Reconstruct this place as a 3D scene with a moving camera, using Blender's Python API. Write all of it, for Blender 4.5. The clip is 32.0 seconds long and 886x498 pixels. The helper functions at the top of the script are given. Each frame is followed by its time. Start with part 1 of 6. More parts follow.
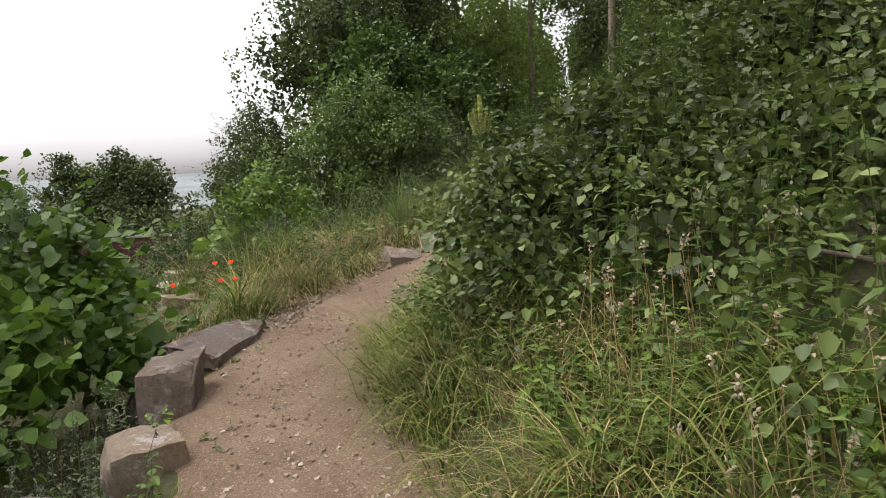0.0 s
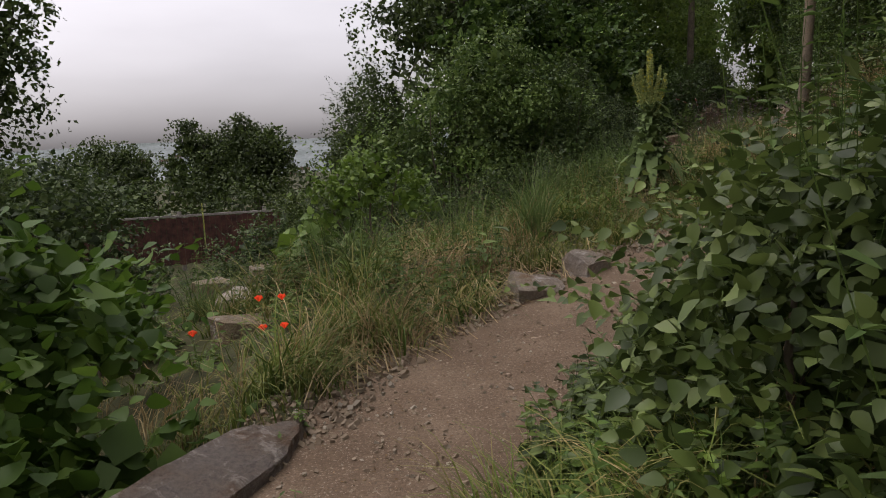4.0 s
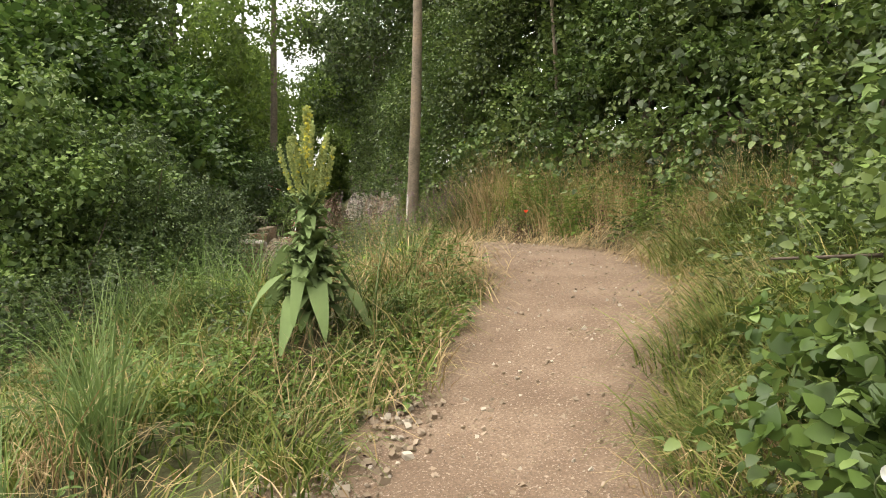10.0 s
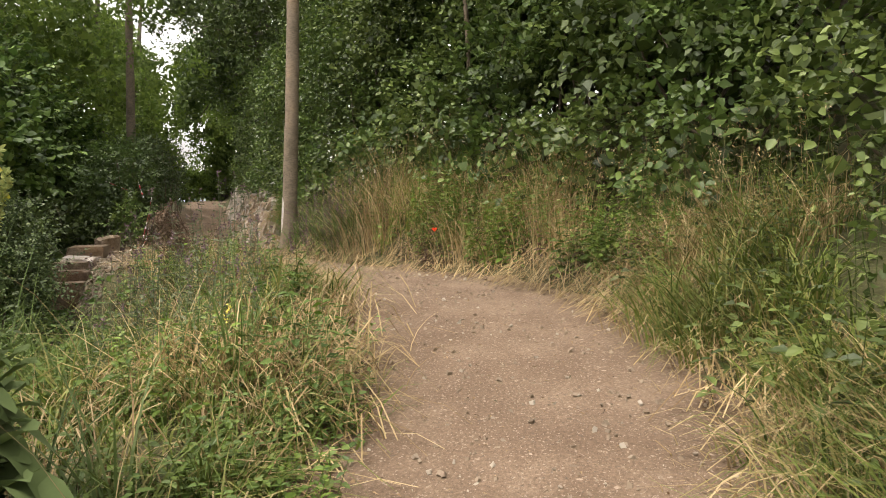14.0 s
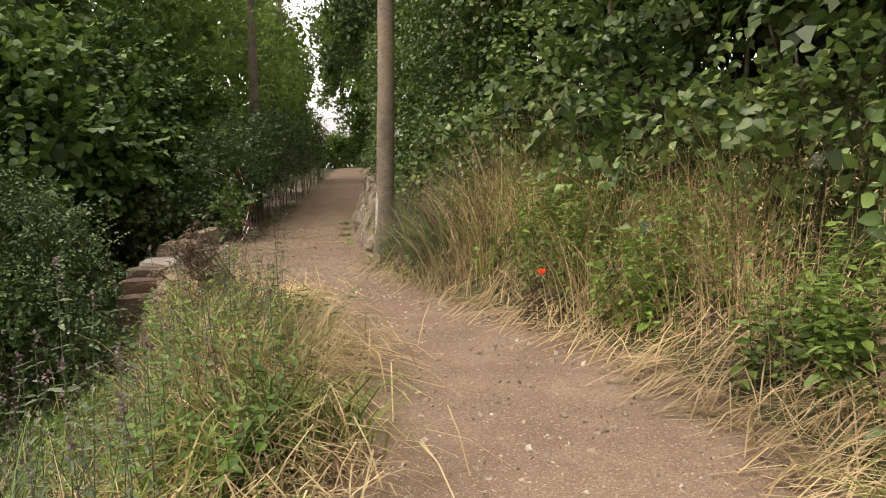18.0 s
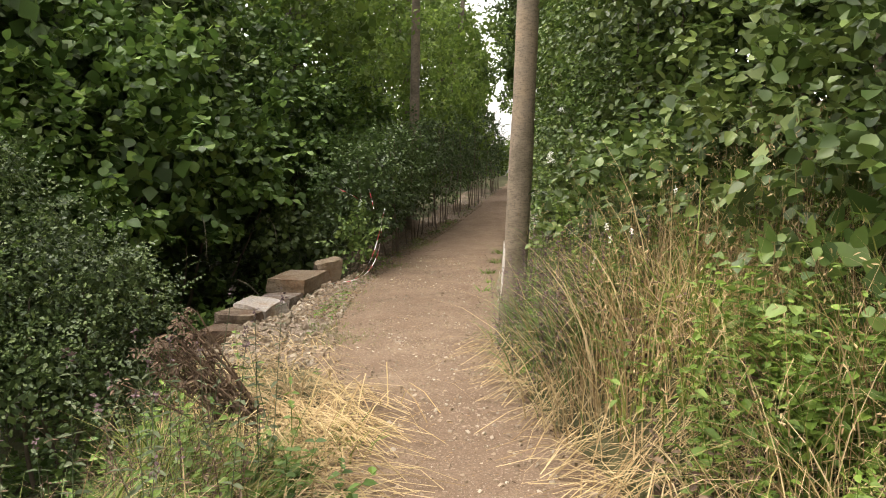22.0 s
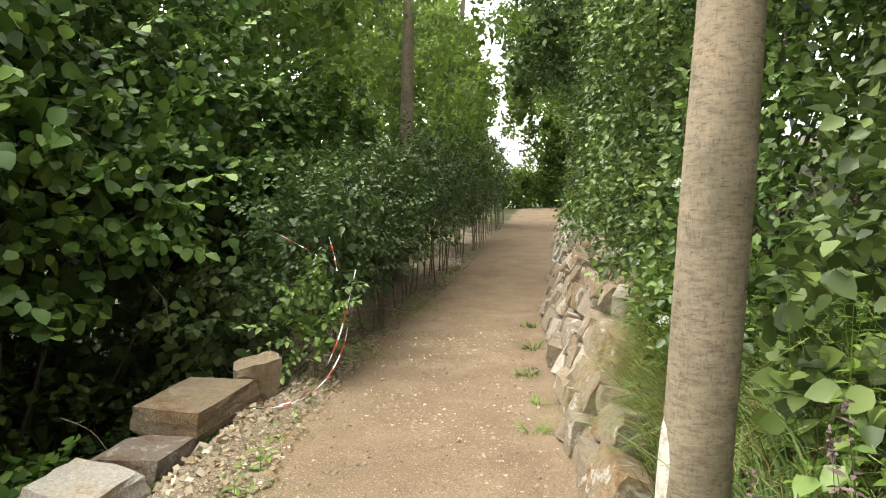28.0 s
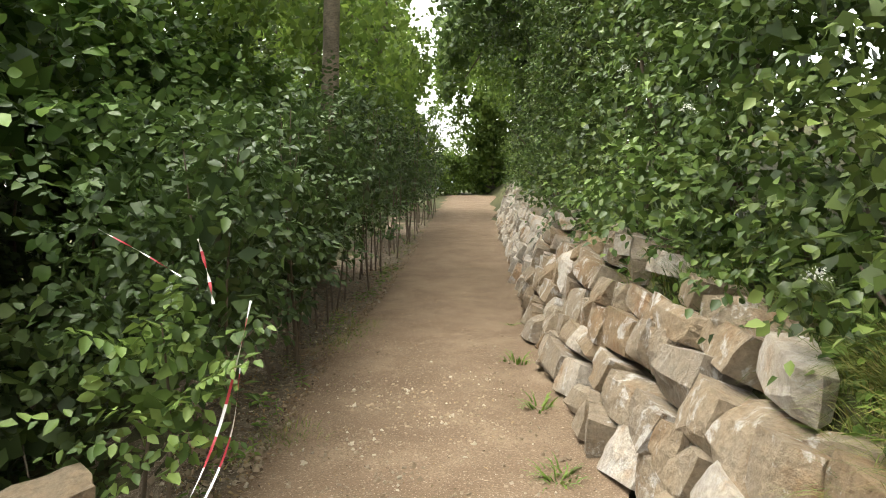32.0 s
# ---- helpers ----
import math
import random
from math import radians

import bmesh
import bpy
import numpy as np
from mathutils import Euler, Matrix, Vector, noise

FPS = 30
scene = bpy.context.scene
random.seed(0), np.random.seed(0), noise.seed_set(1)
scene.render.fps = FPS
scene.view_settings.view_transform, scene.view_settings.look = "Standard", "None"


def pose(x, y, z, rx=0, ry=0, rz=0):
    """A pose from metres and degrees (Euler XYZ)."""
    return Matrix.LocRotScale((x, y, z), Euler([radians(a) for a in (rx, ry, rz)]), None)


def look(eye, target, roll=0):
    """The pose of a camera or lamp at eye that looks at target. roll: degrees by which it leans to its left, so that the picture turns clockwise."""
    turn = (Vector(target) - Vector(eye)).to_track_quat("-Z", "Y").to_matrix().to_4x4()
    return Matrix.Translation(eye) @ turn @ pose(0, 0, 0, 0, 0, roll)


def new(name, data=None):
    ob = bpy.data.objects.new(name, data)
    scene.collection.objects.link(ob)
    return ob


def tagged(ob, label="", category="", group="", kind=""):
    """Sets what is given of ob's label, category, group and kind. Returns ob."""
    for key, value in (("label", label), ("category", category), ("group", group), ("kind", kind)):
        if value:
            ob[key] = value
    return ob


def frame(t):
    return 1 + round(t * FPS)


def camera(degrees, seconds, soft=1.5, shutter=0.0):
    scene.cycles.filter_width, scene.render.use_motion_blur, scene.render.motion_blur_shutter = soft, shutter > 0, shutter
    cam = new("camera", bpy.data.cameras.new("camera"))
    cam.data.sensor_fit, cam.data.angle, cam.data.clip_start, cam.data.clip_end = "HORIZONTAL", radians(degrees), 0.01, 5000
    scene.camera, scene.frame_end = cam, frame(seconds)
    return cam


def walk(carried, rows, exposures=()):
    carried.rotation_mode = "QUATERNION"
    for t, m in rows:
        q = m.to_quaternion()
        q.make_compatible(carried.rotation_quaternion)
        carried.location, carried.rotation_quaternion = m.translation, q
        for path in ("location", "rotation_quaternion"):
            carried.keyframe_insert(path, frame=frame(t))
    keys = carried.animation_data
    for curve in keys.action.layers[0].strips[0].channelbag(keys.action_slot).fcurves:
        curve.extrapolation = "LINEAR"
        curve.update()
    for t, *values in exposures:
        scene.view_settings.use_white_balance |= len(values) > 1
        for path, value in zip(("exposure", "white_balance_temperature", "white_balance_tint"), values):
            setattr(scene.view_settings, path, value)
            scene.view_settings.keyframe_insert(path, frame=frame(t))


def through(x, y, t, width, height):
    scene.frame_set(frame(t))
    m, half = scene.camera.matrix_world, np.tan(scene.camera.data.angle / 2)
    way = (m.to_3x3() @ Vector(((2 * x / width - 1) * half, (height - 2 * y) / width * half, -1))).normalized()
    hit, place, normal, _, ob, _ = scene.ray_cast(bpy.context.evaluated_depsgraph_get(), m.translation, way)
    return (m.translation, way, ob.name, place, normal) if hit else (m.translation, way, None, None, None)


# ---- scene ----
cam = camera(65.03, 32.0, soft=1.0)
PATH = [
    (0.0, pose(0.144, -3.264, 1.282, 83.31, 3.48, -6.48)),
    (0.5, pose(0.263, -2.974, 1.302, 83.49, 3.04, -4.42)),
    (1.0, pose(0.354, -2.715, 1.277, 81.99, 2.88, -2.34)),
    (1.5, pose(0.408, -2.428, 1.299, 82.08, 3.30, 0.14)),
    (2.0, pose(0.436, -2.139, 1.260, 82.72, 2.89, 5.48)),
    (2.5, pose(0.454, -1.775, 1.295, 85.13, 3.68, 12.70)),
    (3.0, pose(0.402, -1.491, 1.281, 83.79, 2.51, 12.81)),
    (3.5, pose(0.303, -1.148, 1.395, 81.19, 2.91, 7.66)),
    (5.5, pose(0.000, 0.001, 1.500, 81.48, 1.34, -0.22)),
    (6.0, pose(-0.093, 0.256, 1.534, 81.49, 0.97, -3.37)),
    (6.5, pose(-0.115, 0.593, 1.543, 81.83, 0.21, -5.87)),
    (7.0, pose(-0.142, 0.845, 1.561, 81.98, -0.24, -8.51)),
    (7.5, pose(-0.176, 1.175, 1.595, 82.47, -0.07, -14.70)),
    (8.0, pose(-0.096, 1.450, 1.578, 83.31, 0.20, -20.04)),
    (8.5, pose(0.070, 1.743, 1.617, 85.01, -0.33, -23.17)),
    (9.0, pose(0.151, 2.003, 1.589, 84.07, -1.08, -25.83)),
    (9.5, pose(0.209, 2.330, 1.637, 85.49, 0.24, -29.40)),
    (10.0, pose(0.352, 2.586, 1.614, 86.98, 0.31, -30.64)),
    (10.5, pose(0.538, 2.862, 1.651, 86.50, -0.08, -31.38)),
    (11.0, pose(0.642, 3.122, 1.642, 86.46, -0.78, -33.03)),
    (11.5, pose(0.746, 3.413, 1.685, 86.97, -0.50, -35.37)),
    (12.0, pose(0.922, 3.629, 1.663, 87.31, 0.53, -36.96)),
    (12.5, pose(1.199, 3.857, 1.711, 87.12, 0.84, -37.64)),
    (13.0, pose(1.357, 4.052, 1.706, 87.17, 0.69, -38.23)),
    (13.5, pose(1.554, 4.332, 1.776, 86.74, 0.73, -39.02)),
    (15.5, pose(2.438, 5.122, 2.070, 84.34, -0.19, -35.19)),
    (16.0, pose(2.624, 5.314, 2.096, 84.68, 0.54, -32.57)),
    (16.5, pose(2.859, 5.553, 2.184, 83.59, -0.51, -29.69)),
    (17.0, pose(3.033, 5.811, 2.236, 82.79, -0.39, -28.21)),
    (17.5, pose(3.189, 6.053, 2.305, 82.42, 0.11, -28.16)),
    (18.0, pose(3.434, 6.187, 2.320, 82.69, 1.46, -25.99)),
    (18.5, pose(3.652, 6.336, 2.425, 82.63, 1.09, -22.77)),
    (19.0, pose(3.801, 6.590, 2.477, 81.88, 0.74, -20.88)),
    (19.5, pose(3.944, 6.808, 2.504, 82.04, 0.71, -18.98)),
    (20.0, pose(4.167, 7.014, 2.526, 81.91, 0.74, -17.05)),
    (20.5, pose(4.357, 7.276, 2.581, 81.85, 0.74, -14.48)),
    (21.0, pose(4.439, 7.581, 2.591, 82.17, 0.07, -12.75)),
    (21.5, pose(4.548, 7.816, 2.584, 82.82, 0.02, -11.33)),
    (22.0, pose(4.709, 8.058, 2.640, 83.01, 0.06, -10.36)),
    (22.5, pose(4.815, 8.314, 2.651, 83.06, -0.03, -8.57)),
    (23.0, pose(4.843, 8.651, 2.666, 82.83, -0.18, -7.71)),
    (23.5, pose(4.912, 8.931, 2.644, 82.86, -0.10, -6.54)),
    (24.0, pose(4.995, 9.238, 2.661, 83.17, -0.62, -5.49)),
    (24.5, pose(5.048, 9.545, 2.675, 82.60, -1.40, -4.27)),
    (25.0, pose(5.081, 9.916, 2.689, 83.14, -1.46, -5.62)),
    (25.5, pose(5.153, 10.262, 2.690, 82.66, -1.04, -5.40)),
    (26.0, pose(5.190, 10.583, 2.745, 83.08, -0.23, -4.01)),
    (26.5, pose(5.139, 10.946, 2.755, 84.80, -0.07, -7.90)),
    (28.5, pose(5.344, 12.416, 2.599, 85.63, 0.20, -11.35)),
    (29.0, pose(5.397, 12.726, 2.576, 85.80, 0.77, -11.58)),
    (29.5, pose(5.438, 13.050, 2.584, 85.86, 0.66, -10.47)),
    (30.0, pose(5.416, 13.424, 2.578, 85.58, 0.21, -10.93)),
    (30.5, pose(5.415, 13.750, 2.570, 85.30, 0.50, -12.02)),
    (31.0, pose(5.487, 14.109, 2.568, 84.85, 0.82, -12.88)),
    (31.5, pose(5.530, 14.427, 2.549, 84.45, 0.56, -14.20)),
    (32.0, pose(5.546, 14.836, 2.540, 84.53, -0.62, -17.92)),
]
EXPOSURE = [(0.0, -1.0, 6500, 16), (2.0, -1.4, 6500, 18), (3.0, -1.95, 6500, 20), (3.5, -2.0, 6500, 20), (5.5, -1.7, 6500, 17), (7.0, -1.1, 6600, 14), (8.0, -0.65, 6700, 12), (9.0, -0.3, 6800, 12), (13.0, -0.45, 7000, 15), (16.0, -0.55, 7000, 18), (19.0, -0.45, 7000, 17), (23.0, 0.05, 6900, 13), (26.0, 0.4, 7000, 3), (28.5, 0.4, 6800, 5), (32.0, 0.35, 6800, 6)]
walk(cam, PATH, EXPOSURE)

# ---- daylight: a bright overcast afternoon ----
world = bpy.data.worlds.new("overcast_sky")
world.use_nodes = True
scene.world = world
wt = world.node_tree
wt.nodes.clear()
w_out = wt.nodes.new("ShaderNodeOutputWorld")
w_bg = wt.nodes.new("ShaderNodeBackground")
w_sky = wt.nodes.new("ShaderNodeTexSky")
w_sky.sky_type = "NISHITA"
w_sky.sun_disc = False
w_sky.sun_elevation = radians(68)
w_sky.sun_rotation = radians(-70)
w_sky.air_density = 1.0
w_sky.dust_density = 4.0
w_sky.ozone_density = 1.0
w_grey = wt.nodes.new("ShaderNodeHueSaturation")
w_grey.inputs["Saturation"].default_value = 0.12
w_tc = wt.nodes.new("ShaderNodeTexCoord")
w_map = wt.nodes.new("ShaderNodeMapping")
w_map.inputs["Scale"].default_value = (1.0, 1.0, 3.2)
w_noise = wt.nodes.new("ShaderNodeTexNoise")
w_noise.inputs["Scale"].default_value = 2.3
w_noise.inputs["Detail"].default_value = 5
w_ramp = wt.nodes.new("ShaderNodeMapRange")
w_ramp.inputs["From Min"].default_value = 0.35
w_ramp.inputs["From Max"].default_value = 0.7
w_ramp.inputs["To Min"].default_value = 5.4
w_ramp.inputs["To Max"].default_value = 4.5
w_mul = wt.nodes.new("ShaderNodeVectorMath")
w_mul.operation = "SCALE"
wt.links.new(w_tc.outputs["Generated"], w_map.inputs["Vector"])
wt.links.new(w_map.outputs["Vector"], w_noise.inputs["Vector"])
wt.links.new(w_noise.outputs["Fac"], w_ramp.inputs["Value"])
wt.links.new(w_sky.outputs["Color"], w_grey.inputs["Color"])
wt.links.new(w_grey.outputs["Color"], w_mul.inputs[0])
wt.links.new(w_ramp.outputs["Result"], w_mul.inputs["Scale"])
wt.links.new(w_mul.outputs["Vector"], w_bg.inputs["Color"])
wt.links.new(w_bg.outputs["Background"], w_out.inputs["Surface"])
w_bg.inputs["Strength"].default_value = 0.15

sun = new("sun", bpy.data.lights.new("sun", "SUN"))
sun.data.energy = 0.8
sun.data.angle = radians(50)
sun.data.color = (1.0, 0.96, 0.9)
sun.matrix_world = look((1, -1, 20), (4, 6, 0))

R = np.random.default_rng(7)


# ---- materials ----
def shader(name):
    m = bpy.data.materials.new(name)
    m.use_nodes = True
    nt = m.node_tree
    return m, nt, nt.nodes["Principled BSDF"], nt.nodes["Material Output"]


def noise_node(nt, scale, detail=4.0, rough=0.6, coords=None):
    n = nt.nodes.new("ShaderNodeTexNoise")
    n.inputs["Scale"].default_value = scale
    n.inputs["Detail"].default_value = detail
    n.inputs["Roughness"].default_value = rough
    if coords is None:
        coords = nt.nodes.new("ShaderNodeTexCoord").outputs["Object"]
    nt.links.new(coords, n.inputs["Vector"])
    return n


def ramp_node(nt, source, stops):
    r = nt.nodes.new("ShaderNodeValToRGB")
    e = r.color_ramp.elements
    while len(e) < len(stops):
        e.new(0.5)
    for k, (p, c) in enumerate(stops):
        e[k].position = p
        e[k].color = (*c, 1)
    nt.links.new(source, r.inputs["Fac"])
    return r


def mix_node(nt, fac, a, b, mode="MIX"):
    m = nt.nodes.new("ShaderNodeMix")
    m.data_type = "RGBA"
    m.blend_type = mode
    for sock, v in ((m.inputs["Factor"], fac), (m.inputs["A"], a), (m.inputs["B"], b)):
        if isinstance(v, (int, float)):
            sock.default_value = v
        elif isinstance(v, tuple):
            sock.default_value = (*v, 1)
        else:
            nt.links.new(v, sock)
    return m.outputs["Result"]


def bump_node(nt, bsdf, height, strength, distance):
    b = nt.nodes.new("ShaderNodeBump")
    b.inputs["Strength"].default_value = strength
    b.inputs["Distance"].default_value = distance
    nt.links.new(height, b.inputs["Height"])
    nt.links.new(b.outputs["Normal"], bsdf.inputs["Normal"])


def leafy(name, colours, rough=0.55, through=0.26, patch=0.8):
    """Foliage: the colour differs leaf by leaf and in soft patches, and light passes through."""
    m, nt, bsdf, out = shader(name)
    geo = nt.nodes.new("ShaderNodeNewGeometry")
    ramp = ramp_node(nt, geo.outputs["Random Per Island"], [(k / (len(colours) - 1), c) for k, c in enumerate(colours)])
    n = noise_node(nt, patch, 3)
    lift = nt.nodes.new("ShaderNodeMapRange")
    lift.inputs["From Min"].default_value, lift.inputs["From Max"].default_value = 0.3, 0.7
    lift.inputs["To Min"].default_value, lift.inputs["To Max"].default_value = 0.6, 1.4
    nt.links.new(n.outputs["Fac"], lift.inputs["Value"])
    hsv = nt.nodes.new("ShaderNodeHueSaturation")
    nt.links.new(ramp.outputs["Color"], hsv.inputs["Color"])
    nt.links.new(lift.outputs["Result"], hsv.inputs["Value"])
    fine = noise_node(nt, 60, 2)
    col = mix_node(nt, 0.25, hsv.outputs["Color"], mix_node(nt, fine.outputs["Fac"], (0.02, 0.03, 0.01), (0.28, 0.34, 0.14)), "SOFT_LIGHT")
    nt.links.new(col, bsdf.inputs["Base Color"])
    bsdf.inputs["Roughness"].default_value = rough + 0.05
    bsdf.inputs["Specular IOR Level"].default_value = 0.34 if rough < 0.6 else 0.2
    tr = nt.nodes.new("ShaderNodeBsdfTranslucent")
    nt.links.new(col, tr.inputs["Color"])
    mx = nt.nodes.new("ShaderNodeMixShader")
    mx.inputs["Fac"].default_value = through
    nt.links.new(bsdf.outputs["BSDF"], mx.inputs[1])
    nt.links.new(tr.outputs["BSDF"], mx.inputs[2])
    nt.links.new(mx.outputs["Shader"], out.inputs["Surface"])
    return m


def earthy(name, stops, scale=1.2, fine=40.0, bump=0.6, depth=0.02, rough=0.95, grit=None):
    """Soil, dirt and stone: broad patches, fine grain and relief."""
    m, nt, bsdf, out = shader(name)
    broad = noise_node(nt, scale, 6, 0.62)
    ramp = ramp_node(nt, broad.outputs["Fac"], stops)
    grain = noise_node(nt, fine, 4, 0.7)
    g = ramp_node(nt, grain.outputs["Fac"], [(0.3, (0.55, 0.53, 0.5)), (0.7, (1.35, 1.33, 1.3))])
    col = mix_node(nt, 0.75, ramp.outputs["Color"], g.outputs["Color"], "MULTIPLY")
    if grit:
        # pale and dark grit bedded in the dirt
        coords = nt.nodes.new("ShaderNodeTexCoord").outputs["Object"]
        for size, low, tint in ((90, 0.62, grit), (55, 0.66, tuple(0.3 * c for c in grit)), (26, 0.69, tuple(1.15 * c for c in grit))):
            sp = noise_node(nt, size, 2, 0.5, coords)
            k = ramp_node(nt, sp.outputs["Fac"], [(low, (0, 0, 0)), (low + 0.05, (0.75, 0.75, 0.75))])
            col = mix_node(nt, k.outputs["Color"], col, tint)
    nt.links.new(col, bsdf.inputs["Base Color"])
    bsdf.inputs["Roughness"].default_value = rough
    bsdf.inputs["Specular IOR Level"].default_value = 0.2
    h = mix_node(nt, 0.5, broad.outputs["Color"], grain.outputs["Color"])
    bump_node(nt, bsdf, h, bump, depth)
    return m


def stony(name, base, light, dark, scale=3.0):
    """Quarried stone: differs from stone to stone, with pale faces, grey veins and rusty stains."""
    m, nt, bsdf, out = shader(name)
    info = nt.nodes.new("ShaderNodeObjectInfo")
    tone = ramp_node(nt, info.outputs["Random"], [(0.0, dark), (0.3, base), (0.6, tuple(0.75 * c + 0.03 for c in base)), (0.8, base), (1.0, light)])
    where = nt.nodes.new("ShaderNodeVectorMath")
    where.operation = "MULTIPLY_ADD"
    nt.links.new(info.outputs["Random"], where.inputs[0])
    where.inputs[1].default_value = (37, 51, 23)
    nt.links.new(nt.nodes.new("ShaderNodeTexCoord").outputs["Object"], where.inputs[2])
    coords = where.outputs["Vector"]
    a = noise_node(nt, scale, 6, 0.65, coords)
    rust = ramp_node(nt, a.outputs["Fac"], [(0.34, (0.75, 0.5, 0.27)), (0.45, (1, 0.92, 0.8)), (0.62, (1, 0.99, 0.97))])
    p = noise_node(nt, scale * 1.7, 8, 0.72, coords)
    p.inputs["Distortion"].default_value = 0.6
    face = ramp_node(nt, p.outputs["Fac"], [(0.55, (0, 0, 0)), (0.61, (1, 1, 1))])
    b = noise_node(nt, scale * 11, 6, 0.75, coords)
    gr = ramp_node(nt, b.outputs["Fac"], [(0.32, (0.5, 0.48, 0.45)), (0.5, (1, 1, 1)), (0.68, (1.4, 1.4, 1.38))])
    col = mix_node(nt, 0.85, tone.outputs["Color"], rust.outputs["Color"], "MULTIPLY")
    pick = nt.nodes.new("ShaderNodeMath")
    pick.operation = "MULTIPLY"
    nt.links.new(face.outputs["Color"], pick.inputs[0])
    pick.inputs[1].default_value = 0.8
    col = mix_node(nt, pick.outputs["Value"], col, light)
    col = mix_node(nt, 0.65, col, gr.outputs["Color"], "MULTIPLY")
    nt.links.new(col, bsdf.inputs["Base Color"])
    bsdf.inputs["Roughness"].default_value = 0.9
    bump_node(nt, bsdf, mix_node(nt, 0.6, a.outputs["Color"], b.outputs["Color"]), 1.0, 0.07)
    return m


def barky(name, pale, dark, ring=55.0):
    """Smooth bark: fine rings round the stem, short cracks along it, blotches."""
    m, nt, bsdf, out = shader(name)
    coords = nt.nodes.new("ShaderNodeTexCoord").outputs["Object"]

    def stretched(sx, sz, detail):
        mp = nt.nodes.new("ShaderNodeMapping")
        mp.inputs["Scale"].default_value = (sx, sx, sz)
        nt.links.new(coords, mp.inputs["Vector"])
        return noise_node(nt, 1.0, detail, 0.65, mp.outputs["Vector"])

    n = stretched(20, ring * 1.3, 6)
    c = stretched(130, 38, 4)
    p = noise_node(nt, 3.0, 5, 0.65, coords)
    c1 = ramp_node(nt, n.outputs["Fac"], [(0.36, dark), (0.5, pale), (0.75, tuple(1.25 * v for v in pale))])
    c3 = ramp_node(nt, c.outputs["Fac"], [(0.3, (0.52, 0.5, 0.47)), (0.42, (0.95, 0.95, 0.95)), (0.62, (1.1, 1.1, 1.08))])
    c2 = ramp_node(nt, p.outputs["Fac"], [(0.32, (0.6, 0.62, 0.56)), (0.5, (1, 1, 1)), (0.7, (1.28, 1.2, 1.08))])
    col = mix_node(nt, 0.9, c1.outputs["Color"], c2.outputs["Color"], "MULTIPLY")
    d = stretched(34, 150, 3)
    c4 = ramp_node(nt, d.outputs["Fac"], [(0.34, (0.42, 0.4, 0.37)), (0.41, (1, 1, 1))])
    col = mix_node(nt, 0.8, col, c3.outputs["Color"], "MULTIPLY")
    nt.links.new(mix_node(nt, 0.8, col, c4.outputs["Color"], "MULTIPLY"), bsdf.inputs["Base Color"])
    bsdf.inputs["Roughness"].default_value = 0.85
    bump_node(nt, bsdf, mix_node(nt, 0.5, n.outputs["Color"], c.outputs["Color"]), 0.8, 0.006)
    return m


def plain(name, colour, rough=0.6, vary=0.25, scale=30.0):
    m, nt, bsdf, out = shader(name)
    n = noise_node(nt, scale, 4)
    dark = tuple(c * (1 - vary) for c in colour)
    pale = tuple(min(1, c * (1 + vary)) for c in colour)
    r = ramp_node(nt, n.outputs["Fac"], [(0.3, dark), (0.7, pale)])
    nt.links.new(r.outputs["Color"], bsdf.inputs["Base Color"])
    bsdf.inputs["Roughness"].default_value = rough
    return m


M_BRAMBLE = leafy("bramble_leaf", [(0.04, 0.062, 0.016), (0.068, 0.1, 0.024), (0.108, 0.15, 0.036), (0.18, 0.23, 0.065)], 0.4)
M_HAZEL = leafy("hazel_leaf", [(0.045, 0.085, 0.02), (0.072, 0.13, 0.029), (0.115, 0.19, 0.042), (0.2, 0.29, 0.07)], 0.4, 0.3)
M_HORNBEAM = leafy("hornbeam_leaf", [(0.038, 0.066, 0.02), (0.058, 0.095, 0.026), (0.09, 0.138, 0.036)], 0.4)
M_PRIVET = leafy("hedge_leaf", [(0.042, 0.075, 0.018), (0.068, 0.112, 0.025), (0.1, 0.155, 0.035), (0.165, 0.23, 0.06)], 0.4)
M_TREE = leafy("tree_leaf", [(0.038, 0.06, 0.016), (0.066, 0.098, 0.024), (0.11, 0.15, 0.036)], 0.5)
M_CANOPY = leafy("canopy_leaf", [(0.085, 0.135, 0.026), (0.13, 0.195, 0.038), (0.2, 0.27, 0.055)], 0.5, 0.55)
M_BLACKTHORN = leafy("small_leaf", [(0.038, 0.062, 0.022), (0.06, 0.092, 0.03), (0.092, 0.135, 0.042), (0.15, 0.195, 0.065)], 0.5)
M_FRESH = leafy("fresh_leaf", [(0.08, 0.135, 0.022), (0.12, 0.19, 0.028), (0.18, 0.26, 0.045)], 0.5)
M_VINE = leafy("vine_leaf", [(0.05, 0.1, 0.014), (0.08, 0.15, 0.02), (0.13, 0.21, 0.03)], 0.5, 0.35)
M_NETTLE = leafy("nettle_leaf", [(0.06, 0.105, 0.028), (0.095, 0.15, 0.036), (0.14, 0.2, 0.05)], 0.6)
M_GREYHERB = leafy("grey_herb_leaf", [(0.085, 0.11, 0.06), (0.125, 0.15, 0.085), (0.18, 0.2, 0.125)], 0.8)
M_GRASS = leafy("green_grass", [(0.06, 0.095, 0.02), (0.1, 0.145, 0.028), (0.16, 0.2, 0.042), (0.2, 0.215, 0.06), (0.3, 0.25, 0.1)], 0.6)
M_BLUEGRASS = leafy("blue_grass", [(0.085, 0.13, 0.04), (0.125, 0.18, 0.058), (0.18, 0.235, 0.085)], 0.6)
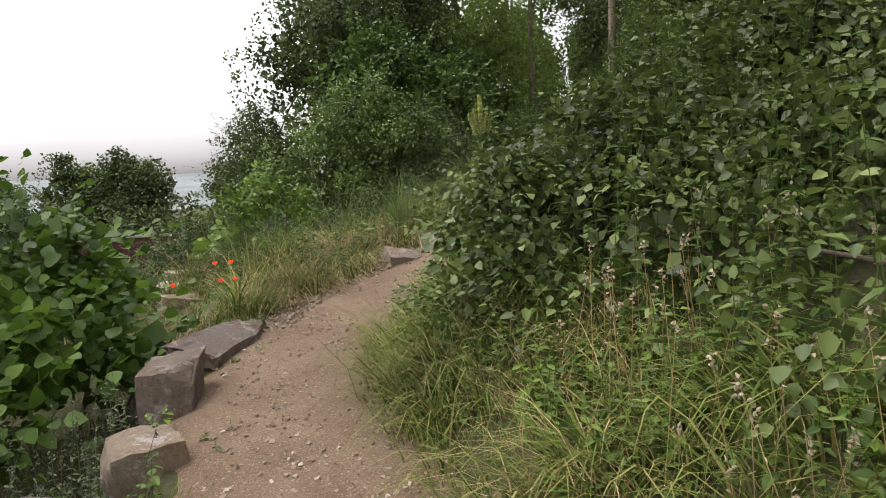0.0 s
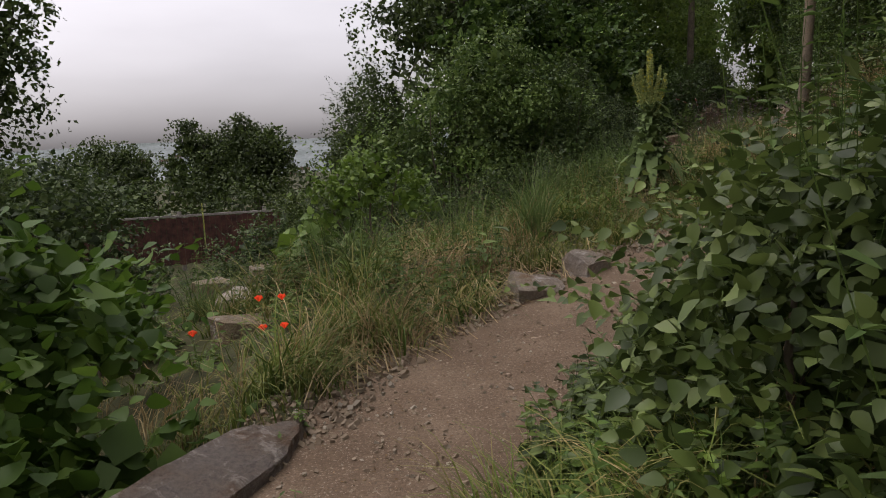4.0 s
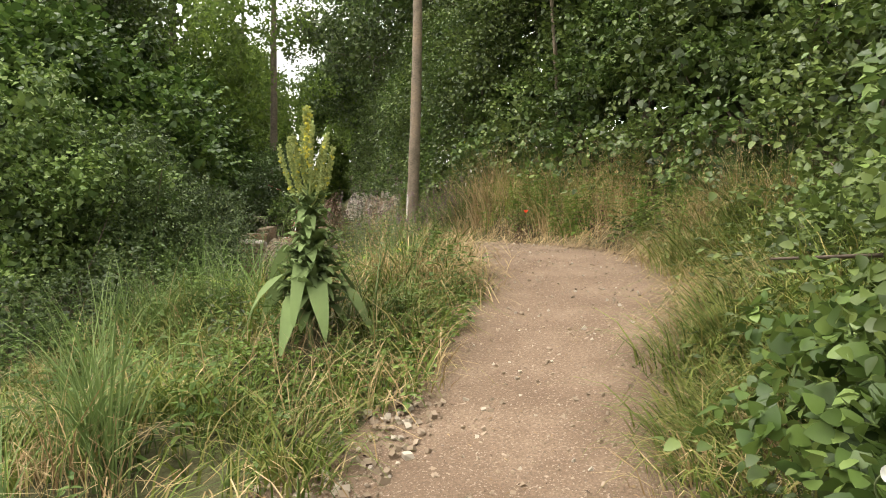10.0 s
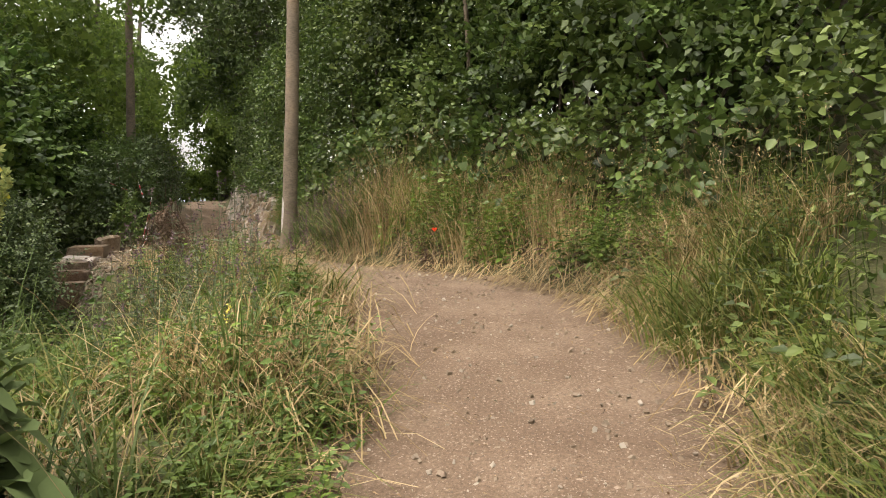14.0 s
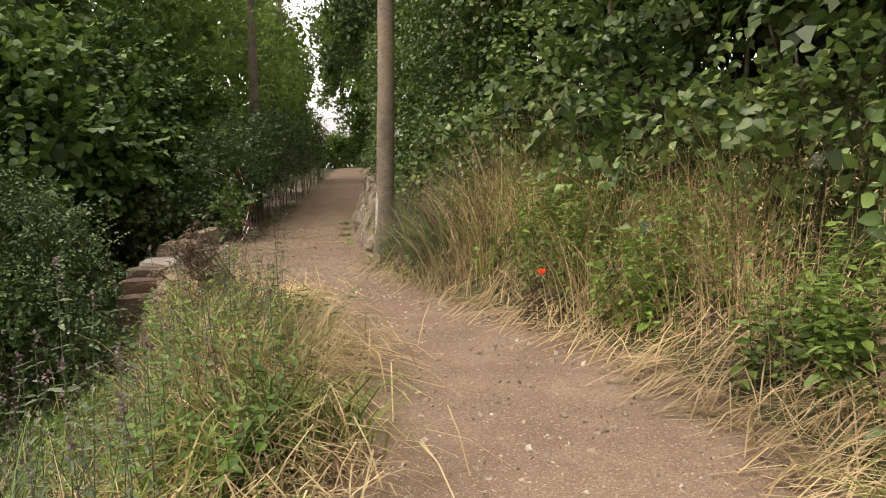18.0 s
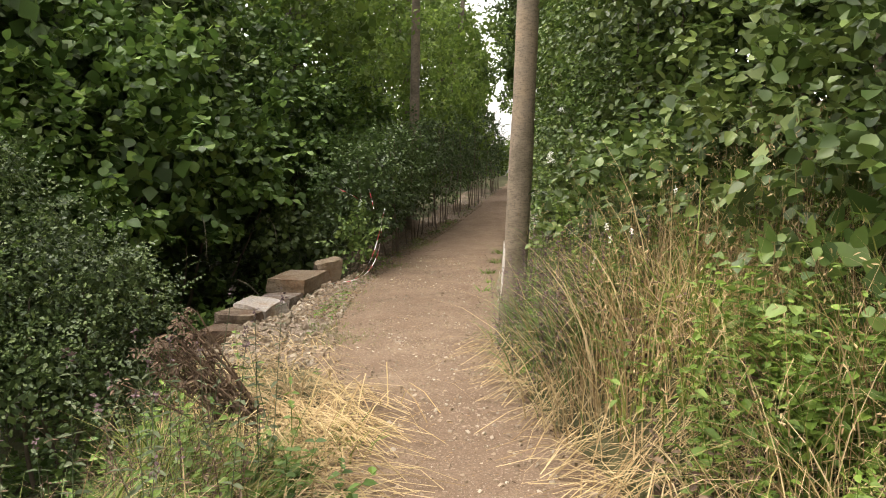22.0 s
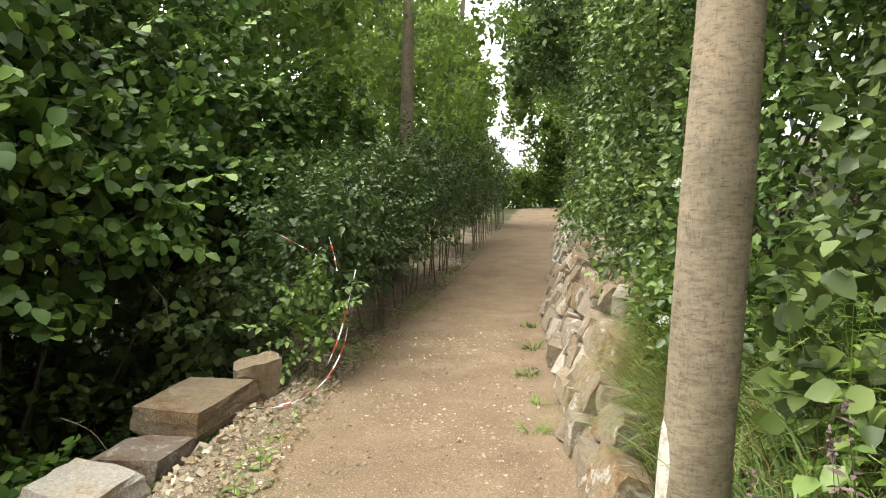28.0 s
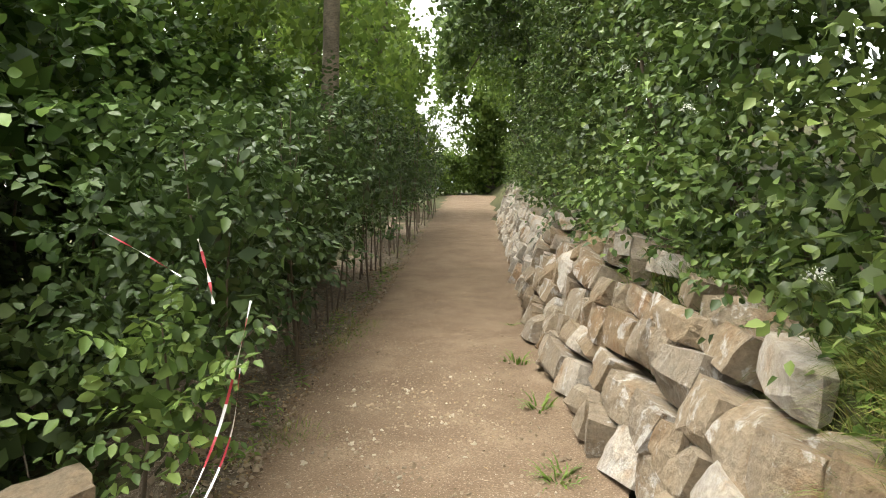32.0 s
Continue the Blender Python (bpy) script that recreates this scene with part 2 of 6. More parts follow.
M_STRAW = leafy("dry_grass", [(0.19, 0.125, 0.06), (0.32, 0.225, 0.115), (0.52, 0.41, 0.24), (0.36, 0.27, 0.13)], 0.7, 0.2)
M_MULLEIN = leafy("mullein_leaf", [(0.14, 0.205, 0.075), (0.19, 0.26, 0.1), (0.26, 0.325, 0.145)], 0.85, 0.25)
M_YELLOW = leafy("yellow_petal", [(0.72, 0.66, 0.1), (0.8, 0.74, 0.17)], 0.6)
M_HAWTHORN = leafy("hawthorn_leaf", [(0.06, 0.105, 0.026), (0.1, 0.16, 0.038), (0.155, 0.225, 0.054), (0.22, 0.295, 0.085)], 0.45)
M_BUD = leafy("mullein_bud", [(0.36, 0.43, 0.17), (0.48, 0.54, 0.22), (0.6, 0.62, 0.24)], 0.8)
M_POPPY = leafy("poppy_petal", [(0.8, 0.1, 0.035), (0.85, 0.14, 0.05)], 0.55, 0.35)
M_WHITE = leafy("white_petal", [(0.75, 0.75, 0.7), (0.8, 0.8, 0.74)], 0.55, 0.35)
M_PURPLE = leafy("faded_purple", [(0.1, 0.07, 0.072), (0.155, 0.105, 0.11), (0.22, 0.155, 0.16)], 0.8, 0.1)
M_DEAD = leafy("withered_brown", [(0.075, 0.05, 0.037), (0.13, 0.088, 0.062), (0.2, 0.14, 0.095)], 0.9, 0.05)
M_STALK = plain("green_stalk", (0.12, 0.16, 0.06), 0.7)
M_TWIG = plain("brown_twig", (0.1, 0.075, 0.05), 0.85)
M_SOIL = earthy("leaf_litter_soil", [(0.3, (0.035, 0.034, 0.016)), (0.5, (0.06, 0.062, 0.026)), (0.7, (0.1, 0.095, 0.045))], 1.6, 30, 0.8, 0.04)
M_PATH = earthy("trodden_dirt", [(0.3, (0.13, 0.09, 0.058)), (0.5, (0.16, 0.113, 0.074)), (0.7, (0.205, 0.149, 0.1))], 2.2, 70, 1.0, 0.03, grit=(0.33, 0.26, 0.19))
M_GRAVEL = earthy("gravel", [(0.3, (0.08, 0.06, 0.04)), (0.5, (0.13, 0.1, 0.07)), (0.7, (0.2, 0.165, 0.12))], 14.0, 60, 0.9, 0.02, grit=(0.45, 0.39, 0.32))
M_WALLSTONE = stony("quarry_stone", (0.25, 0.2, 0.14), (0.44, 0.41, 0.37), (0.2, 0.14, 0.08), 2.6)
M_BLOCK = stony("sandstone_block", (0.14, 0.1, 0.062), (0.24, 0.19, 0.13), (0.1, 0.07, 0.045), 2.2)
M_GREYROCK = stony("grey_rock", (0.17, 0.135, 0.108), (0.32, 0.28, 0.235), (0.11, 0.085, 0.075), 4.0)
M_PALEROCK = stony("pale_rock", (0.25, 0.215, 0.175), (0.4, 0.37, 0.33), (0.19, 0.155, 0.125), 4.0)
M_BARK = barky("smooth_bark", (0.185, 0.145, 0.098), (0.125, 0.097, 0.064))
M_DARKBARK = barky("dark_bark", (0.11, 0.092, 0.066), (0.045, 0.038, 0.028))
M_MIDBARK = barky("grey_brown_bark", (0.15, 0.12, 0.085), (0.085, 0.068, 0.048))
M_SCAR = plain("bare_wood", (0.44, 0.4, 0.34), 0.85, 0.5, 25.0)
M_RUST = plain("rusty_board", (0.085, 0.034, 0.025), 0.85, 0.6, 7.0)
M_RAIL = plain("weathered_rail", (0.3, 0.27, 0.24), 0.8)
M_RED = plain("red_tape", (0.42, 0.045, 0.06), 0.4, 0.1)
M_TAPEWHITE = plain("white_tape", (0.78, 0.76, 0.74), 0.4, 0.08)
# aerial haze is put into the hills' pale grey-blue base colour
M_HAZED_HILL = earthy("haze_tinted_hill", [(0.35, (0.15, 0.18, 0.17)), (0.65, (0.24, 0.27, 0.27))], 0.01, 0.2, 0.1, 0.5)
M_FARWALL = plain("distant_house_wall", (0.6, 0.58, 0.55), 0.9, 0.1, 0.1)


# ---- geometry helpers ----
def quad_mesh(name, verts, faces, mat, smooth=False):
    """A mesh of quads from arrays."""
    me = bpy.data.meshes.new(name)
    verts, faces = np.asarray(verts, np.float32), np.asarray(faces, np.int32)
    n = len(faces)
    me.vertices.add(len(verts))
    me.vertices.foreach_set("co", verts.ravel())
    me.loops.add(4 * n)
    me.loops.foreach_set("vertex_index", faces.ravel())
    me.polygons.add(n)
    me.polygons.foreach_set("loop_start", np.arange(0, 4 * n, 4, dtype=np.int32))
    me.polygons.foreach_set("use_smooth", np.full(n, smooth, bool))
    me.update(calc_edges=True)
    me.materials.append(mat)
    return me


class Heap:
    """Collects pieces of quads into one mesh."""

    def __init__(self):
        self.v, self.f, self.n = [], [], 0

    def add(self, verts, faces):
        self.v.append(np.asarray(verts, float).reshape(-1, 3))
        self.f.append(np.asarray(faces, int).reshape(-1, 4) + self.n)
        self.n += len(self.v[-1])
        return self

    def mesh(self, name, mat, smooth=False):
        return quad_mesh(name, np.concatenate(self.v), np.concatenate(self.f), mat, smooth)


def thing(name, at, label, category, group="", kind=""):
    e = new(name)
    e.empty_display_size = 0.1
    e.location = at
    return tagged(e, label, category, group, kind)


def part(name, mesh, parent, label=""):
    """One mesh, in world metres, as a part of a thing or of a part."""
    ob = new(name, mesh)
    ob.parent = parent
    base = Vector((0, 0, 0))
    p = parent
    while p is not None:
        base += p.location
        p = p.parent
    ob.location = -base
    if label:
        ob["label"] = label
    return ob


def stuff(name, mesh, label, category):
    return tagged(new(name, mesh), label, category, "", "stuff")


def unit(v):
    return v / np.maximum(np.linalg.norm(v, axis=-1, keepdims=True), 1e-9)


def rand_dirs(n):
    return unit(R.normal(size=(n, 3)))


SIMPLE = [False]  # leaves far off are single folded quads
FINE = [False]  # small leaves close to the path get their full outline too


def leaves(heap, base, axis, normal, length, width, fold=0.25, droop=0.2, heart=0.3):
    """Pointed leaves of two folded halves. heart: where along it the leaf is broadest."""
    n = len(base)
    if n == 0:
        return
    axis = unit(axis)
    side = unit(np.cross(axis, normal))
    up = np.cross(side, axis)
    L, W = np.broadcast_to(length, n)[:, None], np.broadcast_to(width, n)[:, None]
    b = base
    t = base + axis * L - up * (droop * L)
    l1 = base + axis * (heart * L) + side * (0.5 * W) + up * (fold * W * 0.5)
    r1 = base + axis * (heart * L) - side * (0.5 * W) + up * (fold * W * 0.5)
    if SIMPLE[0]:
        k = np.arange(n)[:, None] * 4
        heap.add(np.stack([b, l1, t, r1], 1).reshape(-1, 3), k + [0, 1, 2, 3])
        return
    if not FINE[0] and np.max(length) < 0.105:
        l2, r2 = (base + axis * (0.72 * L) + side * (q * 0.36 * W) + up * (fold * W * 0.3 - droop * L * 0.5) for q in (1, -1))
        k = np.arange(n)[:, None] * 6
        heap.add(np.stack([b, l1, l2, t, r2, r1], 1).reshape(-1, 3), np.concatenate([k + [0, 3, 2, 1], k + [0, 5, 4, 3]], 0))
        return
    rib = base + axis * (0.55 * L) - up * (droop * L * 0.3)
    first, last = heart * 0.42, heart + (1 - heart) * 0.55
    l0, r0 = (base + axis * (first * L) + side * (q * 0.36 * W) + up * (fold * W * 0.36) for q in (1, -1))
    l2, r2 = (base + axis * (last * L) + side * (q * 0.33 * W) + up * (fold * W * 0.3 - droop * L * 0.6) for q in (1, -1))
    v = np.stack([b, l0, l1, l2, t, r2, r1, r0, rib], 1).reshape(-1, 3)
    k = np.arange(n)[:, None] * 9
    heap.add(v, np.concatenate([k + [0, 8, 2, 1], k + [8, 4, 3, 2], k + [0, 7, 6, 8], k + [8, 6, 5, 4]], 0))


def blades(heap, base, lean, height, width, bend=0.5, segs=3):
    """Grass blades that arch over in the direction lean (n x 3, flat)."""
    n = len(base)
    lean = unit(lean)
    side = np.stack([-lean[:, 1], lean[:, 0], 0 * lean[:, 0]], 1)
    tw = R.uniform(-1, 1, (n, 1))
    side = unit(side + lean * tw)
    H, W = np.broadcast_to(height, n)[:, None], np.broadcast_to(width, n)[:, None]
    B = np.broadcast_to(bend, n)[:, None]
    rows = []
    for k in range(segs + 1):
        u = k / segs
        ang = B * u * 1.5
        rise = np.where(B > 1e-3, np.sin(ang) / (1.5 * np.maximum(B, 1e-3)), u)
        out = np.where(B > 1e-3, (1 - np.cos(ang)) / (1.5 * np.maximum(B, 1e-3)), 0)
        c = base + np.array([0, 0, 1.0]) * (rise * H) + lean * (out * H)
        w = W * (1 - u * 0.92) * 0.5
        rows += [c - side * w, c + side * w]
    m = 2 * (segs + 1)
    v = np.stack(rows, 1).reshape(-1, 3)
    k = np.arange(n)[:, None] * m
    f = np.concatenate([k + [2 * s, 2 * s + 1, 2 * s + 3, 2 * s + 2] for s in range(segs)], 0)
    heap.add(v, f)


def tube(heap, points, radii, sides=6):
    """A limb along points."""
    P = np.asarray(points, float)
    n = len(P)
    tan = unit(np.gradient(P, axis=0))
    ref = np.array([1.0, 0, 0]) if abs(tan[0][0]) < 0.8 else np.array([0, 1.0, 0])
    a = unit(np.cross(tan, ref))
    b = np.cross(tan, a)
    ang = np.arange(sides) * 2 * np.pi / sides
    ring = a[:, None] * np.cos(ang)[None, :, None] + b[:, None] * np.sin(ang)[None, :, None]
    v = (P[:, None] + ring * np.broadcast_to(radii, n)[:, None, None]).reshape(-1, 3)
    k = np.arange(sides)
    f = [np.stack([i * sides + k, i * sides + (k + 1) % sides, (i + 1) * sides + (k + 1) % sides, (i + 1) * sides + k], 1) for i in range(n - 1)]
    heap.add(v, np.concatenate(f))


def sprays(heap, origin, direction, length, count, leaf, wide, droop=0.25, spread=0.9, fold=0.25, heart=0.35, first=0.15, jitter=0.3):
    """Twigs with leaves set to both sides along them; only their leaves are drawn."""
    n = len(origin)
    direction = unit(direction)
    L = np.broadcast_to(length, n)[:, None]
    side = unit(np.cross(direction, np.array([0, 0, 1.0])) + 1e-6)
    up = np.cross(side, direction)
    roll = R.uniform(-0.6, 0.6, (n, 1))
    side, up = side * np.cos(roll) + up * np.sin(roll), up * np.cos(roll) - side * np.sin(roll)
    for k in range(count):
        u = first + (1 - first) * (k + R.uniform(0, 0.7, (n, 1))) / count
        p = origin + direction * (L * u) - np.array([0, 0, 1.0]) * (droop * L * u * u)
        s = 1 if k % 2 else -1
        if k == count - 1:
            s = 0.1
        ax = direction * (1.1 - 0.5 * abs(s)) + side * (s * spread) + R.normal(size=(n, 3)) * jitter
        ax[:, 2] -= 0.25 + droop * 0.4
        nm = up + np.array([0, 0, 0.6]) + R.normal(size=(n, 3)) * jitter
        size = leaf * R.uniform(0.6, 1.2, n)
        leaves(heap, p, ax, nm, size, size * wide, fold, 0.2, heart)


def shell(blobs, n, depth=(0.62, 0.98), low=-0.55):
    """Points and outward ways on the skins of a cluster of ellipsoids (x, y, z, rx, ry, rz)."""
    B = np.array(blobs, float)
    area = (B[:, 3] * B[:, 4] + B[:, 3] * B[:, 5] + B[:, 4] * B[:, 5])
    pick = R.choice(len(B), n, p=area / area.sum())
    d = rand_dirs(n)
    d[:, 2] = np.where(d[:, 2] < low, -d[:, 2], d[:, 2])
    r = R.uniform(*depth, (n, 1))
    p = B[pick, :3] + d * B[pick, 3:6] * r
    out = unit(d / B[pick, 3:6])
    keep = np.ones(n, bool)
    for i in range(len(B)):
        q = (((p - B[i, :3]) / B[i, 3:6]) ** 2).sum(1)
        keep &= (q > 0.3) | (pick == i)
    keep &= p[:, 2] > ground_z(p[:, 0], p[:, 1]) + 0.02
    # few leaves on the side turned away from the path
    i, _ = to_way(p[:, 0], p[:, 1])
    toward = np.stack([LINE[i, 0] - p[:, 0], LINE[i, 1] - 3.0 - p[:, 1], 0 * i], 1)
    keep &= ((unit(toward) * out).sum(1) > -0.25) | (R.uniform(size=n) < 0.22)
    return p[keep], out[keep]


def foliage(blobs, n, leaf, wide, length=0.35, count=6, droop=0.3, low=-0.55, heart=0.35, fold=0.25, lift=0.25, heap=None, inner=0.35):
    """The leaves of a bush: domed clumps on a cluster of ellipsoids, sprays that grow out of them, and looser leaves within."""
    h = heap or Heap()
    p, out = shell(blobs, int(n * 0.42), (0.7, 1.0), low)
    d = out + np.array([0, 0, lift]) + R.normal(size=p.shape) * 0.5
    sprays(h, p, d, length * R.uniform(0.6, 1.4, len(p)), count, leaf, wide, droop, fold=fold, heart=heart)
    m = max(3, n // 24)
    p, out = shell(blobs, m, (0.85, 1.0), 0.0)
    sprays(h, p, out * 0.7 + np.array([0, 0, 0.7]) + R.normal(size=p.shape) * 0.35, length * R.uniform(1.4, 2.4, len(p)), count * 2, leaf * 0.8, wide, droop, fold=fold, heart=heart)
    was = SIMPLE[0]
    SIMPLE[0] = was or leaf < 0.054
    clumps(blobs, max(4, int(n * count * 0.6) // 26), 26, leaf, wide, length * 0.55, h, inner * 1.1, low, heart)
    SIMPLE[0] = was
    return h


def clumps(blobs, n, per, leaf, wide, size=0.4, heap=None, inner=0.3, low=-0.95, heart=0.42):
    """A tree's leaves: domed clumps on a cluster of ellipsoids, each leaf turned its own way, and darker leaves within."""
    h = heap or Heap()
    c, out = shell(blobs, n, (0.72, 1.02), low)
    m = len(c)
    rad = size * R.uniform(0.55, 1.35, (m, 1))
    up = unit(out + np.array([0, 0, 0.7]))
    cc, uu, rr = np.repeat(c, per, 0), np.repeat(up, per, 0), np.repeat(rad, per, 0)
    d = rand_dirs(m * per)
    d = unit(d + uu * 0.75)
    p = cc + d * rr * R.uniform(0.45, 1.08, (m * per, 1)) * [1, 1, 0.8]
    ax = rand_dirs(m * per) * 0.9 + d * 0.7 - [0, 0, 0.25]
    s = leaf * R.uniform(0.6, 1.25, m * per)
    leaves(h, p, ax, d + rand_dirs(m * per) * 0.7 + [0, 0, 0.3], s, s * wide, 0.2, 0.15, heart)
    p, out = shell(blobs, int(n * per * inner), (0.25, 0.8), low)
    s = leaf * R.uniform(1.2, 2.2, len(p))
    was = SIMPLE[0]
    SIMPLE[0] = True
    leaves(h, p, rand_dirs(len(p)), out + rand_dirs(len(p)) * 0.8, s, s * wide, 0.2, 0.15, 0.42)
    SIMPLE[0] = was
    return h


def block(size, seed=0, rough=0.08, cuts=3, rounding=0.1):
    """A rough stone: a cube's skin, rounded and knocked about. Returns verts and quads."""
    g = np.linspace(-1, 1, cuts + 1)
    verts, faces, index = [], [], {}
    for ax in range(3):
        for s in (-1, 1):
            grid = np.zeros((cuts + 1, cuts + 1), int)
            for i, a in enumerate(g):
                for j, b in enumerate(g):
                    c = [0, 0, 0]
                    c[ax], c[(ax + 1) % 3], c[(ax + 2) % 3] = s, a, b
                    key = tuple(round(x, 4) for x in c)
                    if key not in index:
                        index[key] = len(verts)
                        verts.append(key)
                    grid[i, j] = index[key]
            for i in range(cuts):
                for j in range(cuts):
                    q = [grid[i, j], grid[i + 1, j], grid[i + 1, j + 1], grid[i, j + 1]]
                    faces.append(q if s > 0 else q[::-1])
    v = np.array(verts, float)
    ball = v / np.linalg.norm(v, axis=1, keepdims=True) * 1.25
    v = v * (1 - rounding) + ball * rounding
    rg = np.random.default_rng(seed)
    # pull the eight corners about, so that no two faces are parallel
    shift = rg.uniform(-1, 1, (8, 3)) * rough * 1.9
    c8 = np.array([(x, y, z) for x in (-1, 1) for y in (-1, 1) for z in (-1, 1)], float)
    wgt = np.prod((1 + v[:, None] * c8[None]) / 2, axis=2)
    v = v + wgt @ shift
    # broken faces: planes that shave corners and edges
    for a in range(5 if rough > 0.02 else 0):
        pl = unit(rg.normal(size=3) * [1, 1, 0.8])
        lim = np.abs(pl).sum() * (1 - rg.uniform(0.08, 0.08 + 2.0 * rough))
        v = v - np.maximum(v @ pl - lim, 0)[:, None] * pl
    v = v + rg.normal(size=v.shape) * rough * 0.16
    return v * np.array(size) / 2, np.array(faces)


def turned(v, rz=0.0, rx=0.0, ry=0.0):
    m = np.array(Euler((radians(rx), radians(ry), radians(rz))).to_matrix())
    return v @ m.T


# ---- the lie of the land ----
# the trodden path: x, y, z of its middle and half its width
WAY = np.array([
    (0.0, -14, -0.95, 0.6), (0.0, -9, -0.6, 0.6), (0.0, -5, -0.32, 0.6), (0.05, -3.3, -0.2, 0.6), (0.12, -1.5, -0.1, 0.55),
    (-0.22, 0, 0.0, 0.54), (-0.34, 1.2, 0.07, 0.54), (-0.1, 2.5, 0.12, 0.65), (0.45, 3.35, 0.2, 0.78), (1.25, 4.3, 0.38, 0.74),
    (2.15, 5.05, 0.55, 0.72), (3.1, 5.9, 0.8, 0.75), (4.05, 6.75, 1.0, 0.85), (4.75, 7.9, 1.14, 0.95), (5.15, 9.1, 1.19, 0.85),
    (5.35, 10.8, 1.18, 0.66), (5.45, 12.5, 1.14, 0.68), (5.6, 14.5, 1.08, 0.78), (6.0, 16.5, 1.05, 0.86), (6.6, 18.5, 1.03, 0.88),
    (7.2, 20.4, 1.03, 0.88), (8.4, 23.5, 1.09, 0.86), (9.7, 27, 1.2, 0.86), (11.4, 31.5, 1.38, 0.86), (13.6, 37, 1.66, 0.9), (16.6, 44, 2.05, 1.0)])


def curve_through(P, n=14):
    out = []
    for i in range(len(P) - 1):
        p0, p1, p2, p3 = P[max(i - 1, 0)], P[i], P[i + 1], P[min(i + 2, len(P) - 1)]
        for k in range(n):
            u = k / n
            out.append(0.5 * (2 * p1 + (p2 - p0) * u + (2 * p0 - 5 * p1 + 4 * p2 - p3) * u * u + (3 * p1 - p0 - 3 * p2 + p3) * u**3))
    out.append(P[-1])
    return np.array(out)


LINE = curve_through(WAY)
TAN = unit(np.gradient(LINE[:, :2], axis=0))


def to_way(x, y):
    """For points: the index of the nearest place on the path, and how far they lie to its right."""
    x, y = np.atleast_1d(x).astype(float), np.atleast_1d(y).astype(float)
    idx = np.empty(len(x), int)
    for a in range(0, len(x), 4000):
        d = (x[a:a + 4000, None] - LINE[None, :, 0]) ** 2 + (y[a:a + 4000, None] - LINE[None, :, 1]) ** 2
        idx[a:a + 4000] = d.argmin(1)
    lat = (x - LINE[idx, 0]) * TAN[idx, 1] - (y - LINE[idx, 1]) * TAN[idx, 0]
    return idx, lat


def waves(x, y):
    return 0.05 * np.sin(1.7 * x + 0.6 * y) + 0.04 * np.sin(2.9 * y - 1.1 * x + 1) + 0.02 * np.sin(6.1 * x + 5.3 * y)


def ground_z(x, y):
    x, y = np.atleast_1d(x).astype(float), np.atleast_1d(y).astype(float)
    idx, lat = to_way(x, y)
    z, hw = LINE[idx, 2], LINE[idx, 3]
    d = np.maximum(np.abs(lat) - hw, 0)
    yy = LINE[idx, 1]
    # bank on the right: a steep foot, then a gentler slope
    foot = np.interp(yy, [-5, 2, 5, 8, 11, 14, 15, 16, 17, 40], [0.55, 0.6, 0.55, 0.45, 0.55, 0.5, 0.36, 0.55, 0.85, 1.0])
    slope = np.interp(yy, [-5, 6, 10, 14, 40], [0.45, 0.5, 0.6, 0.3, 0.25])
    reach = np.interp(yy, [9.5, 11.8, 14.3, 15.2, 17.0], [1.0, 0.34, 0.34, 0.46, 0.66])
    start = np.interp(yy, [14.4, 15.2, 17.0], [0.0, 0.26, 0.4])
    right = foot * np.clip((d - start) / (reach - start), 0, 1) + slope * np.clip(d - reach, 0, 9)
    # the drop on the left
    fall = np.interp(yy, [-6, 0, 3, 6, 9, 12, 14, 20, 24, 40], [0.3, 0.35, 0.12, 0.2, 0.4, 0.35, 0.3, 0.1, 0.1, 0.1])
    shelf = np.interp(yy, [-6, 2, 4, 6, 9, 11, 13.5, 15, 18, 20, 40], [0.1, 0.15, 1.5, 0.9, 0.6, 0.8, 0.95, 0.75, 0.3, 0.6, 1.0])
    left = -fall * np.clip(d - shelf, 0, 8) - 0.12 * np.clip(d - 8, 0, 60) - 0.05 * np.clip(d - 60, 0, 500)
    steep = np.interp(yy, [-6, 2, 3, 8, 10, 13, 18, 20], [0.35, 0.35, 0.1, 0.1, 0.3, 0.7, 0.5, 0.0])
    left = left - steep * np.clip((d - shelf) / 0.35, 0, 1)
    w = waves(x, y) * np.clip(d * 1.5, 0, 1)
    return z - 0.02 + np.where(lat > 0, right, left) + w


def at_way(y, lat, side=None):
    """Points beside the path: y along it, lat metres out from its edge (positive to the right, negative to the left)."""
    y, lat = np.atleast_1d(y).astype(float), np.atleast_1d(lat).astype(float)
    cx, hw = np.interp(y, LINE[:, 1], LINE[:, 0]), np.interp(y, LINE[:, 1], LINE[:, 3])
    tx, ty = np.interp(y, LINE[:, 1], TAN[:, 0]), np.interp(y, LINE[:, 1], TAN[:, 1])
    off = lat + hw * (np.where(lat >= 0, 1, -1) if side is None else side)
    px, py = cx + ty * off, y - tx * off
    return px, py


def on_ground(x, y, up=0.0):
    return np.stack([x, y, ground_z(x, y) + up], 1)


def line_axis(a, b, step):
    return np.arange(a, b, step)


